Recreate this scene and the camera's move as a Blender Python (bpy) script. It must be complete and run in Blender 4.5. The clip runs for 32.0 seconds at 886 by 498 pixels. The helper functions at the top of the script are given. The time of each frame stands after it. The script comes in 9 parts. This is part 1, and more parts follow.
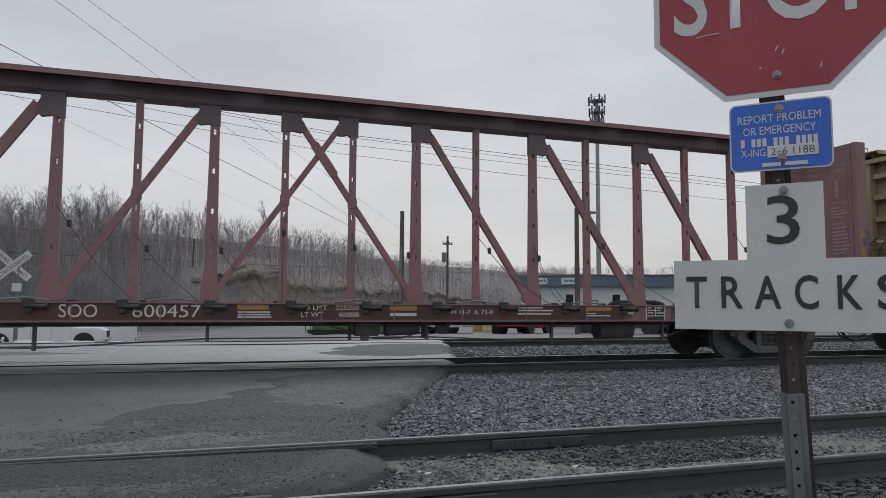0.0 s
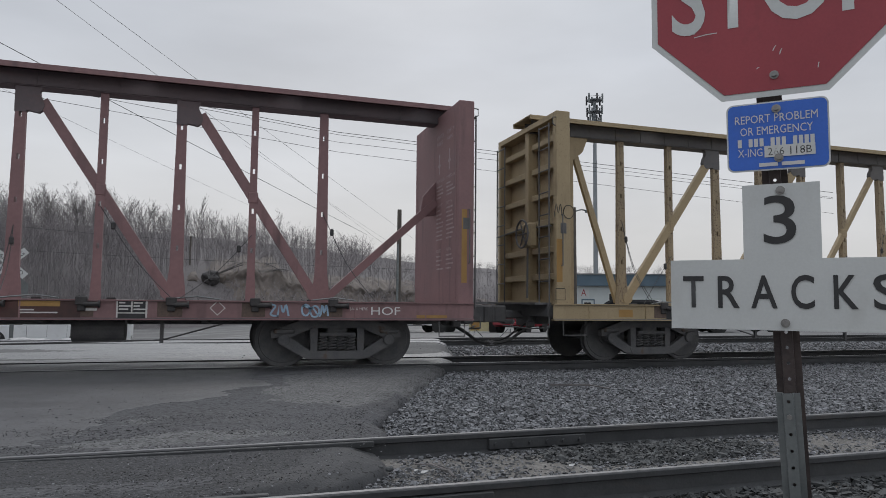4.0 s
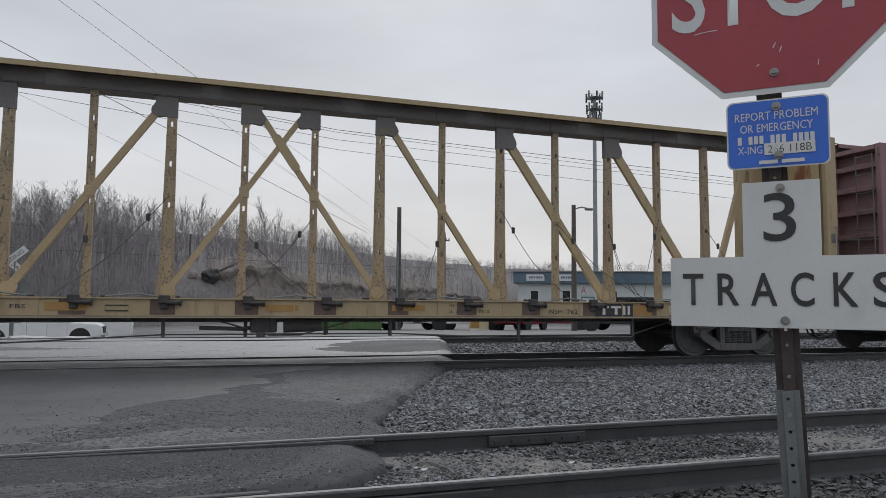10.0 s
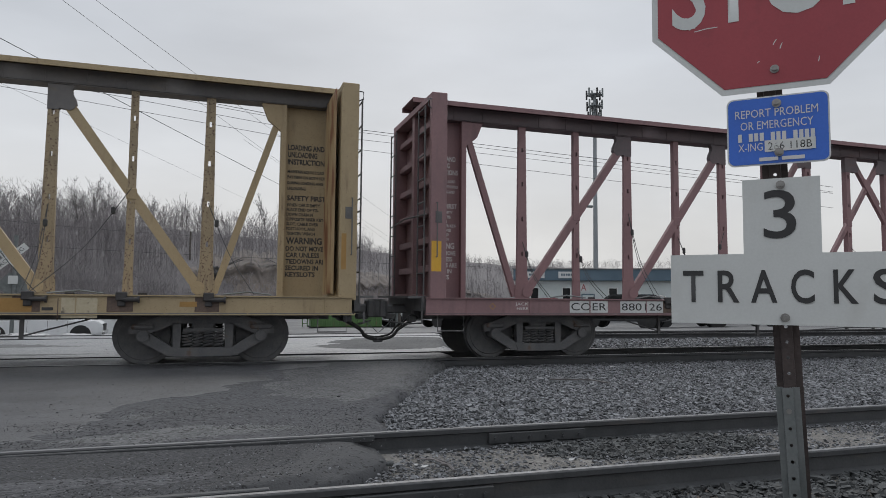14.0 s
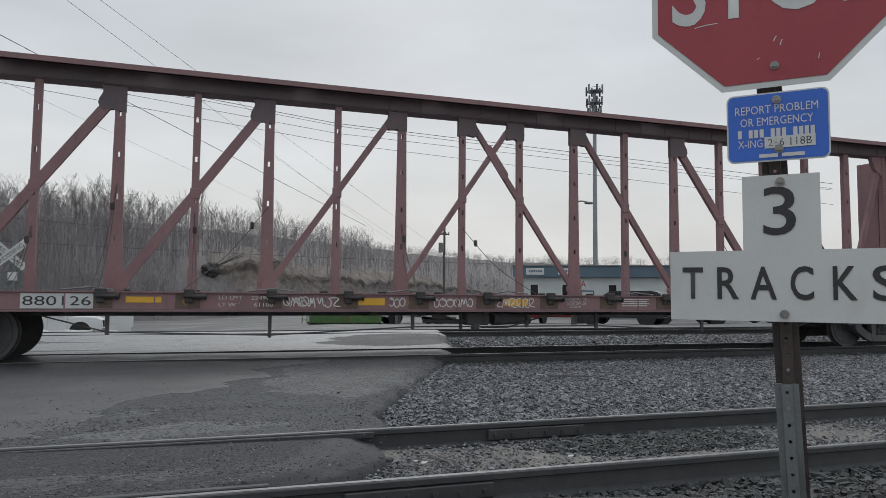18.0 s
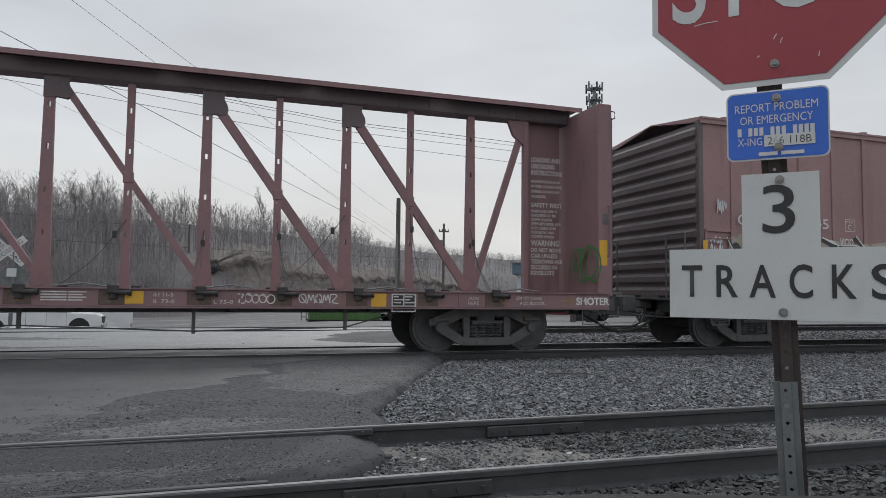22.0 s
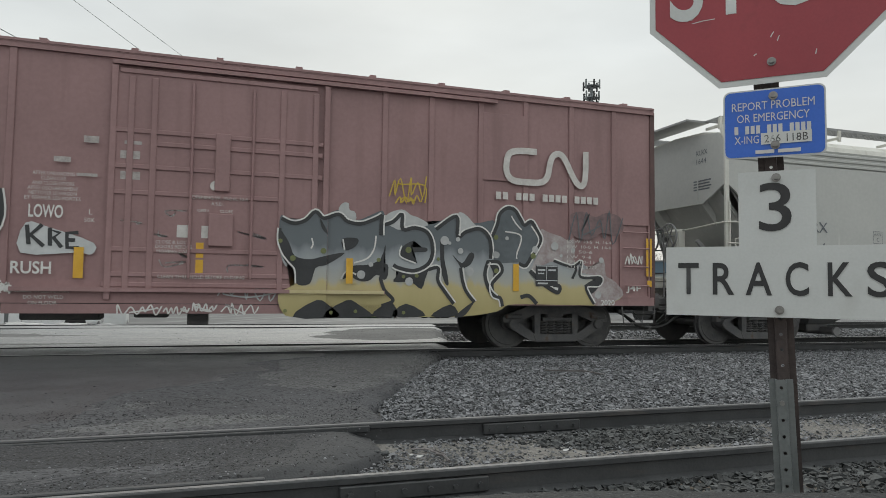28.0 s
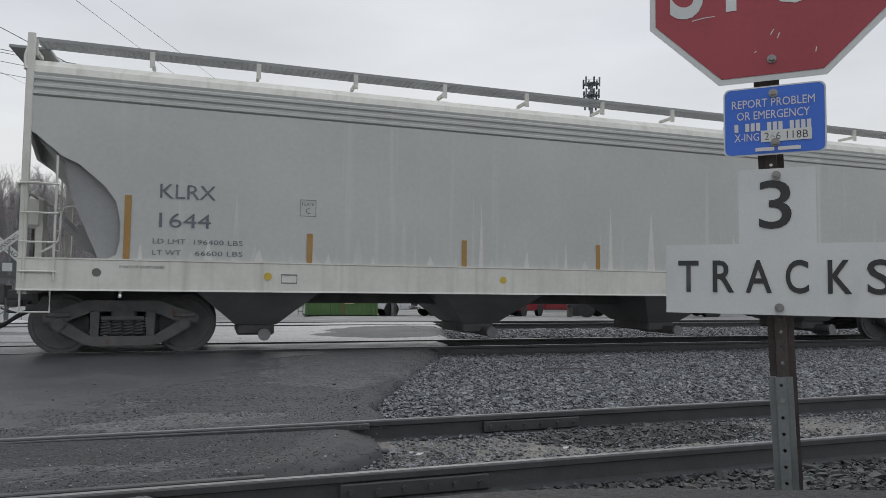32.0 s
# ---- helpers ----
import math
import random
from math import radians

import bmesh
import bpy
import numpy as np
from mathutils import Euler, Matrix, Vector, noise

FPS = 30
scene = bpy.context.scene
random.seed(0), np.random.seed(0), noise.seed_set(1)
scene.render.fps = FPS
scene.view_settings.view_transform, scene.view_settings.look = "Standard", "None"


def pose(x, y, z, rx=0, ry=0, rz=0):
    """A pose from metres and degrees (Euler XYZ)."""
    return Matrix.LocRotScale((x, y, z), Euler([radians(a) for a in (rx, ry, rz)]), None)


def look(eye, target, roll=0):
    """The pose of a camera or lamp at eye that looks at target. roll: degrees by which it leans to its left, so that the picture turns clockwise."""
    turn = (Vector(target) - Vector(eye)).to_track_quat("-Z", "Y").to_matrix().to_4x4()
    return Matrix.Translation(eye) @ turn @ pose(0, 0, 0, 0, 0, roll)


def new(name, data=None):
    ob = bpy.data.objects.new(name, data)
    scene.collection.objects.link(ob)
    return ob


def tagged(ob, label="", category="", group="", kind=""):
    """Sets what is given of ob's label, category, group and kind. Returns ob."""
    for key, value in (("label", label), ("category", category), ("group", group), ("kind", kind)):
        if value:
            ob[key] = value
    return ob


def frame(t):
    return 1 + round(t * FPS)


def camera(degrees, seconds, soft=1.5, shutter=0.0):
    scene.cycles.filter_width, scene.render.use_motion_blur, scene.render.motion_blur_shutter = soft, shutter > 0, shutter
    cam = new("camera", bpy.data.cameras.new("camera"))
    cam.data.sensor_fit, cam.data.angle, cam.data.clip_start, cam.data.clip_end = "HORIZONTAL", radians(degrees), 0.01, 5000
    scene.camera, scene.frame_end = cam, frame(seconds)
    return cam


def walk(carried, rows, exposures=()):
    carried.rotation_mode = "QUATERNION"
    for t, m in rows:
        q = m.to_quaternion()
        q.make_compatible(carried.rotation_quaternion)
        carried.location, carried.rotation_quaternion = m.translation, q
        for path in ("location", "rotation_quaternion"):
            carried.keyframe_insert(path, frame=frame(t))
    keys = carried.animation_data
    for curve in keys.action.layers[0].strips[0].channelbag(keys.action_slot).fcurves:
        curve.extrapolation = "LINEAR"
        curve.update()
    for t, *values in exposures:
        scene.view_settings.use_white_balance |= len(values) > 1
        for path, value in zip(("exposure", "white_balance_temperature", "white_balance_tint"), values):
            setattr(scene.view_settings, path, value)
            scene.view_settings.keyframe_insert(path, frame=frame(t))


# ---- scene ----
# The place: a level crossing of three tracks under an overcast sky. X runs along the tracks, Y across them, z = 0 is the
# top of the rails. A freight train of five cars rolls past on the middle track towards -X.
HFOV = 66.08
EYE_Z = 1.095
TRACK_Y = (4.75, 12.66, 19.85)
TRAIN_Y = TRACK_Y[1]


def aim(yaw, pitch, roll):
    return pose(0, 0, EYE_Z, 90 + pitch, 0, -yaw) @ pose(0, 0, 0, 0, 0, roll)


cam = camera(HFOV, 32.0, soft=0.5, shutter=0.08)
walk(cam, [(t, aim(a, b, c)) for t, a, b, c in (
    (0, 17.778, 4.632, 0.379), (0.5, 17.849, 4.631, 0.482), (1, 17.912, 4.65, 0.533), (1.5, 17.965, 4.679, 0.562),
    (2, 17.999, 4.693, 0.57), (3, 18.026, 4.633, 0.56), (3.5, 18.02, 4.57, 0.56), (5.5, 18.035, 4.455, 0.53),
    (6, 18.06, 4.433, 0.53), (7, 18.07, 4.403, 0.554), (8, 18.082, 4.371, 0.558), (9, 18.071, 4.35, 0.554),
    (10, 18.029, 4.328, 0.525), (11, 18.01, 4.282, 0.512), (12, 18.016, 4.224, 0.495), (13, 18.02, 4.147, 0.5),
    (14, 18.02, 4.093, 0.5), (14.5, 18.02, 4.065, 0.5), (16.5, 18.017, 3.961, 0.463), (17, 18.029, 3.923, 0.471),
    (18, 18.052, 3.806, 0.514), (19, 18.066, 3.707, 0.56), (20, 18.09, 3.631, 0.602), (21, 18.105, 3.59, 0.636),
    (22, 18.11, 3.576, 0.665), (23, 18.14, 3.58, 0.737), (24, 18.239, 3.566, 0.788), (25, 18.31, 3.515, 0.798),
    (25.5, 18.314, 3.491, 0.79), (27.5, 18.361, 3.357, 0.757), (28, 18.368, 3.345, 0.75), (29, 18.369, 3.3, 0.767),
    (30, 18.38, 3.233, 0.79), (31, 18.372, 3.215, 0.75), (32, 18.374, 3.162, 0.71))],
    exposures=((0.0, 0.02, 6370, 10), (3.0, 0.04, 6370, 10), (10.0, 0.11, 6370, 10), (17.0, 0.14, 6430, 8), (20.0, 0.15, 6420, 7), (23.0, 0.19, 6420, 9), (24.0, 0.26, 6420, 9),
               (25.0, 0.35, 6450, 9), (28.0, 0.39, 6760, 4), (30.0, 0.36, 6740, 4), (32.0, 0.29, 6480, 9)))

# how far the train has rolled, in metres, by the second
ROLLED = ((0, -22.348), (1, -20.237), (2, -18.015), (3, -15.669), (3.5, -14.45), (5.5, -9.22), (6, -7.844),
          (7, -5.071), (8, -2.292), (9, 0.467), (10, 3.179), (11, 5.843), (12, 8.492), (13, 11.11), (14, 13.663),
          (14.5, 14.932), (16.5, 19.929), (17, 21.162), (18, 23.592), (19, 25.954), (20, 28.312), (21, 30.749),
          (22, 33.302), (23, 35.939), (24, 38.625), (25, 41.401), (25.5, 42.816), (27.5, 48.764), (28, 50.258),
          (29, 53.25), (30, 56.296), (31, 59.395), (32, 62.541))


# ---- light: an overcast sky, brightest low over the hill ----
def make_world():
    w = bpy.data.worlds.new("sky")
    scene.world = w
    w.use_nodes = True
    n, l = w.node_tree.nodes, w.node_tree.links
    n.clear()
    out = n.new("ShaderNodeOutputWorld")
    bg = n.new("ShaderNodeBackground")
    sky = n.new("ShaderNodeTexSky")
    sky.sky_type, sky.sun_disc = "NISHITA", False
    sky.sun_elevation, sky.sun_rotation = radians(38), radians(15)
    sky.dust_density, sky.air_density = 4.0, 1.0
    coord = n.new("ShaderNodeTexCoord")
    sep = n.new("ShaderNodeSeparateXYZ")
    l.new(coord.outputs["Generated"], sep.inputs[0])
    ramp = n.new("ShaderNodeValToRGB")
    e = ramp.color_ramp.elements
    e[0].position, e[0].color = 0.0, (0.640, 0.632, 0.620, 1)
    e[1].position, e[1].color = 1.0, (1.10, 1.13, 1.18, 1)
    for p, c in ((0.10, (0.655, 0.652, 0.650, 1)), (0.20, (0.645, 0.658, 0.680, 1)), (0.34, (0.550, 0.574, 0.615, 1)), (0.46, (0.57, 0.60, 0.645, 1)), (0.70, (0.92, 0.95, 0.995, 1))):
        k = e.new(p)
        k.color = c
    l.new(sep.outputs["Z"], ramp.inputs[0])
    mp = n.new("ShaderNodeMapping")
    mp.inputs["Scale"].default_value = (1.6, 1.6, 5.0)
    l.new(coord.outputs["Generated"], mp.inputs[0])
    noise_tex = n.new("ShaderNodeTexNoise")
    noise_tex.inputs["Scale"].default_value, noise_tex.inputs["Detail"].default_value = 1.7, 5
    l.new(mp.outputs[0], noise_tex.inputs[0])
    rng = n.new("ShaderNodeMapRange")
    rng.inputs["From Min"].default_value, rng.inputs["From Max"].default_value = 0.3, 0.7
    rng.inputs["To Min"].default_value, rng.inputs["To Max"].default_value = 0.90, 1.08
    l.new(noise_tex.outputs[0], rng.inputs[0])
    mul = n.new("ShaderNodeVectorMath")
    mul.operation = "SCALE"
    l.new(ramp.outputs[0], mul.inputs[0])
    l.new(rng.outputs[0], mul.inputs["Scale"])
    tint = n.new("ShaderNodeVectorMath")
    tint.operation = "SCALE"
    tint.inputs["Scale"].default_value = 0.05
    l.new(sky.outputs[0], tint.inputs[0])
    mix = n.new("ShaderNodeMix")
    mix.data_type = "RGBA"
    mix.inputs["Factor"].default_value = 0.94
    l.new(tint.outputs[0], mix.inputs["A"])
    l.new(mul.outputs[0], mix.inputs["B"])
    l.new(mix.outputs["Result"], bg.inputs["Color"])
    bg.inputs["Strength"].default_value = 1.0
    l.new(bg.outputs[0], out.inputs["Surface"])


make_world()
sun = new("sun", bpy.data.lights.new("sun", "SUN"))
sun.data.energy, sun.data.angle, sun.data.color = 0.6, radians(30), (1.0, 0.97, 0.93)
sun.matrix_world = look((0, 0, 40), (-9, -34, 10))


# ---- materials ----
def surf(name, a, b, scale=3.0, rough=0.7, metal=0.0, bump=0.2, fine=40.0, stain=None, amount=0.5, stain_scale=(2, 2, 2),
         rough_b=None, island=0.0, per_object=0.0, spec=0.5, sharp=0.08, specks=None, dark_specks=None):
    """Two colours mixed by coarse and fine grain, a stain of its own colour and shape, and fine relief."""
    m = bpy.data.materials.new(name)
    m.use_nodes = True
    n, l = m.node_tree.nodes, m.node_tree.links
    bsdf = n["Principled BSDF"]
    bsdf.inputs["Metallic"].default_value = metal
    bsdf.inputs["Specular IOR Level"].default_value = spec
    coord = n.new("ShaderNodeTexCoord")

    def grain(sc, detail, stretch=(1, 1, 1)):
        mp = n.new("ShaderNodeMapping")
        mp.inputs["Scale"].default_value = stretch
        l.new(coord.outputs["Object"], mp.inputs[0])
        t = n.new("ShaderNodeTexNoise")
        t.inputs["Scale"].default_value, t.inputs["Detail"].default_value = sc, detail
        l.new(mp.outputs[0], t.inputs[0])
        return t.outputs[0]

    def remap(v, lo, hi, to0=0.0, to1=1.0):
        r = n.new("ShaderNodeMapRange")
        r.inputs["From Min"].default_value, r.inputs["From Max"].default_value = lo, hi
        r.inputs["To Min"].default_value, r.inputs["To Max"].default_value = to0, to1
        l.new(v, r.inputs[0])
        return r.outputs[0]

    def blend(f, x, y):
        k = n.new("ShaderNodeMix")
        k.data_type = "RGBA"
        l.new(f, k.inputs["Factor"])
        for s, v in (("A", x), ("B", y)):
            if isinstance(v, tuple):
                k.inputs[s].default_value = (*v, 1)
            else:
                l.new(v, k.inputs[s])
        return k.outputs["Result"]

    coarse = grain(scale, 6)
    fine_v = grain(fine, 3)
    add = n.new("ShaderNodeMath")
    add.operation = "MULTIPLY_ADD"
    l.new(fine_v, add.inputs[0])
    add.inputs[1].default_value = 0.45
    l.new(coarse, add.inputs[2])
    f = remap(add.outputs[0], 0.5, 0.95)
    col = blend(f, a, b)
    if island or per_object:
        src = n.new("ShaderNodeNewGeometry").outputs["Random Per Island"] if island else n.new("ShaderNodeObjectInfo").outputs["Random"]
        k = island or per_object
        sc = n.new("ShaderNodeVectorMath")
        sc.operation = "SCALE"
        l.new(col, sc.inputs[0])
        l.new(remap(src, 0, 1, 1 - k, 1 + k), sc.inputs["Scale"])
        col = sc.outputs[0]
    if stain:
        s = remap(grain(1.0, 8, stain_scale), 0.66 - 0.3 * amount, 0.66 - 0.3 * amount + sharp)
        col = blend(s, col, stain)
    for sp in (specks, dark_specks):
        if sp:
            colour, size, share = sp
            col = blend(remap(grain(size, 1, (1, 1.3, 1)), 0.70 - share, 0.76 - share), col, colour)
    l.new(col, bsdf.inputs["Base Color"])
    l.new(remap(coarse, 0.3, 0.7, rough, rough if rough_b is None else rough_b), bsdf.inputs["Roughness"])
    if bump:
        bp = n.new("ShaderNodeBump")
        bp.inputs["Strength"].default_value, bp.inputs["Distance"].default_value = bump, 0.02
        l.new(add.outputs[0], bp.inputs["Height"])
        l.new(bp.outputs[0], bsdf.inputs["Normal"])
    return m


RUST = (0.13, 0.06, 0.035)
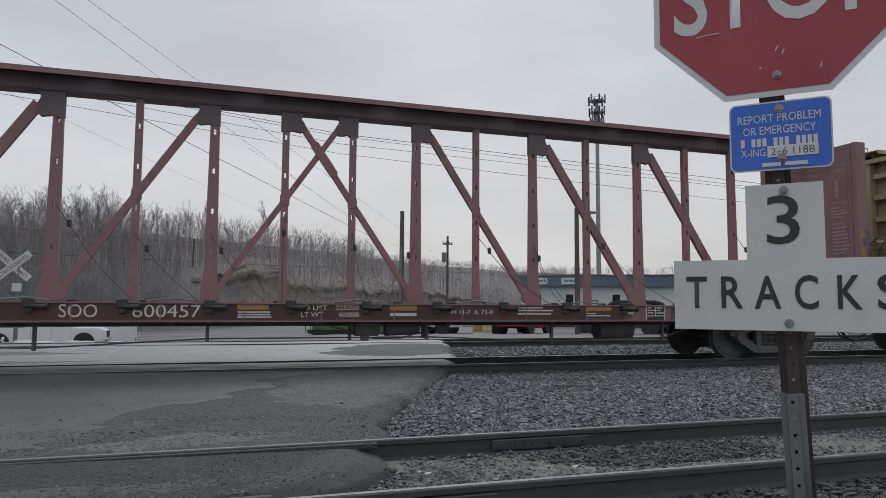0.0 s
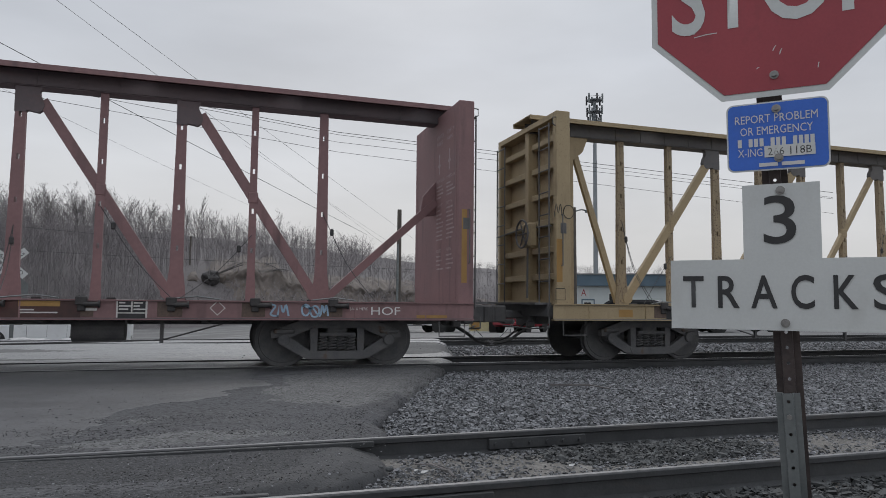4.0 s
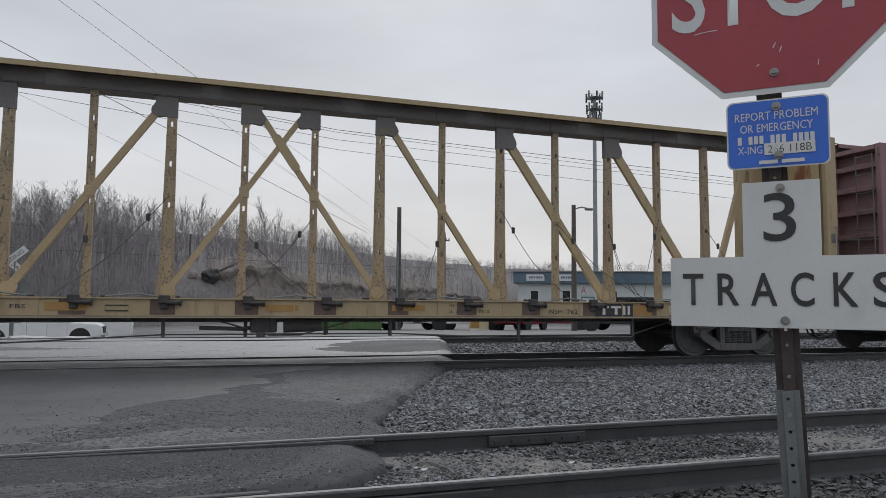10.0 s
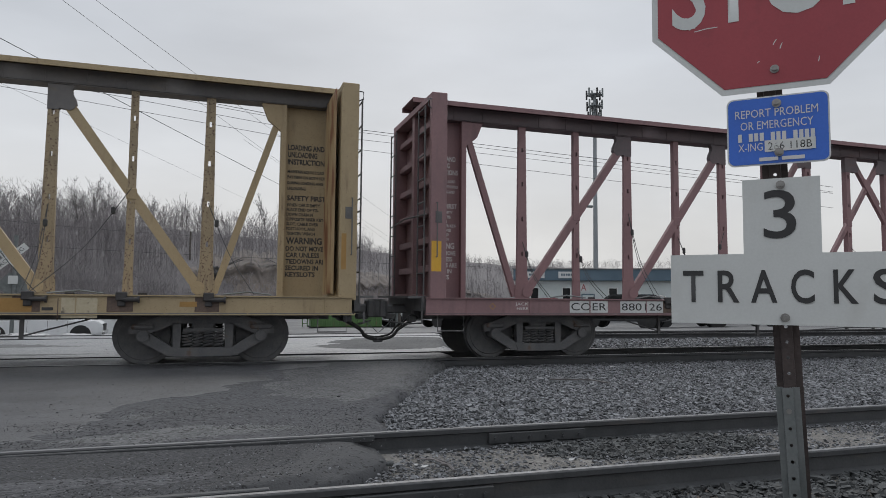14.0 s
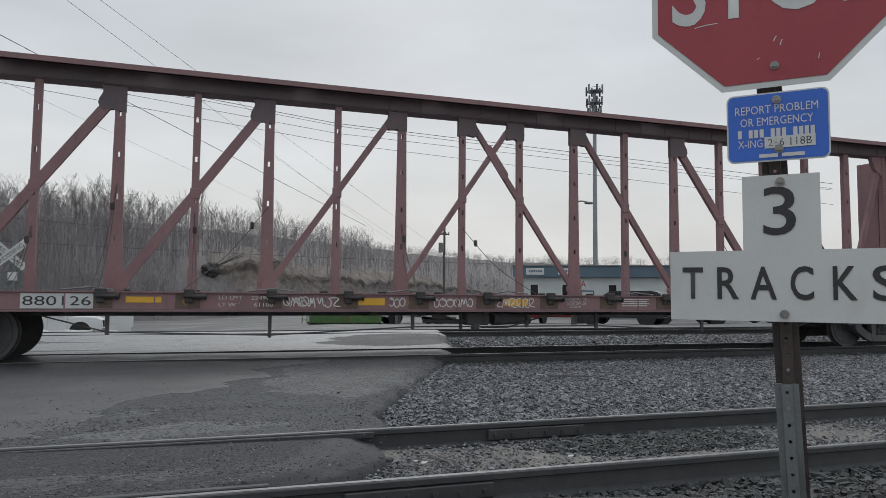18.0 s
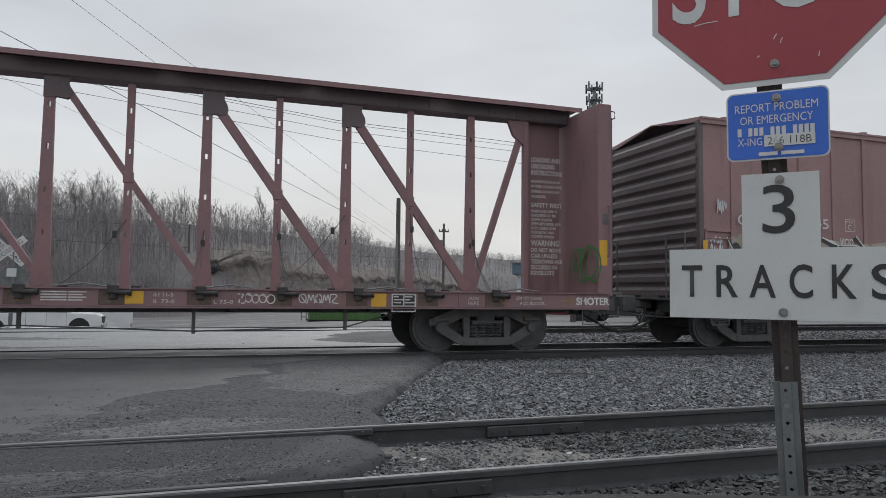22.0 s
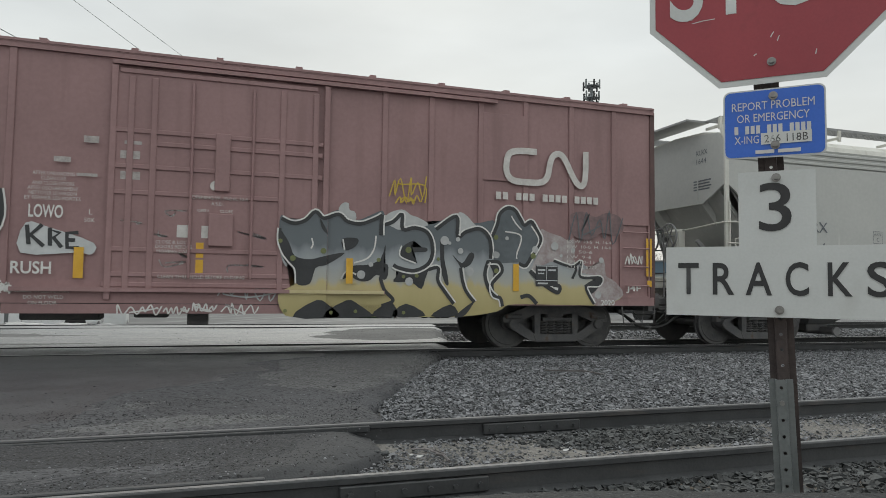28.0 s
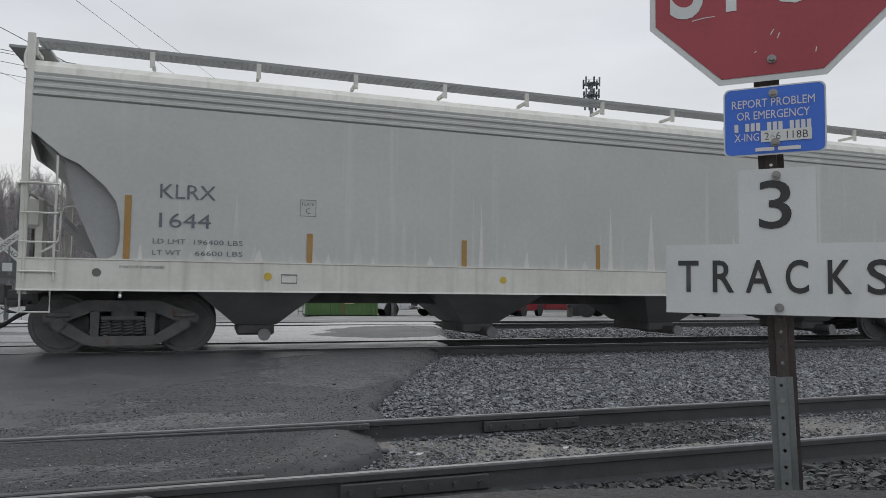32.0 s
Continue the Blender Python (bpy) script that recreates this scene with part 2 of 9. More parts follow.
M = {
    "ground": surf("dark ballast bed", (0.07, 0.067, 0.065), (0.13, 0.125, 0.12), 6, 0.85, bump=1.0, fine=30),
    "yard": surf("wet yard asphalt", (0.065, 0.066, 0.068), (0.108, 0.109, 0.111), 0.35, 0.55, bump=0.3, fine=25, rough_b=0.75, spec=0.35,
                 stain=(0.15, 0.15, 0.152), amount=0.42, stain_scale=(0.25, 0.9, 1)),
    "asphalt": surf("damp pitted asphalt", (0.054, 0.055, 0.060), (0.092, 0.093, 0.100), 0.8, 0.72, bump=1.0, fine=38, rough_b=0.9, spec=0.35,
                    stain=(0.086, 0.087, 0.091), amount=0.35, stain_scale=(0.5, 1.3, 1), sharp=0.25, specks=((0.13, 0.13, 0.135), 60, 0.10), dark_specks=((0.012, 0.012, 0.013), 30, 0.12)),
    "salt": surf("salt-whitened wet asphalt", (0.105, 0.108, 0.112), (0.25, 0.255, 0.26), 1.6, 0.34, bump=0.9, fine=26, rough_b=0.62,
                 stain=(0.095, 0.096, 0.10), amount=0.45, stain_scale=(0.3, 3.2, 1), sharp=0.3, specks=((0.05, 0.05, 0.052), 20, 0.06), dark_specks=((0.34, 0.34, 0.35), 26, 0.08)),
    "stone": surf("grey crushed stone", (0.100, 0.103, 0.109), (0.188, 0.192, 0.203), 9, 0.75, bump=0.3, fine=60, island=0.65, spec=0.35),
    "fines": surf("tan-grey stone dust", (0.095, 0.089, 0.082), (0.185, 0.175, 0.163), 5, 0.9, bump=1.0, fine=45, stain=(0.075, 0.072, 0.07), amount=0.42, stain_scale=(2, 2, 2), sharp=0.2,
                  specks=((0.27, 0.265, 0.26), 40, 0.06), dark_specks=((0.04, 0.04, 0.04), 30, 0.08)),
    "worn": surf("worn polished asphalt", (0.056, 0.057, 0.062), (0.084, 0.085, 0.091), 1.1, 0.40, bump=0.6, fine=60, rough_b=0.56,
                 stain=(0.042, 0.043, 0.046), amount=0.42, stain_scale=(0.6, 2.2, 1), sharp=0.3, specks=((0.11, 0.11, 0.115), 55, 0.06), dark_specks=((0.020, 0.020, 0.021), 24, 0.07)),
    "pale": surf("pale gritty asphalt", (0.080, 0.081, 0.085), (0.125, 0.126, 0.130), 3, 0.7, bump=1.0, fine=50, spec=0.35, specks=((0.2, 0.2, 0.2), 45, 0.10), dark_specks=((0.015, 0.015, 0.015), 30, 0.14)),
    # Darker copy of asphalt; the dimmer foreground is put into its colour.
    "infill": surf("gritty dark asphalt", (0.030, 0.031, 0.034), (0.052, 0.053, 0.058), 0.9, 0.7, bump=0.9, fine=55, rough_b=0.85, spec=0.3,
                   stain=(0.066, 0.067, 0.071), amount=0.3, stain_scale=(0.5, 2.0, 1), sharp=0.25, specks=((0.11, 0.11, 0.115), 60, 0.08), dark_specks=((0.012, 0.012, 0.013), 34, 0.12)),
    # Darker, rougher copy of worn, also laid behind the train.
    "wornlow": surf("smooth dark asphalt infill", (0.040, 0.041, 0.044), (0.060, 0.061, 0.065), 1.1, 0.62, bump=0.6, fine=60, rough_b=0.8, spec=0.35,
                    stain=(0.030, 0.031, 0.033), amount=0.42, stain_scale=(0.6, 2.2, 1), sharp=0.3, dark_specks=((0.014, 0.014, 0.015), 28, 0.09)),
    "pit": surf("tarry dark chips", (0.012, 0.012, 0.013), (0.030, 0.030, 0.032), 9, 0.8, bump=0.2, fine=60, island=0.5, spec=0.3),
    "wetstone": surf("dark wet crushed stone", (0.024, 0.026, 0.027), (0.056, 0.059, 0.061), 9, 0.7, bump=0.3, fine=60, island=0.6),
    "rail": surf("dark rail steel", (0.036, 0.038, 0.041), (0.058, 0.060, 0.063), 5, 0.6, 0.1, bump=0.2, fine=50, stain=(0.085, 0.074, 0.068), amount=0.18, stain_scale=(2, 9, 9), sharp=0.2),
    "railhead": surf("worn bright rail head", (0.30, 0.30, 0.30), (0.42, 0.42, 0.42), 4, 0.28, 0.9, bump=0.05, fine=60, rough_b=0.4),
    "railtop": surf("dull rail head", (0.15, 0.15, 0.155), (0.25, 0.25, 0.255), 4, 0.4, 0.6, bump=0.1, fine=60, rough_b=0.55),
    "tie": surf("weathered timber sleeper", (0.06, 0.05, 0.042), (0.14, 0.12, 0.10), 6, 0.9, bump=0.6, fine=50, per_object=0.3),
    "oxide": surf("oxide red car paint", (0.200, 0.117, 0.120), (0.262, 0.154, 0.156), 1.4, 0.6, bump=0.1, fine=20, rough_b=0.75,
                  stain=(0.125, 0.082, 0.083), amount=0.34, stain_scale=(5, 5, 0.8), sharp=0.25),
    "oxidedark": surf("soot-darkened red paint", (0.045, 0.026, 0.024), (0.10, 0.042, 0.036), 0.7, 0.6, bump=0.05, fine=12, stain=(0.03, 0.024, 0.022), amount=0.4, stain_scale=(0.7, 1, 2), sharp=0.3),
    "fadedtext": surf("faded white stencil paint", (0.24, 0.16, 0.155), (0.42, 0.34, 0.33), 9, 0.6, bump=0, fine=40),
    "oxide2": surf("faded maroon car paint", (0.205, 0.124, 0.130), (0.268, 0.160, 0.166), 1.2, 0.6, bump=0.1, fine=20, rough_b=0.75,
                   stain=(0.15, 0.100, 0.104), amount=0.34, stain_scale=(5, 5, 0.8), sharp=0.25),
    "yellow": surf("worn yellow car paint", (0.325, 0.252, 0.148), (0.40, 0.315, 0.195), 1.3, 0.6, bump=0.1, fine=24, rough_b=0.75,
                   stain=(0.19, 0.135, 0.085), amount=0.28, stain_scale=(9, 9, 1.6), sharp=0.3, dark_specks=((0.17, 0.11, 0.07), 70, 0.03)),
    "yellowpost": surf("rust-eaten grimy yellow paint", (0.25, 0.20, 0.130), (0.35, 0.275, 0.175), 2.0, 0.7, bump=0.3, fine=24,
                       stain=(0.120, 0.096, 0.082), amount=0.50, stain_scale=(16, 16, 1.3), sharp=0.35, dark_specks=((0.11, 0.065, 0.05), 34, 0.09)),
    # Web and gusset colour holds soot plus the shade under the top plate.
    "dimyellow": surf("sooty yellow steel with shade in its colour", (0.115, 0.113, 0.119), (0.165, 0.157, 0.153), 0.8, 0.7, bump=0.1, fine=18,
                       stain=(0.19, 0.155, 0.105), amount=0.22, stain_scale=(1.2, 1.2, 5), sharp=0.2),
    "dimred": surf("sooty red steel with shade in its colour", (0.105, 0.093, 0.100), (0.150, 0.115, 0.120), 0.8, 0.7, bump=0.1, fine=18,
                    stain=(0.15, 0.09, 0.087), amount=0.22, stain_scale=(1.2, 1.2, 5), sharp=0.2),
    "rustyellow": surf("rust-streaked yellow paint", (0.35, 0.255, 0.140), (0.42, 0.315, 0.18), 1.5, 0.6, bump=0.15, fine=24,
                       stain=(0.20, 0.08, 0.035), amount=0.52, stain_scale=(3, 3, 1.2), sharp=0.12),
    "boxred": surf("boxcar brown-red paint", (0.265, 0.158, 0.159), (0.335, 0.206, 0.207), 0.9, 0.5, bump=0.08, fine=16, rough_b=0.65,
                   stain=(0.215, 0.126, 0.126), amount=0.36, stain_scale=(4, 3, 0.4), sharp=0.3),
    "boxend": surf("dark brown-red end paint", (0.085, 0.050, 0.049), (0.125, 0.068, 0.065), 0.9, 0.6, bump=0.08, fine=16,
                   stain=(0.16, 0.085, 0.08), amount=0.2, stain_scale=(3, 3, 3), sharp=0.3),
    "greyend": surf("dark grey-maroon end paint", (0.092, 0.072, 0.076), (0.145, 0.112, 0.116), 0.9, 0.6, bump=0.08, fine=16,
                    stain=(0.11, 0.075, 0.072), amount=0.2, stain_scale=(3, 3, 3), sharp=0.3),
    # Ridge-top colours: the sky's brightness on upward facets is painted in.
    "dimridge": surf("dimmer ridge top, sky highlight in its colour", (0.13, 0.118, 0.118), (0.205, 0.185, 0.185), 3, 0.6, bump=0.1, fine=16),
    "skyridge": surf("worn ridge top with sky brightness in its colour", (0.42, 0.41, 0.40), (0.55, 0.54, 0.53), 3, 0.6, bump=0.1, fine=16),
    "hopper": surf("pale grey hopper paint", (0.42, 0.43, 0.42), (0.50, 0.505, 0.49), 0.5, 0.45, bump=0.05, fine=14, rough_b=0.6,
                   stain=(0.56, 0.56, 0.54), amount=0.22, stain_scale=(4.5, 3, 0.14), sharp=0.2),
    "hopper2": surf("chalky white hopper paint", (0.55, 0.545, 0.505), (0.66, 0.655, 0.61), 1.5, 0.5, bump=0.05, fine=14, rough_b=0.6,
                    stain=(0.44, 0.425, 0.38), amount=0.46, stain_scale=(7, 3, 0.35), sharp=0.35),
    "drip": surf("chalky drip on grey paint", (0.46, 0.465, 0.45), (0.54, 0.545, 0.53), 2.5, 0.6, bump=0, fine=14),
    "drip2": surf("pale chalky drip", (0.53, 0.53, 0.50), (0.62, 0.62, 0.585), 2.5, 0.6, bump=0, fine=14),
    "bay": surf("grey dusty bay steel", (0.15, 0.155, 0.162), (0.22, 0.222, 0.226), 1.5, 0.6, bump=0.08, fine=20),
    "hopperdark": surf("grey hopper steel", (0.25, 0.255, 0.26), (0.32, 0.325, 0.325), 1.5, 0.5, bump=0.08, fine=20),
    "grime": surf("grimy black running gear", (0.095, 0.095, 0.099), (0.145, 0.141, 0.140), 4, 0.8, 0.0, bump=0.3, fine=40),
    "truckiron": surf("grimy cast iron", (0.088, 0.090, 0.096), (0.150, 0.146, 0.145), 4, 0.8, 0.0, bump=0.3, fine=40,
                      stain=(0.12, 0.09, 0.075), amount=0.2, stain_scale=(4, 4, 4)),
    "wheel": surf("dark wheel steel", (0.075, 0.077, 0.082), (0.125, 0.122, 0.121), 5, 0.65, 0.2, bump=0.15, fine=30),
    "whitetext": surf("white stencil paint", (0.50, 0.48, 0.46), (0.66, 0.64, 0.62), 7, 0.6, bump=0, fine=40),
    "blacktext": surf("black stencil paint", (0.02, 0.02, 0.022), (0.04, 0.04, 0.042), 7, 0.6, bump=0, fine=40),
    "bluetext": surf("grey-blue stencil paint", (0.10, 0.11, 0.13), (0.15, 0.16, 0.18), 7, 0.6, bump=0, fine=40),
    "reflector": surf("yellow reflective strip", (0.62, 0.34, 0.03), (0.72, 0.42, 0.05), 4, 0.4, bump=0, fine=60),
    "dullpatch": surf("dull ochre patch", (0.30, 0.17, 0.05), (0.38, 0.22, 0.07), 4, 0.6, bump=0, fine=40),
    "signred": surf("faded red sign sheeting", (0.27, 0.030, 0.045), (0.33, 0.042, 0.056), 3, 0.4, bump=0.03, fine=120,
                    stain=(0.21, 0.028, 0.04), amount=0.2, stain_scale=(9, 9, 9), sharp=0.2),
    "signwhite": surf("white sign sheeting", (0.52, 0.535, 0.53), (0.60, 0.615, 0.61), 3, 0.45, bump=0.03, fine=120,
                      stain=(0.47, 0.475, 0.46), amount=0.22, stain_scale=(8, 8, 5), sharp=0.3),
    "signblue": surf("blue enamel sign", (0.022, 0.115, 0.52), (0.035, 0.14, 0.60), 3, 0.35, bump=0.02, fine=120),
    "postrust": surf("rust-brown sign post", (0.045, 0.036, 0.036), (0.085, 0.066, 0.062), 8, 0.7, 0.3, bump=0.3, fine=60),
    "galv": surf("dull galvanised steel", (0.135, 0.150, 0.152), (0.215, 0.230, 0.232), 9, 0.5, 0.5, bump=0.1, fine=70),
    "bolt": surf("zinc bolt", (0.20, 0.195, 0.19), (0.32, 0.31, 0.30), 30, 0.4, 0.6, bump=0.05),
    "hill": surf("leaf litter hillside", (0.106, 0.099, 0.101), (0.150, 0.140, 0.141), 0.05, 0.95, bump=1.0, fine=1.2,
                 stain=(0.170, 0.155, 0.156), amount=0.62, stain_scale=(1.3, 1.3, 0.10), sharp=0.35),
    "ledge": surf("earth and rock cut", (0.125, 0.110, 0.101), (0.195, 0.168, 0.150), 0.9, 0.95, bump=1.0, fine=6,
                  stain=(0.085, 0.079, 0.077), amount=0.45, stain_scale=(0.35, 0.8, 1.6), sharp=0.25, specks=((0.17, 0.14, 0.115), 1.6, 0.03)),
    "bark": surf("grey-brown bark", (0.13, 0.121, 0.122), (0.20, 0.186, 0.184), 3, 0.95, bump=0.3, fine=20, per_object=0.25),
    "twigs": surf("bare twigs", (0.185, 0.172, 0.177), (0.255, 0.236, 0.242), 0.2, 0.95, bump=0.0, fine=2, island=0.3),
    "polewood": surf("weathered pole wood", (0.07, 0.062, 0.055), (0.13, 0.115, 0.10), 3, 0.9, bump=0.3, fine=30),
    "rustplate": surf("rust-brown greasy plate", (0.075, 0.055, 0.047), (0.15, 0.105, 0.083), 7, 0.75, bump=0.2, fine=40),
    "wornplate": surf("worn pale plate", (0.40, 0.345, 0.235), (0.50, 0.44, 0.32), 9, 0.6, bump=0.1, fine=40, stain=(0.12, 0.10, 0.08), amount=0.25, stain_scale=(8, 8, 8)),
    "winch": surf("greasy black winch iron", (0.030, 0.029, 0.031), (0.058, 0.053, 0.052), 6, 0.65, 0.1, bump=0.3, fine=40),
    "cable": surf("black cable", (0.03, 0.03, 0.032), (0.05, 0.05, 0.052), 3, 0.6, bump=0),
    "towersteel": surf("galvanised tower steel", (0.20, 0.22, 0.235), (0.28, 0.30, 0.315), 0.5, 0.5, 0.2, bump=0.05),
    "paintwhite": surf("white car paint", (0.66, 0.67, 0.68), (0.74, 0.75, 0.76), 1.5, 0.25, bump=0.0,
                       stain=(0.45, 0.44, 0.43), amount=0.2, stain_scale=(2, 2, 3), sharp=0.4),
    "paintred": surf("dark red car paint", (0.19, 0.022, 0.03), (0.24, 0.03, 0.04), 1.5, 0.25, bump=0.0),
    "paintdark": surf("dark grey car paint", (0.025, 0.027, 0.03), (0.04, 0.042, 0.046), 1.5, 0.25, bump=0.0),
    "glass": surf("dark tinted glass", (0.012, 0.014, 0.016), (0.02, 0.022, 0.024), 1.0, 0.08, bump=0.0, spec=0.3),
    "rubber": surf("black rubber", (0.016, 0.016, 0.016), (0.03, 0.03, 0.03), 6, 0.8, bump=0.2),
    "rim": surf("alloy rim", (0.40, 0.40, 0.41), (0.52, 0.52, 0.53), 6, 0.35, 0.8, bump=0.0),
    "chrome": surf("chrome trim", (0.5, 0.5, 0.5), (0.6, 0.6, 0.6), 6, 0.2, 0.9, bump=0.0),
    "lamp": surf("clear lamp lens", (0.5, 0.5, 0.5), (0.65, 0.65, 0.65), 6, 0.15, 0.0, bump=0.0),
    "green": surf("green container paint", (0.055, 0.12, 0.035), (0.085, 0.17, 0.055), 1.2, 0.5, bump=0.1,
                  stain=(0.12, 0.10, 0.05), amount=0.2, stain_scale=(3, 3, 1)),
    "wallpale": surf("pale ribbed cladding", (0.46, 0.50, 0.50), (0.56, 0.60, 0.60), 0.6, 0.6, bump=0.1),
    "fascia": surf("blue-grey metal fascia", (0.07, 0.115, 0.155), (0.10, 0.15, 0.195), 0.6, 0.5, bump=0.1),
    "trailer": surf("white trailer panel", (0.56, 0.57, 0.57), (0.66, 0.67, 0.67), 0.8, 0.5, bump=0.05,
                    stain=(0.42, 0.42, 0.41), amount=0.25, stain_scale=(1, 1, 3), sharp=0.3),
    "snow": surf("dirty snow and grit", (0.30, 0.30, 0.30), (0.52, 0.52, 0.52), 3, 0.8, bump=0.8, fine=20),
    "paintgrey": surf("silver spray paint", (0.44, 0.46, 0.475), (0.60, 0.615, 0.62), 1.6, 0.5, bump=0, fine=12,
                     stain=(0.28, 0.29, 0.30), amount=0.35, stain_scale=(1.5, 1.5, 2.5), sharp=0.4),
    "spraygrey": surf("dark blue-grey spray paint", (0.080, 0.094, 0.106), (0.145, 0.165, 0.180), 1.1, 0.5, bump=0, fine=9,
                     stain=(0.22, 0.235, 0.245), amount=0.22, stain_scale=(1.5, 1.5, 1.5), sharp=0.4),
    "spraycream": surf("cream spray paint", (0.50, 0.43, 0.23), (0.62, 0.55, 0.33), 1.6, 0.5, bump=0, fine=12,
                      stain=(0.40, 0.37, 0.27), amount=0.3, stain_scale=(2.5, 2.5, 2.5), sharp=0.4),
    "spraytan": surf("tan and silver spray paint", (0.33, 0.27, 0.20), (0.40, 0.37, 0.33), 1.1, 0.55, bump=0, fine=6,
                    stain=(0.44, 0.33, 0.20), amount=0.45, stain_scale=(1.2, 1.2, 2.0), sharp=0.4, dark_specks=((0.22, 0.22, 0.22), 2.6, 0.10)),
    "paintsilver": surf("dirty silver spray paint", (0.36, 0.37, 0.375), (0.52, 0.53, 0.53), 1.6, 0.5, bump=0, fine=12,
                       stain=(0.24, 0.245, 0.245), amount=0.4, stain_scale=(1.2, 1.2, 5), sharp=0.4),
    "spraylime": surf("dull lime spray paint", (0.13, 0.15, 0.06), (0.2, 0.22, 0.09), 5, 0.5, bump=0),
    "spraymist": surf("thin pale spray mist", (0.27, 0.20, 0.20), (0.46, 0.43, 0.43), 5, 0.55, bump=0, fine=26),
    "sprayhaze": surf("thin dark spray mist", (0.135, 0.10, 0.105), (0.27, 0.165, 0.166), 4, 0.55, bump=0, fine=20),
    "sprayblack": surf("black spray paint", (0.026, 0.028, 0.031), (0.046, 0.048, 0.052), 3, 0.5, bump=0),
    "spraywhite": surf("white spray paint", (0.58, 0.58, 0.57), (0.72, 0.72, 0.70), 5, 0.5, bump=0),
    "sprayyellow": surf("yellow spray paint", (0.48, 0.33, 0.04), (0.58, 0.42, 0.07), 5, 0.5, bump=0),
    "spraygreen": surf("green spray paint", (0.03, 0.16, 0.035), (0.05, 0.22, 0.06), 5, 0.5, bump=0),
    "sprayblue": surf("pale blue spray paint", (0.25, 0.38, 0.50), (0.34, 0.46, 0.58), 5, 0.5, bump=0),
    "dash": surf("wet dark car cowl", (0.02, 0.021, 0.023), (0.04, 0.041, 0.043), 30, 0.6, bump=0.8, fine=90, rough_b=0.85, spec=0.25, specks=((0.09, 0.095, 0.10), 160, 0.05)),
    "hose": surf("black rubber hose", (0.02, 0.02, 0.02), (0.035, 0.035, 0.035), 8, 0.6, bump=0.1),
}


def fade(name, stops, streak=0.10):
    """Spray paint that the painter faded from one colour to the next by height, with uneven drips."""
    m = surf(name, stops[0][1], stops[-1][1], 2, 0.5, bump=0, fine=14)
    n, l = m.node_tree.nodes, m.node_tree.links
    coord = n.new("ShaderNodeTexCoord")
    sep = n.new("ShaderNodeSeparateXYZ")
    l.new(coord.outputs["Object"], sep.inputs[0])
    mp = n.new("ShaderNodeMapping")
    mp.inputs["Scale"].default_value = (3.5, 1, 0.8)
    l.new(coord.outputs["Object"], mp.inputs[0])
    cloud = n.new("ShaderNodeTexNoise")
    cloud.inputs["Scale"].default_value, cloud.inputs["Detail"].default_value = 1.3, 6
    l.new(mp.outputs[0], cloud.inputs[0])
    shake = n.new("ShaderNodeMath")
    shake.operation = "MULTIPLY_ADD"
    l.new(cloud.outputs[0], shake.inputs[0])
    shake.inputs[1].default_value = 4 * streak
    l.new(sep.outputs["Z"], shake.inputs[2])
    span_z = n.new("ShaderNodeMapRange")
    span_z.inputs["From Min"].default_value, span_z.inputs["From Max"].default_value = 0.6 + 2 * streak, 2.6 + 2 * streak
    l.new(shake.outputs[0], span_z.inputs[0])
    ramp = n.new("ShaderNodeValToRGB")
    e = ramp.color_ramp.elements
    e[0].position, e[0].color = (stops[0][0] - 0.6) / 2, (*stops[0][1], 1)
    e[1].position, e[1].color = (stops[-1][0] - 0.6) / 2, (*stops[-1][1], 1)
    for z, c in stops[1:-1]:
        e.new((z - 0.6) / 2).color = (*c, 1)
    l.new(span_z.outputs[0], ramp.inputs[0])
    l.new(ramp.outputs[0], n["Principled BSDF"].inputs["Base Color"])
    return m


M["sprayfade"] = fade("slate, silver and cream spray paint", ((0.75, (0.42, 0.36, 0.17)), (1.14, (0.50, 0.43, 0.22)), (1.24, (0.42, 0.42, 0.38)), (1.48, (0.36, 0.385, 0.40)), (1.66, (0.26, 0.285, 0.305)), (1.78, (0.135, 0.155, 0.170)), (2.4, (0.11, 0.128, 0.142))))


# ---- mesh helpers ----
def part(name, bm, material, parent=None, label="", smooth=False, at=None):
    """Links a bmesh, or a ready mesh, as one mesh object, under a thing or a part."""
    if isinstance(bm, bpy.types.Mesh):
        me = bm
    else:
        me = bpy.data.meshes.new(name)
        bm.to_mesh(me)
        bm.free()
    if not me.materials:
        me.materials.append(M[material])
    if smooth:
        me.shade_smooth()
    ob = new(name, me)
    if parent is not None:
        ob.parent = parent
    if at is not None:
        ob.matrix_basis = at
    if label:
        tagged(ob, label)
    return ob


def thing(name, at, label, category, group="", kind=""):
    ob = new(name)
    ob.empty_display_size = 0.3
    ob.matrix_basis = at
    return tagged(ob, label, category, group, kind)


def box(bm, c, s, m=None, bevel=0.0):
    r = bmesh.ops.create_cube(bm, size=1.0, matrix=(m or Matrix()) @ Matrix.Translation(c) @ Matrix.Diagonal((*s, 1)))
    if bevel:
        es = {e for v in r["verts"] for e in v.link_edges}
        bmesh.ops.bevel(bm, geom=list(es), offset=bevel, segments=1, affect="EDGES", clamp_overlap=True)
    return bm


def boxes(*items, bevel=0.0):
    bm = bmesh.new()
    for c, s in items:
        box(bm, c, s, bevel=bevel)
    return bm


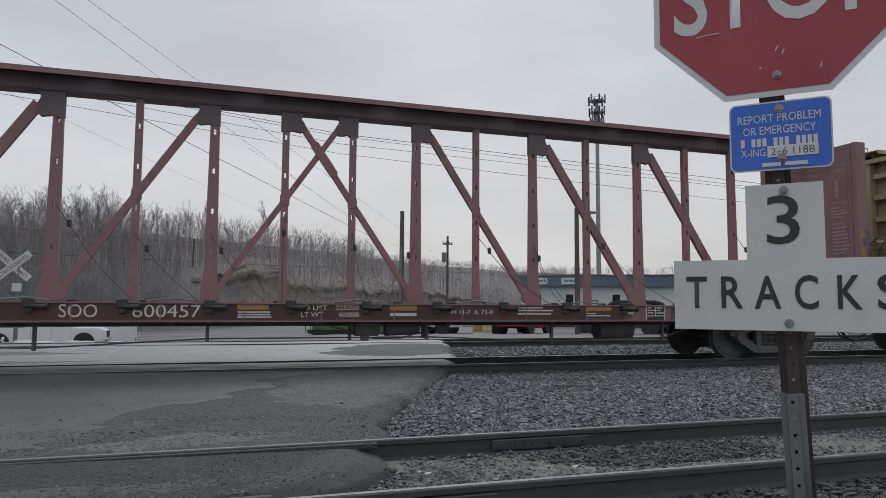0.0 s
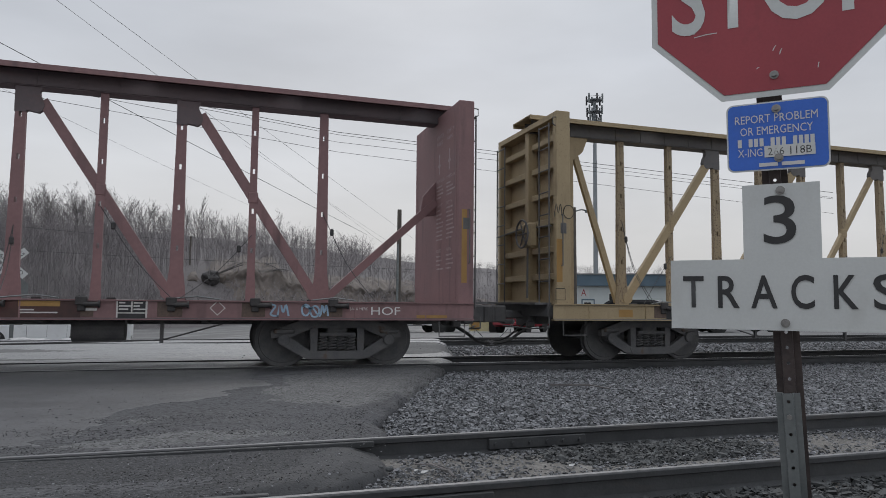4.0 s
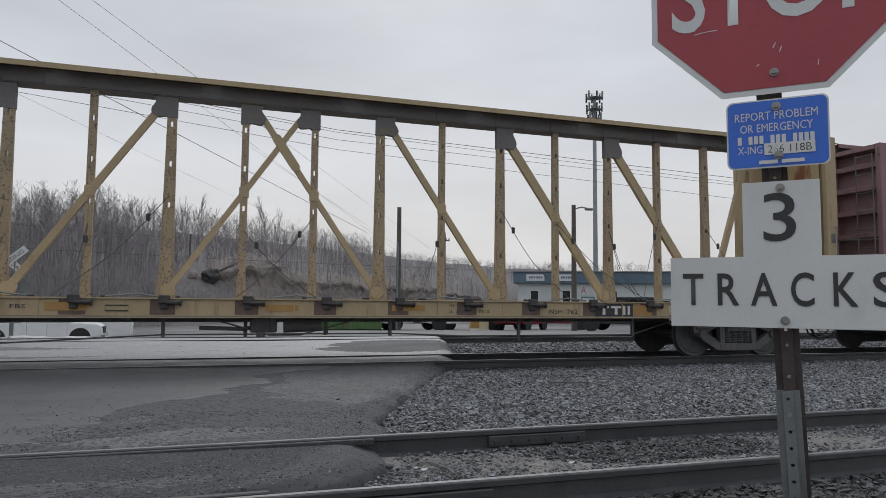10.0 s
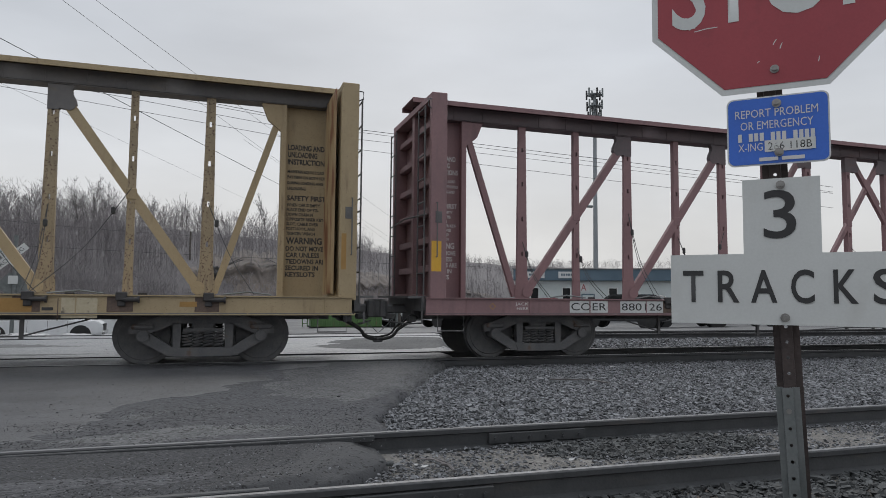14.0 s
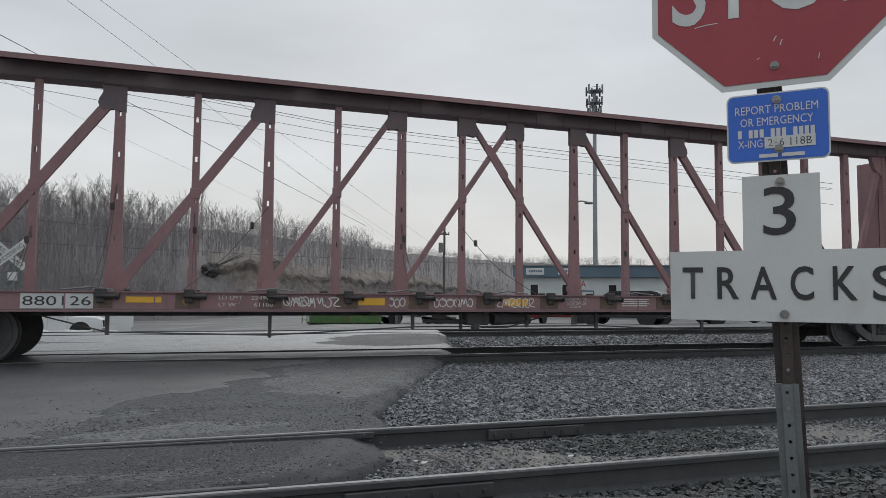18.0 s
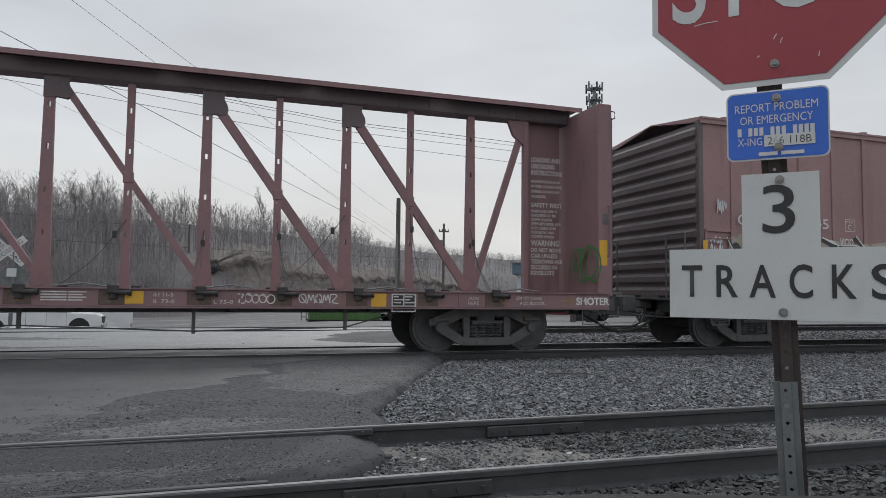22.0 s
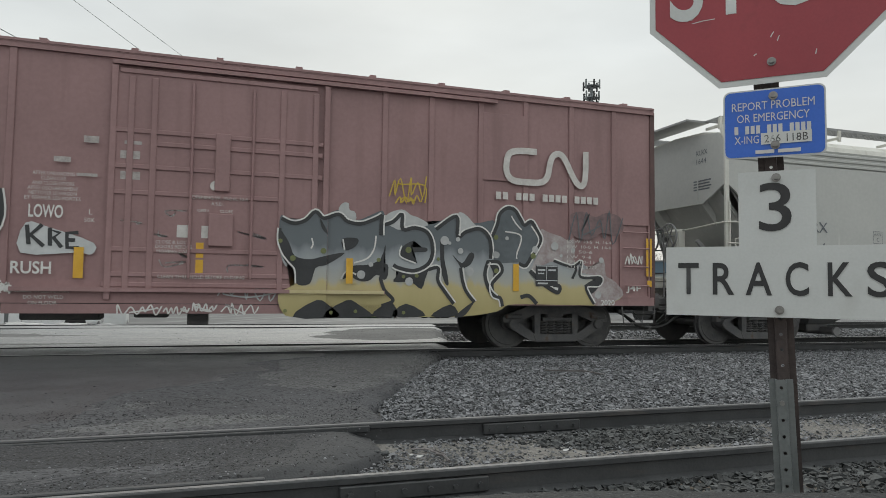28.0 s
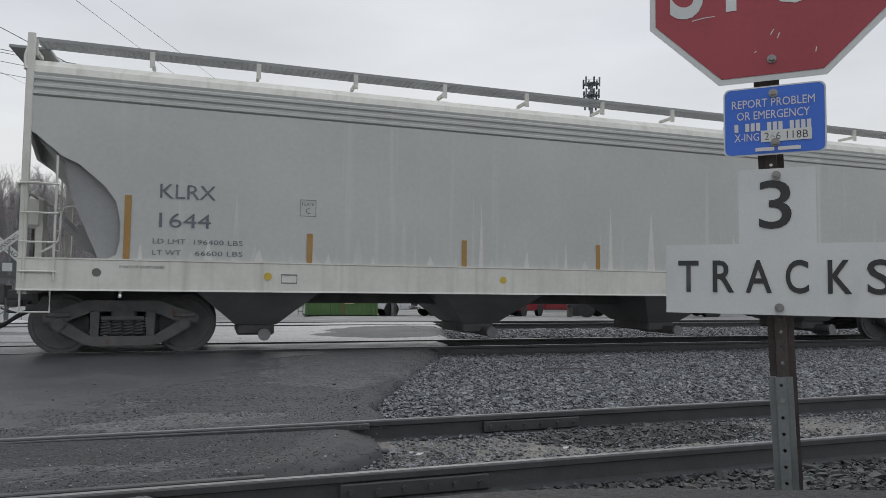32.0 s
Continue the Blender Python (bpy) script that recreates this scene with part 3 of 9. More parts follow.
def span(bm, a, b, w, d, up=(0, 1, 0)):
    """A bar from a to b, w wide and d deep along up."""
    a, b = Vector(a), Vector(b)
    z = (b - a).normalized()
    y = (Vector(up) - z * z.dot(Vector(up))).normalized()
    x = y.cross(z)
    m = Matrix((x, y, z)).transposed().to_4x4()
    m.translation = (a + b) / 2
    bmesh.ops.create_cube(bm, size=1.0, matrix=m @ Matrix.Diagonal((w, d, (b - a).length, 1)))
    return bm


def disc(bm, c, r, depth, axis="Y", n=20, r2=None):
    turn = {"Y": pose(0, 0, 0, 90), "X": pose(0, 0, 0, 0, 90), "Z": Matrix()}[axis]
    bmesh.ops.create_cone(bm, cap_ends=True, segments=n, radius1=r, radius2=r if r2 is None else r2, depth=depth,
                          matrix=Matrix.Translation(c) @ turn)
    return bm


def tube(pts, r, n=6, bm=None):
    """A round bar bent through the points."""
    bm = bm or bmesh.new()
    pts = [Vector(p) for p in pts]
    rings = []
    for i, p in enumerate(pts):
        d = (pts[min(i + 1, len(pts) - 1)] - pts[max(i - 1, 0)]).normalized()
        u = d.cross(Vector((0.31, 0.17, 0.93))).normalized()
        v = d.cross(u)
        rings.append([bm.verts.new(p + r * (math.cos(2 * math.pi * k / n) * u + math.sin(2 * math.pi * k / n) * v)) for k in range(n)])
    for a, b in zip(rings, rings[1:]):
        for k in range(n):
            bm.faces.new((a[k], a[(k + 1) % n], b[(k + 1) % n], b[k]))
    bm.faces.new(rings[0][::-1])
    bm.faces.new(rings[-1])
    return bm


def prism(outline, axis, lo, hi, bm=None, bevel=0.0):
    """A flat outline pushed through along an axis: 'Y' takes (x, z) points, 'X' takes (y, z), 'Z' takes (x, y)."""
    bm = bm or bmesh.new()
    put = {"Y": lambda p, k: (p[0], k, p[1]), "X": lambda p, k: (k, p[0], p[1]), "Z": lambda p, k: (p[0], p[1], k)}[axis]
    a = [bm.verts.new(put(p, lo)) for p in outline]
    b = [bm.verts.new(put(p, hi)) for p in outline]
    fs = [bm.faces.new(a), bm.faces.new(b[::-1])]
    for i in range(len(a)):
        j = (i + 1) % len(a)
        fs.append(bm.faces.new((a[i], b[i], b[j], a[j])))
    bmesh.ops.recalc_face_normals(bm, faces=fs)
    if bevel:
        es = {e for f in fs for e in f.edges}
        bmesh.ops.bevel(bm, geom=list(es), offset=bevel, segments=2, affect="EDGES", clamp_overlap=True)
    return bm


def ribbon(pts, width, closed=False, bm=None, thick=0.003):
    """A painted stroke in the x-z plane, facing -y, through (x, z) points."""
    bm = bm or bmesh.new()
    P = [Vector(p) for p in pts]
    n = len(P)
    sides = []
    for i, p in enumerate(P):
        a = P[(i - 1) % n] if closed or i else p
        b = P[(i + 1) % n] if closed or i < n - 1 else p
        d = (b - a).normalized() if (b - a).length else Vector((1, 0))
        q = Vector((-d.y, d.x)) * width / 2
        sides.append([bm.verts.new((p.x + s * q.x, -thick, p.y + s * q.y)) for s in (1, -1)])
    for i in range(n if closed else n - 1):
        a, b = sides[i], sides[(i + 1) % n]
        bm.faces.new((a[0], a[1], b[1], b[0]))
    return bm


def smooth_line(pts, k=4, closed=False):
    """More points on a soft curve through the given ones."""
    P = [Vector(p) for p in pts]
    n, out = len(P), []
    for i in range(n if closed else n - 1):
        a, b, c, d = (P[j % n] if closed else P[min(max(j, 0), n - 1)] for j in (i - 1, i, i + 1, i + 2))
        for s in range(k):
            t = s / k
            out.append(0.5 * (2 * b + (c - a) * t + (2 * a - 5 * b + 4 * c - d) * t * t + (3 * b - a - 3 * c + d) * t ** 3))
    return out if closed else out + [P[-1]]


def patch(pts, thick=0.002, bm=None):
    """A painted flat shape in the x-z plane, facing -y."""
    bm = bm or bmesh.new()
    f = bm.faces.new([bm.verts.new((p[0], -thick, p[1])) for p in pts])
    bmesh.ops.triangulate(bm, faces=[f])
    return bm


def bars(rows, bm=None, thick=0.003):
    """Writing too small to read: plain bars, as (x, z, width, height)."""
    bm = bm or bmesh.new()
    for x, z, w, h in rows:
        bm.faces.new([bm.verts.new(p) for p in ((x, -thick, z), (x + w, -thick, z), (x + w, -thick, z + h), (x, -thick, z + h))])
    return bm


def letters(text, height, width=None, thick=0.002, align="LEFT", bold=0.0, space=1.0):
    """A mesh of flat letters in the x-z plane, facing -y, of that capital height; width stretches the line."""
    cu = bpy.data.curves.new("letters", "FONT")
    cu.body, cu.size, cu.align_x, cu.extrude, cu.resolution_u = text, 1.0, align, 0.0, 4 if height > 0.09 else 2
    cu.offset, cu.space_character = bold, space
    ob = bpy.data.objects.new("letters", cu)
    me = bpy.data.meshes.new_from_object(ob)
    bpy.data.objects.remove(ob)
    co = np.empty(len(me.vertices) * 3)
    me.vertices.foreach_get("co", co)
    co = co.reshape(-1, 3)
    k = height / 0.69
    kx = k if width is None else width / max(1e-6, np.ptp(co[:, 0]))
    x0 = 0 if align == "CENTER" else co[:, 0].min()
    out = np.stack([(co[:, 0] - x0) * kx, np.full(len(co), -thick), co[:, 1] * k], 1)
    me.vertices.foreach_set("co", out.ravel())
    me.update()
    return me


def lettering(text, x, z, height, material, parent, y, width=None, name="lettering", align="LEFT", bold=0.0, face=None):
    return part(name, letters(text, height, width, align=align, bold=bold), material, parent, at=face @ pose(x, 0, z) if face else pose(x, y, z))


def raw(name, verts, faces, material, smooth=False):
    """One mesh from arrays of corners and of triangles or quads."""
    me = bpy.data.meshes.new(name)
    verts, faces = np.asarray(verts, np.float32), np.asarray(faces, np.int32)
    k = faces.shape[1]
    me.vertices.add(len(verts))
    me.vertices.foreach_set("co", verts.ravel())
    me.loops.add(faces.size)
    me.loops.foreach_set("vertex_index", faces.ravel())
    me.polygons.add(len(faces))
    me.polygons.foreach_set("loop_start", np.arange(0, faces.size, k, dtype=np.int32))
    me.polygons.foreach_set("loop_total", np.full(len(faces), k, np.int32))
    me.update(calc_edges=True)
    me.validate()
    me.materials.append(M[material])
    if smooth:
        me.shade_smooth()
    else:
        me.shade_flat()
    return me


# ---- ground, road, tracks ----
def soft(a, b, x):
    t = np.clip((x - a) / (b - a), 0, 1)
    return t * t * (3 - 2 * t)


def yard_z(x, y):
    """The yard behind the tracks falls away, more so towards -X."""
    k = soft(-7, 7, x)
    return -0.03 - (0.088 + (0.0365 - 0.088) * k) * np.clip(y - 20.8, 0, 16 + 8 * k)


def ground_z(x, y):
    z = np.where(y > 20.8, yard_z(x, y) - 0.06, -0.19)
    return z - 0.12 * (1 - soft(1.5, 3.6, y)) * (y < 3.6)


def sheet(name, xs, ys, height, material, smooth=True):
    X, Y = np.meshgrid(xs, ys)
    Z = height(X, Y)
    nx, ny = len(xs), len(ys)
    i = np.arange(nx * ny).reshape(ny, nx)
    q = np.stack([i[:-1, :-1], i[:-1, 1:], i[1:, 1:], i[1:, :-1]], -1).reshape(-1, 4)
    return raw(name, np.stack([X, Y, Z], -1).reshape(-1, 3), q, material, smooth)


def steps(*stops):
    """Places with a step of their own between one stop and the next: start, step, stop, step, stop."""
    out = [stops[0]]
    for st, end in zip(stops[1::2], stops[2::2]):
        n = max(1, round((end - out[-1]) / st))
        out += list(np.linspace(out[-1], end, n + 1)[1:])
    return np.array(out)


tagged(part("ground", sheet("ground", steps(-2500, 400, -100, 12, -20, 2, 60, 12, 150, 400, 2500),
                            steps(-2500, 400, -60, 10, 0, 1.2, 24, 4, 90, 20, 200, 400, 2600), ground_z, "ground"), "ground"),
       "dark gravelly ground round the tracks", "ground", kind="structure")
rough_yard = lambda x, y: yard_z(x, y) + 0.02 * np.sin(x * 0.7 + 0.3 * y) * np.sin(y * 0.9 - 0.2 * x)
tagged(part("yard", sheet("yard", steps(-70, 3, -20, 0.8, 40, 3, 130), steps(20.62, 0.8, 48, 3, 90), rough_yard, "yard"), "yard"),
       "wet grey asphalt yard behind the tracks", "yard", kind="structure")

EDGE_Y = (-9.0, 3.2, 4.22, 4.5, 4.9, 5.3, 5.47, 6.0, 6.82, 8.39, 11.45, 13.59, 19.67, 21)
EDGE_X = (-6.0, -0.55, 0.20, 0.84, 1.16, 1.28, 1.34, 1.45, 1.58, 2.30, 3.75, 4.72, 6.47, 6.9)


def edge_x(y):
    """Where the asphalt of the crossing ends and the gravel begins."""
    return np.interp(y, EDGE_Y, EDGE_X)


def within(poly, x, y):
    """Which of the places lie inside an outline."""
    hit = np.zeros(x.shape, bool)
    for (x0, y0), (x1, y1) in zip(poly, poly[1:] + poly[:1]):
        if y0 != y1:
            hit ^= ((y0 > y) != (y1 > y)) & (x < (x1 - x0) * (y - y0) / (y1 - y0) + x0)
    return hit


def road_strip(y0, y1, z, material, label, zones=()):
    """A strip of the crossing; zones are patches of another surface in it, ragged at the edge."""
    ys = steps(y0, 0.055, y1)
    across = np.linspace(0, 1, 260)
    T, Y = np.meshgrid(across, ys)
    rag = np.array([0.10 * noise.noise((3.1, y * 2.3, 0)) + 0.05 * noise.noise((9.1, y * 9.0, 0)) for y in ys])
    X0 = -17 + 0.45 * (Y - 12)
    X = X0 + (edge_x(Y) + rag[:, None] - X0) * T ** 0.6
    Z = z + 0.012 * np.sin(0.8 * X + 0.5) * np.sin(0.9 * Y) - 0.08 * soft(0.975, 1.0, T)
    Z = np.where(T >= 1, -0.2, Z + 0.006 * np.sin(31 * X + 7 * Y) * np.sin(29 * Y - 11 * X) * soft(0.95, 0.985, T))
    nx, ny = len(across), len(ys)
    i = np.arange(nx * ny).reshape(ny, nx)
    q = np.stack([i[:-1, :-1], i[:-1, 1:], i[1:, 1:], i[1:, :-1]], -1).reshape(-1, 4)
    me = raw("road", np.stack([X, Y, Z], -1).reshape(-1, 3), q, material, True)
    if zones:
        cx, cy = X[:-1, :-1].ravel(), Y[:-1, :-1].ravel()
        shake = 0.22 * np.sin(1.7 * cx + 1.3 * np.sin(2.1 * cy)) * np.sin(3.1 * cy + 0.6 * cx) + 0.08 * np.sin(9 * cx + 4 * cy) * np.sin(7 * cy - 3 * cx)
        fuzz = np.random.default_rng(4).normal(0, 0.035, len(cx))
        index = np.zeros(len(q), np.int32)
        for k, (poly, mat_name) in enumerate(zones):
            me.materials.append(M[mat_name])
            index[within(poly, cx + 1.4 * shake + fuzz, cy + 0.5 * shake + fuzz)] = k + 1
        me.polygons.foreach_set("material_index", index)
    return tagged(part("road", me, material), label, "road", kind="structure")


HALF = 0.7525
A1, A2, A3 = TRACK_Y
road_strip(-8.0, A1 - HALF - 0.06, -0.02, "asphalt", "dark damp asphalt of the crossing approach")
# The near infill takes the darker copies, so foreground dimming sits in its colour.
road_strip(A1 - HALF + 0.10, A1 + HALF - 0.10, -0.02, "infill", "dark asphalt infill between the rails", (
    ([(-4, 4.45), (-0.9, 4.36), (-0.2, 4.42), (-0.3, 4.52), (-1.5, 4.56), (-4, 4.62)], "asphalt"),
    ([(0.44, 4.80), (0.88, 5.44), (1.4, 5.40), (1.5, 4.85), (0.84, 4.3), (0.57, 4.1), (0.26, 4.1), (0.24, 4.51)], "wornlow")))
road_strip(A1 + HALF + 0.05, A2 - HALF - 0.05, -0.02, "asphalt", "dark damp worn asphalt of the crossing", (
    ([(-14, 5.95), (-1.15, 5.95), (-1.26, 6.92), (-1.07, 7.34), (-0.74, 7.71), (-0.21, 8.31), (0.10, 8.87), (0.35, 9.39), (0.48, 10.1), (0.94, 10.7), (1.6, 11.4), (1.6, 12), (-14, 12)], "worn"),
    ([(0.6, 7.5), (1.2, 7.2), (2.4, 8.4), (4.2, 11.9), (1.7, 11.9), (1.0, 10.2), (0.5, 8.8)], "pale"), ([(-0.95, 6.82), (-0.80, 7.02), (-0.55, 7.04), (-0.58, 6.79), (-0.77, 6.67)], "pale"), ([(-0.81, 6.02), (-0.33, 6.32), (0.70, 6.20), (0.65, 5.99), (-0.3, 5.75), (-1.07, 5.85)], "pale")))
road_strip(A2 - HALF + 0.10, A2 + HALF - 0.10, -0.02, "salt", "salt-stained asphalt infill between the rails")
road_strip(A2 + HALF + 0.05, A3 - HALF - 0.05, -0.02, "salt", "pale wet salt-stained asphalt behind the train", (
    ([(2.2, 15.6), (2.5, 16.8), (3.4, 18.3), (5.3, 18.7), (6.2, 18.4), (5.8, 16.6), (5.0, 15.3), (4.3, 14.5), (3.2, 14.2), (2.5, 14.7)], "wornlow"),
    ([(-14, 16.6), (-6, 16.2), (-2.5, 16.6), (-4.5, 17.3), (-14, 17.6)], "yard"), ([(-12, 14.3), (-5, 14.0), (-2.2, 14.3), (-4.0, 14.8), (-12, 15.0)], "yard")))
road_strip(A3 - HALF + 0.10, A3 + HALF - 0.10, -0.02, "salt", "pale wet asphalt infill between the rails")

tagged(part("stone_dust", sheet("stone_dust", steps(0.9, 0.12, 9), steps(4.12, 0.12, 5.38), lambda x, y: -0.160 + 0.016 * np.sin(3.1 * x + 2 * y) * np.sin(4 * y - x) - 0.03 * (x < 1.2), "fines"), "fines"),
       "tan-grey stone dust between the near rails", "stone dust", kind="structure")

RAIL = ((-0.075, -0.172), (0.075, -0.172), (0.075, -0.160), (0.014, -0.140), (0.010, -0.050), (0.036, -0.038),
        (0.036, -0.006), (0.030, 0.0), (-0.030, 0.0), (-0.036, -0.006), (-0.036, -0.038), (-0.010, -0.050), (-0.014, -0.140),
        (-0.075, -0.160))
tie_mesh = None


def track(y, bright):
    global tie_mesh
    t = thing("railway_track", pose(0, y, 0), "rusty steel rails on timber sleepers in ballast", "railway track", kind="structure")
    for s in (-1, 1):
        r = part("rail", prism([(s * HALF + a, b) for a, b in RAIL], "X", -70, 130), "rail", t, "dark rusty steel rail")
        part("rail_head", boxes(((30, s * HALF, 0.0015), (200, 0.052 if bright else 0.04, 0.003))), "railhead" if bright else "railtop", r, "worn running surface")
    if tie_mesh is None:
        bm = boxes(((0, 0, -0.265), (0.22, 2.6, 0.18)), bevel=0.012)
        tie_mesh = bpy.data.meshes.new("tie")
        bm.to_mesh(tie_mesh)
        bm.free()
    x0 = float(edge_x(y)) + 0.4
    for i in range(int((30 - x0) / 0.55)):
        part("tie", tie_mesh, "tie", t, at=pose(x0 + 0.55 * i + random.uniform(-0.03, 0.03), random.uniform(-0.03, 0.03), random.uniform(-0.01, 0.004), 0, 0, random.uniform(-1.5, 1.5)))
    return t


near_track = track(A1, False)
train_track = track(A2, True)
far_track = track(A3, False)
part("guard_bar", boxes(((-6.0, -HALF + 0.10, -0.03), (12.6, 0.05, 0.06)), bevel=0.006), "rail", near_track, "old rail laid as a flangeway guard")
part("guard_bar", boxes(((-6.0, HALF - 0.085, -0.03), (14.4, 0.03, 0.05)), bevel=0.006), "rail", near_track)
# splice bars with their bolts where the near rails are joined
for s, x in ((1, 2.66), (-1, 1.17)):
    j = part("joint_bar", boxes(((x, s * HALF - 0.034, -0.095), (0.92, 0.03, 0.09)), bevel=0.006), "rail", near_track, "bolted splice bar on the rail")
    for k in range(6):
        part("joint_bolt", disc(bmesh.new(), (x - 0.40 + 0.16 * k, s * HALF - 0.058, -0.095), 0.018, 0.03, n=6), "rail", j)


def stones(name, n, inside, size, z, label, material="stone"):
    """Loose angular stones strewn over a stretch of ground."""
    rng = np.random.default_rng(len(name) * 31 + n)
    p = inside(rng, n)
    n = len(p)
    base = np.array([(i, j, k) for k in (-1, 1) for j in (-1, 1) for i in (-1, 1)], float)
    f = np.array(((0, 2, 3), (0, 3, 1), (4, 5, 7), (4, 7, 6), (0, 1, 5), (0, 5, 4), (2, 6, 7), (2, 7, 3), (0, 4, 6), (0, 6, 2), (1, 3, 7), (1, 7, 5)))
    sz = 0.80 * size * np.exp(rng.normal(0, 0.30, (n, 1, 1)))
    v = base[None] * (0.45 + 0.55 * rng.random((n, 8, 3)))
    v *= sz * (0.45 + 1.05 * rng.random((n, 1, 3)))
    q = rng.normal(0, 1, (n, 4))
    q /= np.linalg.norm(q, axis=1, keepdims=True)
    a, b, c, d = q.T
    R = np.stack([1 - 2 * (c * c + d * d), 2 * (b * c - a * d), 2 * (b * d + a * c), 2 * (b * c + a * d), 1 - 2 * (b * b + d * d),
                  2 * (c * d - a * b), 2 * (b * d - a * c), 2 * (c * d + a * b), 1 - 2 * (b * b + c * c)], 1).reshape(n, 3, 3)
    v = np.einsum("nij,nkj->nki", R, v)
    v[:, :, 2] *= 0.62
    v += np.concatenate([p, z(p[:, 0], p[:, 1], rng)[:, None]], 1)[:, None]
    faces = (f[None] + 8 * np.arange(n)[:, None, None]).reshape(-1, 3)
    return tagged(part(name, raw(name, v.reshape(-1, 3), faces, material), material), label, "gravel", kind="stuff")


def strewn(y0, y1, reach):
    def inside(rng, n):
        y = y0 + (y1 - y0) * rng.random(n) ** 1.0
        lo = edge_x(y)
        x = lo + 0.03 + (reach(y) - lo) * rng.random(n)
        keep = np.ones(n, bool)
        for ty in TRACK_Y:
            for s in (-1, 1):
                keep &= np.abs(y - ty - s * HALF) > 0.06
        return np.stack([x, y], 1)[keep]
    return inside


def bed(x, y, rng):
    z = -0.175 + rng.uniform(-0.02, 0.02, len(x))
    z += 0.05 * soft(0.4, 1.6, np.minimum.reduce([np.abs(np.abs(y - t) - HALF) * (np.abs(y - t) > HALF) for t in TRACK_Y]))
    return z - 0.12 * (1 - soft(1.5, 3.6, y)) * (y < 3.6)


stones("ballast", 15000, strewn(2.0, 3.96, lambda y: 1.4 * y + 1.0), 0.024, bed, "dark wet crushed stone beside the near rail", "wetstone")
stones("ballast", 17000, strewn(4.05, 5.45, lambda y: 1.4 * y + 0.6), 0.0120, lambda x, y, rng: bed(x, y, rng) + 0.012, "small grey stones between the near rails")
stones("ballast", 5000, lambda rng, n: (lambda p: p[np.abs((p[:, 0] - 3.55) / 1.1) ** 2 + np.abs((p[:, 1] - 5.08) / 0.42) ** 2 < rng.uniform(0.5, 1.2, n)])(
    np.stack([rng.uniform(2.3, 4.8, n), rng.uniform(4.62, 5.42, n)], 1)), 0.021, lambda x, y, rng: bed(x, y, rng) + 0.02, "heap of dark crushed stone between the near rails", "wetstone")
stones("ballast", 90000, strewn(5.56, 11.9, lambda y: 1.32 * y + 0.6), 0.0205, bed, "grey crushed stone between the tracks")
stones("ballast", 20000, strewn(11.95, 19.0, lambda y: 1.4 * y + 1), 0.034, bed, "grey crushed stone behind the train")


def grit_place(rng, n):
    y = 4.2 + 7.5 * rng.random(n) ** 1.3
    lo = -2.5 - 0.3 * y
    return np.stack([lo + (edge_x(y) - lo) * rng.random(n) ** 0.6, y], 1)


stones("road_grit", 1500, grit_place, 0.0055, lambda x, y, rng: np.full(len(x), -0.015), "loose grit scattered on the asphalt")


def pit_place(y0, y1, share):
    """Clumps along the wheel-worn bands of the asphalt."""
    def inside(rng, n):
        y = y0 + (y1 - y0) * rng.random(n)
        x = -5.5 + (edge_x(y) + 5.3) * rng.random(n)
        clump = np.sin(2.1 * x + 3 * y) * np.sin(0.8 * x - 5.2 * y + 1) + 0.6 * np.sin(5.3 * x) * np.sin(7 * y + 2)
        return np.stack([x, y], 1)[clump + rng.normal(0, 0.4, n) > 1 - 2 * share]
    return inside


flat = lambda x, y, rng: np.full(len(x), -0.019) + 0.012 * np.sin(0.8 * x + 0.5) * np.sin(0.9 * y)
stones("asphalt_pits", 11000, pit_place(5.62, 7.2, 0.50), 0.0040, flat, "dark pits and loose chips in the asphalt", "pit")
stones("asphalt_pits", 7000, pit_place(4.15, 5.3, 0.50), 0.0036, flat, "dark pits and loose chips between the rails", "pit")
stones("road_grit", 260, pit_place(13.6, 19.0, 0.40), 0.009, flat, "dark grit and clods on the salted asphalt", "pit")
stones("asphalt_chips", 1600, pit_place(4.15, 7.6, 0.45), 0.0048, flat, "pale chips of stone in the asphalt")



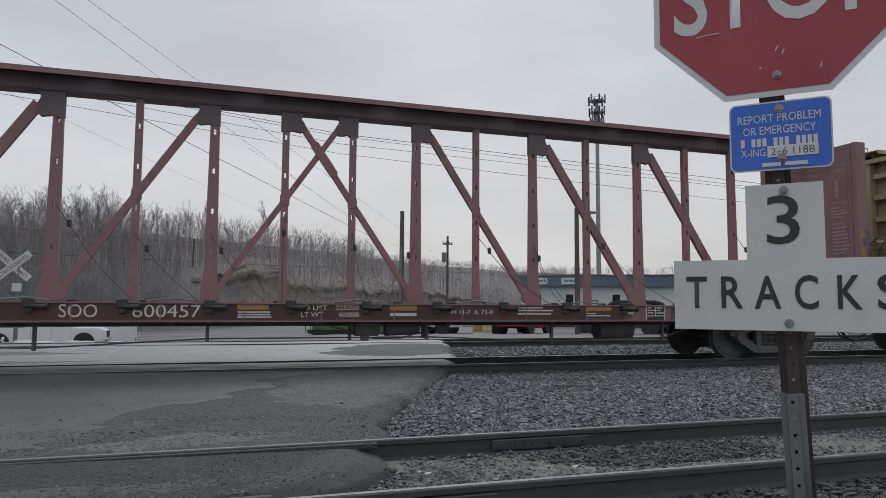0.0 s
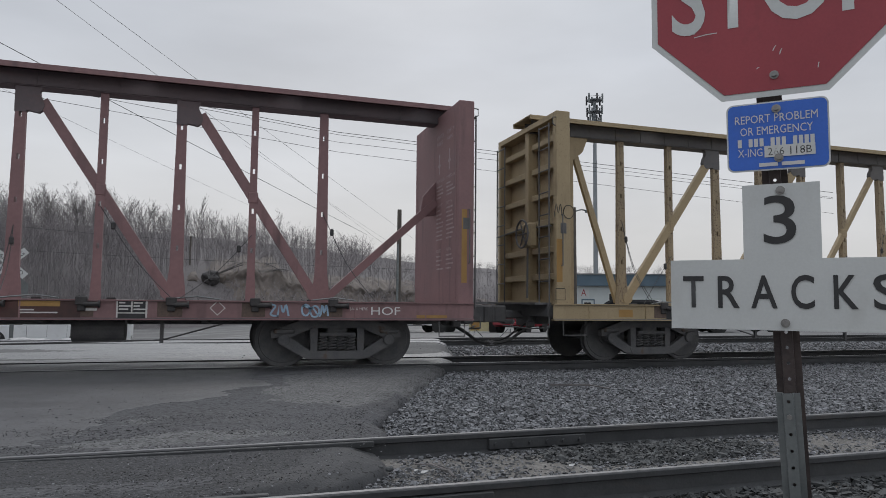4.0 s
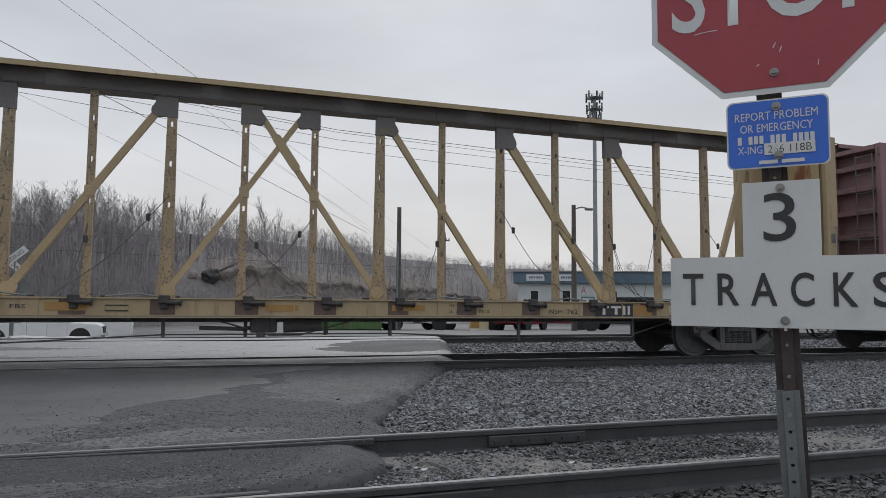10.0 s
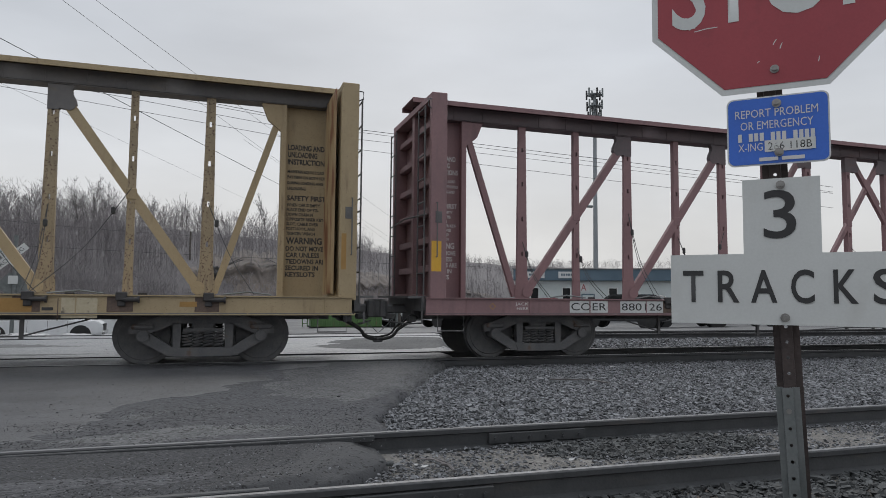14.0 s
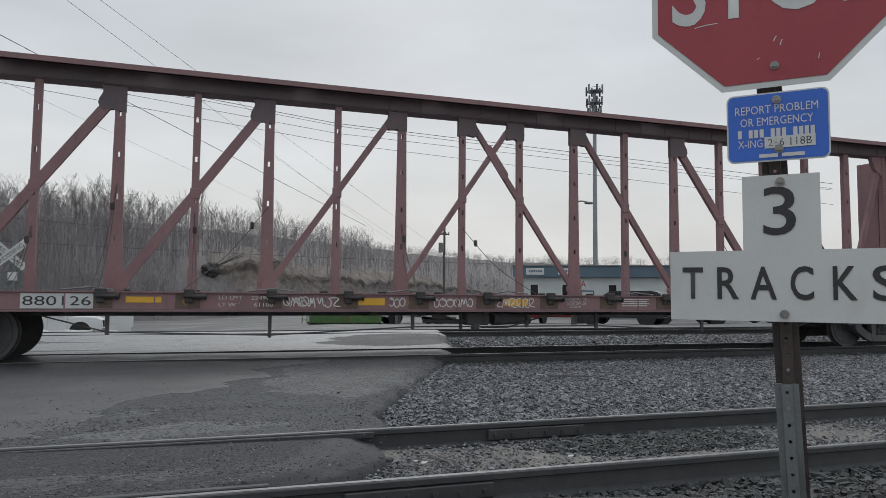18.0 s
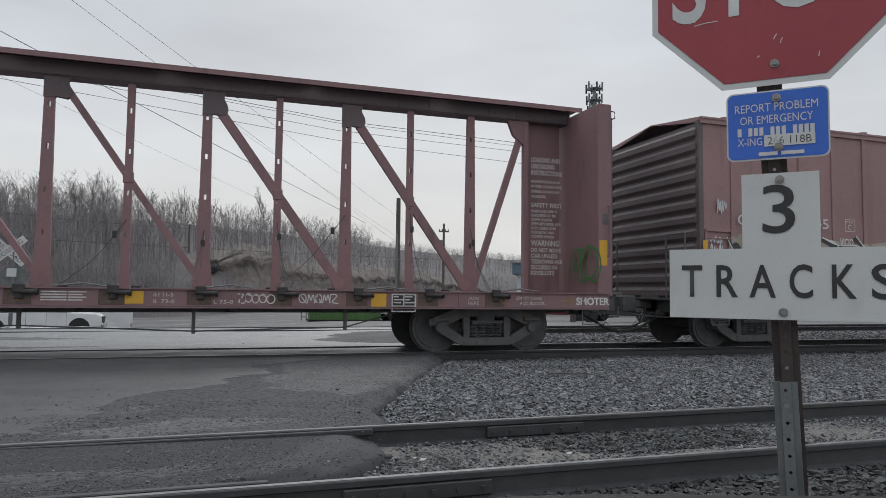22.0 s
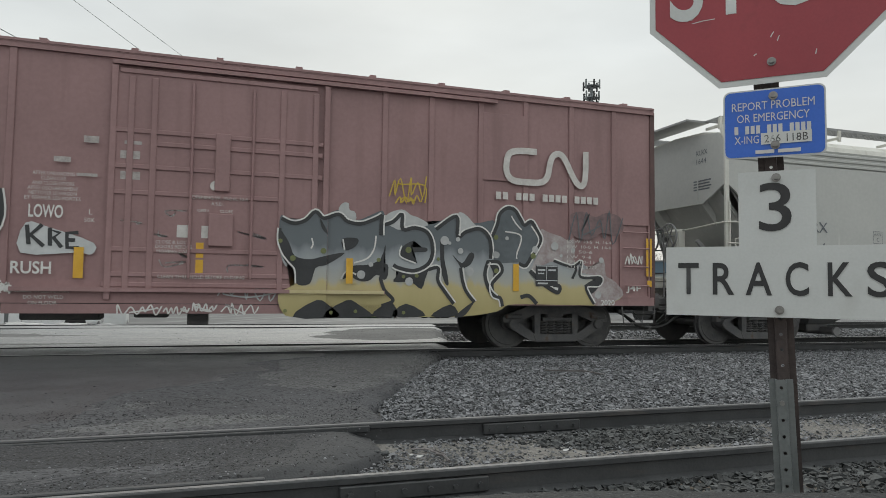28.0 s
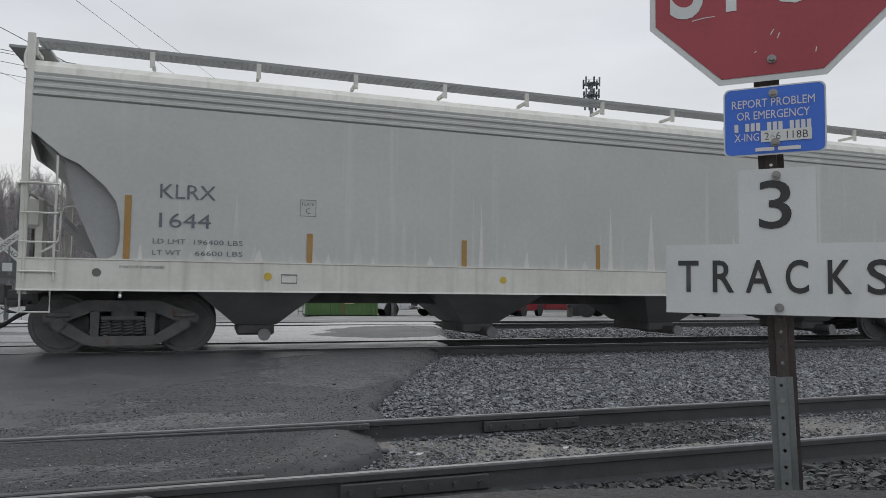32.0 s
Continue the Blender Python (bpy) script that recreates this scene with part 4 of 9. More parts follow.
def litter():
    """Twigs, a strip of wood and pale scraps lying among the stones."""
    for pts, r, label in (([(1.58, 4.84, -0.12), (1.60, 4.74, -0.105), (1.60, 4.62, -0.12)], 0.011, "dead twig among the stones"),
                          ([(1.45, 5.10, -0.13), (1.56, 4.98, -0.115), (1.63, 4.80, -0.13)], 0.006, "thin dead twig among the stones"),
                          ([(1.66, 5.16, -0.13), (1.60, 4.98, -0.12), (1.66, 4.86, -0.13)], 0.006, "thin dead twig among the stones")):
        tagged(part("twig", tube(pts, r, 6), "bark"), label, "twig", group="twigs")
    tagged(part("wood_strip", span(bmesh.new(), (4.63, 9.12, -0.085), (5.17, 8.86, -0.075), 0.03, 0.02, (0, 0, 1)), "bark"), "grey splintered strip of wood on the gravel", "wood scrap", group="wood scraps")
    tagged(part("wood_strip", span(bmesh.new(), (5.15, 8.86, -0.075), (5.26, 8.52, -0.085), 0.035, 0.015, (0, 0, 1)), "bark"), "grey splintered strip of wood on the gravel", "wood scrap", group="wood scraps")
    for x, y, z, w in ((2.57, 4.71, -0.125, 0.032), (5.25, 7.13, -0.10, 0.022), (6.61, 10.64, -0.10, 0.04), (1.44, 4.82, -0.125, 0.035), (1.40, 4.90, -0.13, 0.02)):
        o = [(w * math.cos(a) * k, 0.6 * w * math.sin(a) * k) for a, k in zip(np.arange(0, 6.2, 0.9), (1, 0.7, 0.95, 0.6, 0.9, 1.0, 0.75))]
        tagged(part("paper_scrap", prism(o, "Z", 0, 0.006), "snow", at=pose(x, y, z, 12, -8, 40 * w)), "crumpled white scrap on the stones", "litter", group="litter")
    for x, y, w in ((-0.71, 6.45, 0.022), (1.28, 7.64, 0.03), (1.17, 6.53, 0.02), (1.25, 6.28, 0.022), (-1.61, 7.93, 0.016), (-1.23, 8.35, 0.018), (1.14, 6.9, 0.012)):
        bm = boxes(((0, 0, 0.2 * w), (1.3 * w, 0.9 * w, 0.55 * w)), bevel=0.2 * w)
        tagged(part("clod", bm, "pit", at=pose(x, y, -0.022 + 0.012 * math.sin(0.8 * x + 0.5) * math.sin(0.9 * y), 0, 0, 900 * w)), "dark tarry clod lying on the asphalt", "clod", group="clods on the road")
    for x, y, w in ((1.20, 4.88, 0.030), (1.15, 4.95, 0.022)):
        bm = bmesh.new()
        bmesh.ops.create_icosphere(bm, subdivisions=2, radius=w)
        for v in bm.verts:
            v.co *= 1 + 0.45 * noise.noise(v.co * 14 + Vector((x, y, 0)))
            v.co.z *= 0.75
        tagged(part("boulder", bm, "wetstone", at=pose(x, y, -0.10)), "dark loose rock at the edge of the asphalt", "rock", group="rocks by the rail")


litter()


# ---- running gear and shared railcar parts ----
CARS, WHEELSETS = [], []
wheel_mesh = bogie_mesh = winch_mesh = winch_plate = None
RADIUS = 0.457


def shared(name, bm, material):
    me = bpy.data.meshes.new(name)
    bm.to_mesh(me)
    bm.free()
    me.materials.append(M[material])
    return me


def wheelset_mesh():
    bm = bmesh.new()
    for s in (-1, 1):
        disc(bm, (0, s * 0.73, 0), RADIUS, 0.10, n=36)
        disc(bm, (0, s * 0.685, 0), RADIUS + 0.026, 0.022, n=36)
        disc(bm, (0, s * 0.786, 0), 0.40, 0.012, n=30, r2=0.39)
        disc(bm, (0, s * 0.80, 0), 0.14, 0.06, n=16)
        for k in range(4):
            a = math.pi / 2 * k
            disc(bm, (0.27 * math.cos(a), s * 0.794, 0.27 * math.sin(a)), 0.028, 0.008, n=8)
        disc(bm, (0, s * 0.95, 0), 0.10, 0.26, n=12)
    disc(bm, (0, 0, 0), 0.09, 1.5, n=10)
    return shared("wheelset", bm, "wheel")


def bogie(car, x, far=False):
    """A two-axle truck: cast side frames, coil springs, bolster, bearing caps and two wheelsets."""
    global wheel_mesh, bogie_mesh
    if wheel_mesh is None:
        wheel_mesh = wheelset_mesh()
        arch = [(-1.10, 0.60), (-0.52, 0.82), (0.52, 0.82), (1.10, 0.60), (1.10, 0.49), (0.80, 0.49), (0.42, 0.65), (-0.42, 0.65), (-0.80, 0.49), (-1.10, 0.49)]
        seat = [(-0.48, 0.27), (0.48, 0.27), (0.42, 0.13), (-0.42, 0.13)]
        frames, springs = [], []
        for s in (-1, 1):
            bm = bmesh.new()
            y0, y1 = (s * 0.98 - 0.06, s * 0.98 + 0.06)
            prism(arch, "Y", y0, y1, bm)
            prism(seat, "Y", y0 - 0.01, y1 + 0.01, bm)
            for k in (-1, 1):
                # tension arm from the bearing down to the spring seat, and the column beside the bolster
                prism([(k * a, b) for a, b in ((1.00, 0.50), (0.80, 0.50), (0.44, 0.27), (0.42, 0.13), (0.54, 0.15), (0.98, 0.40))], "Y", y0, y1, bm)
                prism([(k * a, b) for a, b in ((0.46, 0.66), (0.33, 0.66), (0.34, 0.26), (0.45, 0.26))], "Y", y0, y1, bm)
            for k in (-0.89, 0.89):
                disc(bm, (k, s * 1.06, RADIUS), 0.085, 0.06, n=12)
                box(bm, (k, s * 0.99, 0.60), (0.34, 0.18, 0.08), bevel=0.02)
            frames.append(shared("side_frame", bm, "truckiron"))
            bm = bmesh.new()
            for k in (-0.24, -0.08, 0.08, 0.24):
                pts = [(k + 0.072 * math.cos(a), s * 0.98 + 0.072 * math.sin(a), 0.28 + 0.24 * a / (10 * math.pi)) for a in np.linspace(0, 10 * math.pi, 50)]
                tube(pts, 0.017, 4, bm)
            box(bm, (0, s * 0.98, 0.55), (0.60, 0.2, 0.05))
            springs.append(shared("spring_nest", bm, "truckiron"))
        bm = box(bmesh.new(), (0, 0, 0.58), (0.36, 2.0, 0.22), bevel=0.03)
        box(bm, (0, 0, 0.74), (0.6, 0.6, 0.12))
        beam = shared("brake_beam", boxes(((0, 0, 0.40), (0.10, 1.3, 0.14))), "truckiron")
        bogie_mesh = (shared("bogie", bm, "truckiron"), frames, springs, beam)
    bolster, frames, springs, beam = bogie_mesh
    b = part("bogie", bolster, "truckiron", car, "grimy cast side-frame truck", at=pose(x, 0, 0))
    for m, q in zip(frames, springs):
        part("side_frame", m, "truckiron", b, "cast side frame with bearing caps")
        part("spring_nest", q, "truckiron", b, "nest of coil springs")
    for k in (-0.45, 0.45):
        part("brake_beam", beam, "truckiron", b, at=pose(k, 0, 0))
    for k in (-0.89, 0.89):
        w = part("wheelset", wheel_mesh, "wheel", b, at=pose(k, 0, RADIUS))
        WHEELSETS.append((w, k, random.uniform(0, 360)))
    return b


def coupler(car, x, s, reach=0.8):
    """Draft gear and knuckle at one end; s is the end's sign."""
    bm = boxes(((x + s * 0.22, 0, 0.88), (0.62, 0.16, 0.17)), ((x + s * 0.60, 0.03, 0.89), (0.32, 0.34, 0.34)), ((x - s * 0.1, 0, 0.88), (0.14, 0.5, 0.36)), bevel=0.03)
    disc(bm, (x + s * 0.74, -0.10, 0.88), 0.09, 0.28, "Z", 10)
    c = part("coupler", bm, "grime", car, "grimy knuckle coupler")
    part("uncoupling_lever", tube([(x + s * 0.12, -1.38, 0.86), (x + s * 0.12, -1.38, 0.66), (x + s * 0.16, -0.7, 0.62), (x + s * 0.5, -0.12, 0.66)], 0.014), "grime", c)
    hose = smooth_line([Vector(p) for p in ((x - s * 0.1, -0.30, 0.72), (x + s * 0.25, -0.34, 0.52), (x + s * 0.6 * reach, -0.30, 0.37), (x + s * reach, -0.22, 0.31))], 5)
    part("air_hose", tube([p + Vector((0, 0.16, 0.05 - 0.03 * abs(p.x - x))) for p in hose], 0.02, 6), "hose", c)
    part("air_hose", tube(hose, 0.03, 7), "hose", c, "black rubber brake hose")
    part("glad_hand", boxes(((x + s * (reach - 0.05), -0.22, 0.31), (0.12, 0.07, 0.09)), bevel=0.02), "grime", c, "hose coupling head")
    part("angle_cock", boxes(((x + s * 0.02, -0.36, 0.70), (0.16, 0.10, 0.12)), ((x + s * 0.06, -0.42, 0.77), (0.05, 0.12, 0.03)), bevel=0.015), "grime", c)
    part("draft_pocket", boxes(((x - s * 0.02, 0, 0.88), (0.10, 0.62, 0.46)), ((x + s * 0.36, 0, 0.74), (0.22, 0.24, 0.10)), bevel=0.02), "grime", c)
    part("hanger_chain", tube([(x + s * 0.30, -0.28, 0.80), (x + s * 0.42, -0.30, 0.58), (x + s * 0.5 * reach, -0.30, 0.40)], 0.007, 4), "galv", c)
    part("air_cable", tube(smooth_line([Vector(p) for p in ((x + s * 0.3, -0.2, 0.76), (x + s * 0.45, -0.25, 0.6), (x + s * 0.62, -0.24, 0.44))], 4), 0.008, 5), "galv", c)
    return c


def ladder(car, x, y, z0, z1, width, out, name="ladder", material="grime", rungs=0.36):
    """Stiles and rungs on an end or side; out is the way they stand off ((ox, oy))."""
    ox, oy = out
    along = (0, 1) if ox else (1, 0)
    e = [(x + ox * 0.08 + along[0] * k * width / 2, y + oy * 0.08 + along[1] * k * width / 2) for k in (-1, 1)]
    for a, b in e:
        part(name + "_stile", tube([(a, b, z0), (a, b, z1)], 0.016, 5), material, car)
    for i in range(int((z1 - z0) / rungs) + 1):
        z = z0 + 0.1 + i * rungs
        if z < z1:
            part(name + "_rung", tube([(*e[0], z), (*e[1], z)], 0.013, 5), material, car)


def build_car(name, xc, label):
    car = thing(name, pose(xc - ROLLED[0][1], TRAIN_Y, 0), label, "railcar")
    CARS.append((car, xc))
    return car


# ---- centre-beam flat cars ----
BAY = 1.236
BAYS = [BAY / 2 + BAY * i for i in range(8)]


Z0, ZC, CHORD = 1.06, 4.585, 4.845
# for each diagonal: how far its line stands from its upper post at 4.30 m and at 1.25 m, and its width


def post_mesh(w0, w1, foot, shift):
    """A tapering post: a keyholed plate with folded edges and a splayed foot."""
    bm = bmesh.new()
    for s in (-1, 1):
        prism([(s * 0.020, Z0), (s * w0 / 2, Z0), (s * w1 / 2, ZC), (s * 0.020, ZC)], "Y", -0.126, -0.114, bm)
        prism([(s * (w0 / 2 - 0.010), Z0), (s * w0 / 2, Z0), (s * w1 / 2, ZC), (s * (w1 / 2 - 0.010), ZC)], "Y", -0.114, -0.05, bm)
        if foot:
            prism([(s * w0 / 2 * 0.96, Z0), (s * (w0 / 2 + foot), Z0), (s * (w0 / 2 + foot * 0.6), Z0 + 0.28), (s * w0 / 2 * 0.9, Z0 + 0.62)], "Y", -0.122, -0.112, bm)
    cuts = [Z0] + [v for z in (1.99, 2.695, 3.41, 4.11) for v in (z - 0.045 + shift, z + 0.045 + shift)] + [ZC]
    for a, c in zip(cuts[::2], cuts[1::2]):
        box(bm, (0, -0.120, (a + c) / 2), (0.045, 0.011, c - a))
    # the web behind the front plate
    for s in (-1, 1):
        box(bm, (s * 0.030, -0.045, (Z0 + ZC) / 2), (0.012, 0.14, ZC - Z0))
    return bm


def gusset(bm, x, s, z, k=1.0):
    """A plate that ties a diagonal to a post under the top chord."""
    prism([(x + s * a, z - k * b) for a, b in ((-0.09, 0), (0.31, 0), (0.27, 0.06), (0.275, 0.11), (0.33, 0.20), (0.345, 0.26), (0.32, 0.32), (0.26, 0.36), (0.10, 0.335), (0.07, 0.36), (-0.09, 0.36))], "Y", -0.135, -0.03, bm)


def centre_beam(name, xc, paint, half, label, end_panel, brace, diagonals, dark=None, shift=0.0, ends=0.0, reach=(0.8, 0.8), gear=1.5, tank=None):
    global winch_mesh, winch_plate
    car = build_car(name, xc, label)
    sill = dark or paint
    part("deck", boxes(((0, 0, 1.03), (2 * half - 0.4, 2.7, 0.05)), ((0, 0, 1.07), (2 * half - 0.6, 0.7, 0.06))), paint, car, "flat steel deck")
    for s in (-1, 1):
        bm = boxes(((0, s * 1.40, 0.945), (2 * half, 0.016, 0.27)), ((0, s * 1.385, 1.088), (2 * half, 0.11, 0.018)),
                   ((0, s * 1.375, 0.802), (2 * half, 0.13, 0.018)))
        for x in np.arange(-half + 0.6, half - 0.3, 1.22):
            box(bm, (x + 0.14, s * 1.412, 0.945), (0.02, 0.02, 0.26))
        part("side_sill", bm, sill, car, "long channel-section side sill")
    bm = boxes(((0, 0, 0.845), (2 * half - 0.4, 0.42, 0.31)))
    for x in np.arange(-9.76, 9.8, 2.44):
        prism([(-1.38, 1.0), (1.38, 1.0), (1.38, 0.86), (0.3, 0.70), (-0.3, 0.70), (-1.38, 0.86)], "X", x - 0.06, x + 0.06, bm)
    part("underframe", bm, "grime", car, "dark centre sill and cross bearers")
    flange = "dimyellow" if paint == "yellow" else "dimred"
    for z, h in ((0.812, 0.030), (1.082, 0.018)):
        part("sill_flange", boxes(((0, -1.4145, z), (2 * half, 0.013, h))), flange, car, "dark lip of the side sill")
    # rods and drop brackets under the sills
    for s in (-1,):
        rod = [(-7.6, 0.72), (-6.7, 0.47), (-4.27, 0.40), (-1.83, 0.52), (1.83, 0.52), (4.27, 0.42), (6.7, 0.47), (7.6, 0.72)]
        tr = part("truss_rod", tube([(x, s * 1.05, z) for x, z in rod], 0.013, 6), "grime", car)
        for x, z in rod[1:-1]:
            part("drop_bracket", boxes(((x, s * 1.05, (z + 0.86) / 2 - 0.02), (0.055, 0.05, 0.86 - z + 0.04))), "grime", tr)
    # brake rigging hung under the sill: cylinder, valve, slack adjuster and levers
    g = gear
    part("brake_cylinder", disc(bmesh.new(), (g + 0.35, -0.9, 0.66), 0.13, 0.62, "X", 16, 0.10), "grime", car)
    part("brake_valve", boxes(((g - 0.30, -0.9, 0.66), (0.42, 0.26, 0.24)), ((g - 0.34, -1.02, 0.52), (0.14, 0.10, 0.12)), ((g - 0.14, -0.98, 0.70), (0.12, 0.16, 0.30)), bevel=0.02), "grime", car)
    part("slack_adjuster", tube([(g - 1.3, -0.9, 0.62), (g - 0.6, -0.92, 0.60), (g - 0.5, -0.92, 0.62)], 0.035, 7), "grime", car)
    part("brake_lever", boxes(((g + 0.74, -0.9, 0.66), (0.07, 0.05, 0.34)), bevel=0.008), "grime", car)
    part("brake_lever", boxes(((g - 0.58, -0.9, 0.62), (0.06, 0.05, 0.30)), bevel=0.008), "grime", car)
    part("brake_pipe", tube([(g - 1.1, -1.0, 0.76), (g - 0.2, -1.0, 0.50), (g + 0.3, -1.0, 0.50), (g + 1.2, -1.0, 0.74)], 0.014, 5), "grime", car)
    if tank:
        part("air_reservoir", disc(bmesh.new(), (tank, -0.75, 0.62), 0.19, 0.75, "X", 18), "grime", car)
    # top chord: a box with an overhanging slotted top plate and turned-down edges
    # web and gussets are darker: soot, with the plate's shade painted in
    soot, post_paint = ("dimyellow", "yellowpost") if paint == "yellow" else ("dimred", paint)
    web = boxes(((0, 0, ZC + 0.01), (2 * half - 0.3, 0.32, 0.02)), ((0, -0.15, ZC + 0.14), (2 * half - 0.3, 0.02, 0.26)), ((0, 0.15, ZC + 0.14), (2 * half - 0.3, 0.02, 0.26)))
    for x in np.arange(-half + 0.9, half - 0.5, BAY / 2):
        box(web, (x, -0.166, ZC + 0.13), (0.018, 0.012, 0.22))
    part("chord_web", web, soot, car, "sooty web of the top chord, darkened for shade")
    bm = boxes(((0, -0.41, CHORD), (2 * half, 0.02, 0.09)), ((0, 0.41, CHORD), (2 * half, 0.02, 0.09)), ((0, 0, CHORD + 0.035), (2 * half, 0.48, 0.02)))
    for s in (-1, 1):
        edges = [-half] + [v for k in range(-5, 5) for v in (BAY + 2 * BAY * k - 0.16, BAY + 2 * BAY * k + 0.16) if abs(BAY + 2 * BAY * k) < half - 0.6] + [half]
        for a, b in zip(edges[::2], edges[1::2]):
            box(bm, ((a + b) / 2, s * 0.32, CHORD + 0.035), (b - a, 0.17, 0.02))
    part("top_chord", bm, paint, car, "broad slotted top plate of the chord")
    meshes = (shared("post", post_mesh(0.135, 0.120, 0.02, 0.0), post_paint), shared("post", post_mesh(0.235, 0.150, 0.05, 0.0), post_paint))
    for side in (-1, 1):
        for i, b in enumerate(BAYS):
            part("post", meshes[i % 2], post_paint, car, at=pose(side * b + shift, 0, 0))
    # diagonals span two bays, from the top of one post to the foot of the next but one
    for side in (-1, 1):
        for k, (top, foot, wide) in enumerate(diagonals):
            t, y = BAY * (2 * k - 0.5), -0.075 if side > 0 else -0.085
            lean = (foot - top) / 3.05
            line = lambda z: (side * (t + top + lean * (4.30 - z)), y, z)
            d = part("diagonal", span(bmesh.new(), line(ZC - 0.22), line(Z0 + 0.06), wide, 0.09), paint, car, at=pose(shift, 0, 0))
            bm = bmesh.new()
            gusset(bm, side * t, side, ZC, 1.2 if wide > 0.15 else 1.0)
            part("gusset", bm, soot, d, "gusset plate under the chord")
            part("gusset", disc(bmesh.new(), line(Z0 + 0.17), 0.115, 0.12, n=16), paint, d, "rounded foot plate")
            # the bar is broken and bolted where it passes the post half way
            mid = 4.30 - (BAY - top) / lean
            part("splice_block", boxes(((side * (t + BAY), -0.11, mid), (0.17, 0.05, 0.20)), bevel=0.015), paint, d, "bolted block at the middle post")
            if k == 0 and side == 1:
                bm = span(bmesh.new(), (line(4.00)[0], y - 0.055, 4.00), (line(3.50)[0], y - 0.055, 3.50), 0.165, 0.03)
                for z in (4.00, 3.50):
                    disc(bm, (line(z)[0], y - 0.055, z), 0.082, 0.03, n=14)
                part("doubler_plate", bm, paint, d, "long round-ended plate over the crossing bars")
    if brace == "end":
        for side in (-1, 1):
            bm = span(bmesh.new(), (side * 9.38, -0.06, Z0 + 0.08), (side * (half - 0.30), -0.06, 3.05), 0.14, 0.10)
            prism([(side * (half - 0.30), 3.45), (side * (half - 0.55), 3.15), (side * (half - 0.62), 2.75), (side * (half - 0.30), 2.80)], "Y", -0.06, 0.06, bm)
            part("diagonal", bm, paint, car, "short brace against the bulkhead")
    else:
        for side in (-1, 1):
            part("diagonal", span(bmesh.new(), (side * 9.38, -0.06, Z0 + 0.08), (side * 10.40, -0.06, ZC - 0.30), 0.12, 0.09), paint, car, "steep end brace")
    for side in (-1, 1):
        # centre panel next to the bulkhead
        if end_panel:
            bm = boxes(((side * (10.5 + half - 0.29) / 2, 0.06, (Z0 + ZC) / 2), (half - 0.29 - 10.5, 0.02, ZC - Z0)), ((side * 10.50, -0.08, (Z0 + ZC) / 2), (0.10, 0.12, ZC - Z0)))
            prism([(side * 10.5, ZC), (side * 10.1, ZC), (side * 10.22, ZC - 0.30), (side * 10.46, ZC - 0.5)], "Y", -0.13, -0.03, bm)
            part("centre_panel", bm, paint, car, "lettered panel beside the bulkhead")
        bulkhead(car, side, half, paint, ends)
        coupler(car, side * (half + 0.02) + ends, side, reach[(side + 1) // 2])
        bogie(car, side * (half - 2.32))
    if winch_mesh is None:
        bm = boxes(((0, 0, 0.02), (0.20, 0.10, 0.16)), ((0, 0.02, -0.10), (0.14, 0.06, 0.14)), bevel=0.015)
        disc(bm, (0.17, -0.02, -0.04), 0.045, 0.26, "X", 10)
        disc(bm, (0.30, -0.02, -0.04), 0.07, 0.03, "X", 10)
        winch_mesh = shared("winch", bm, "winch")
        winch_plate = shared("winch_plate", boxes(((0, 0, 0), (0.36, 0.008, 0.225)), bevel=0.003), "rustplate")
    for x in [b * s for s in (-1, 1) for b in BAYS]:
        if -9.3 < x < -7.1 and end_panel and dark:
            continue
        for s in (-1, 1):
            if s < 0:
                part("winch_plate", winch_plate, "rustplate", car, "rusty plate behind the winch", at=pose(x + 0.03, -1.4105, 0.955))
            part("winch", winch_mesh, "grime", car, at=pose(x + 0.05, s * 1.445, 1.06, 0, 0, 0 if s < 0 else 180) @ Matrix.Scale(0.8, 4))
    # slack tie-down cables hang from the posts to the deck edge
    rnd = random.Random(int(abs(xc) * 10))
    for b in BAYS:
        for s in (-1, 1):
            if rnd.random() < 0.85:
                x, z, long = s * b + shift, rnd.uniform(2.1, 3.0), rnd.random() < 0.45
                for k in range(1 if long else 2):
                    dx = rnd.choice((-1, 1)) * rnd.uniform(0.7, 1.5) if long else rnd.uniform(-0.16, 0.16)
                    line = [(x, -0.14, z), (x + dx * 0.5, -0.60, 1.10 + (z - 1.10) * 0.42), (x + dx, -1.28, 1.12)]
                    c = part("tie_down_cable", tube(smooth_line([Vector(p) for p in line], 4), 0.0065, 5), "cable", car)
                    if k == 0:
                        part("hook", boxes(((x + dx * 0.2, -0.32, 1.10 + (z - 1.10) * 0.77), (0.07, 0.05, 0.13)), bevel=0.02), "cable", c, "dark ratchet hook")
    # timber bearers lie loose on the deck
    for k in range(9):
        x = -9.5 + 2.35 * k + rnd.uniform(-0.4, 0.4)
        part("deck_strap", tube([(x, -1.25, 1.115), (x + 0.4, -1.1, 1.16), (x + 0.75, -1.2, 1.115)], 0.014, 5), "galv", car, "slack steel strap on the deck")
    return car


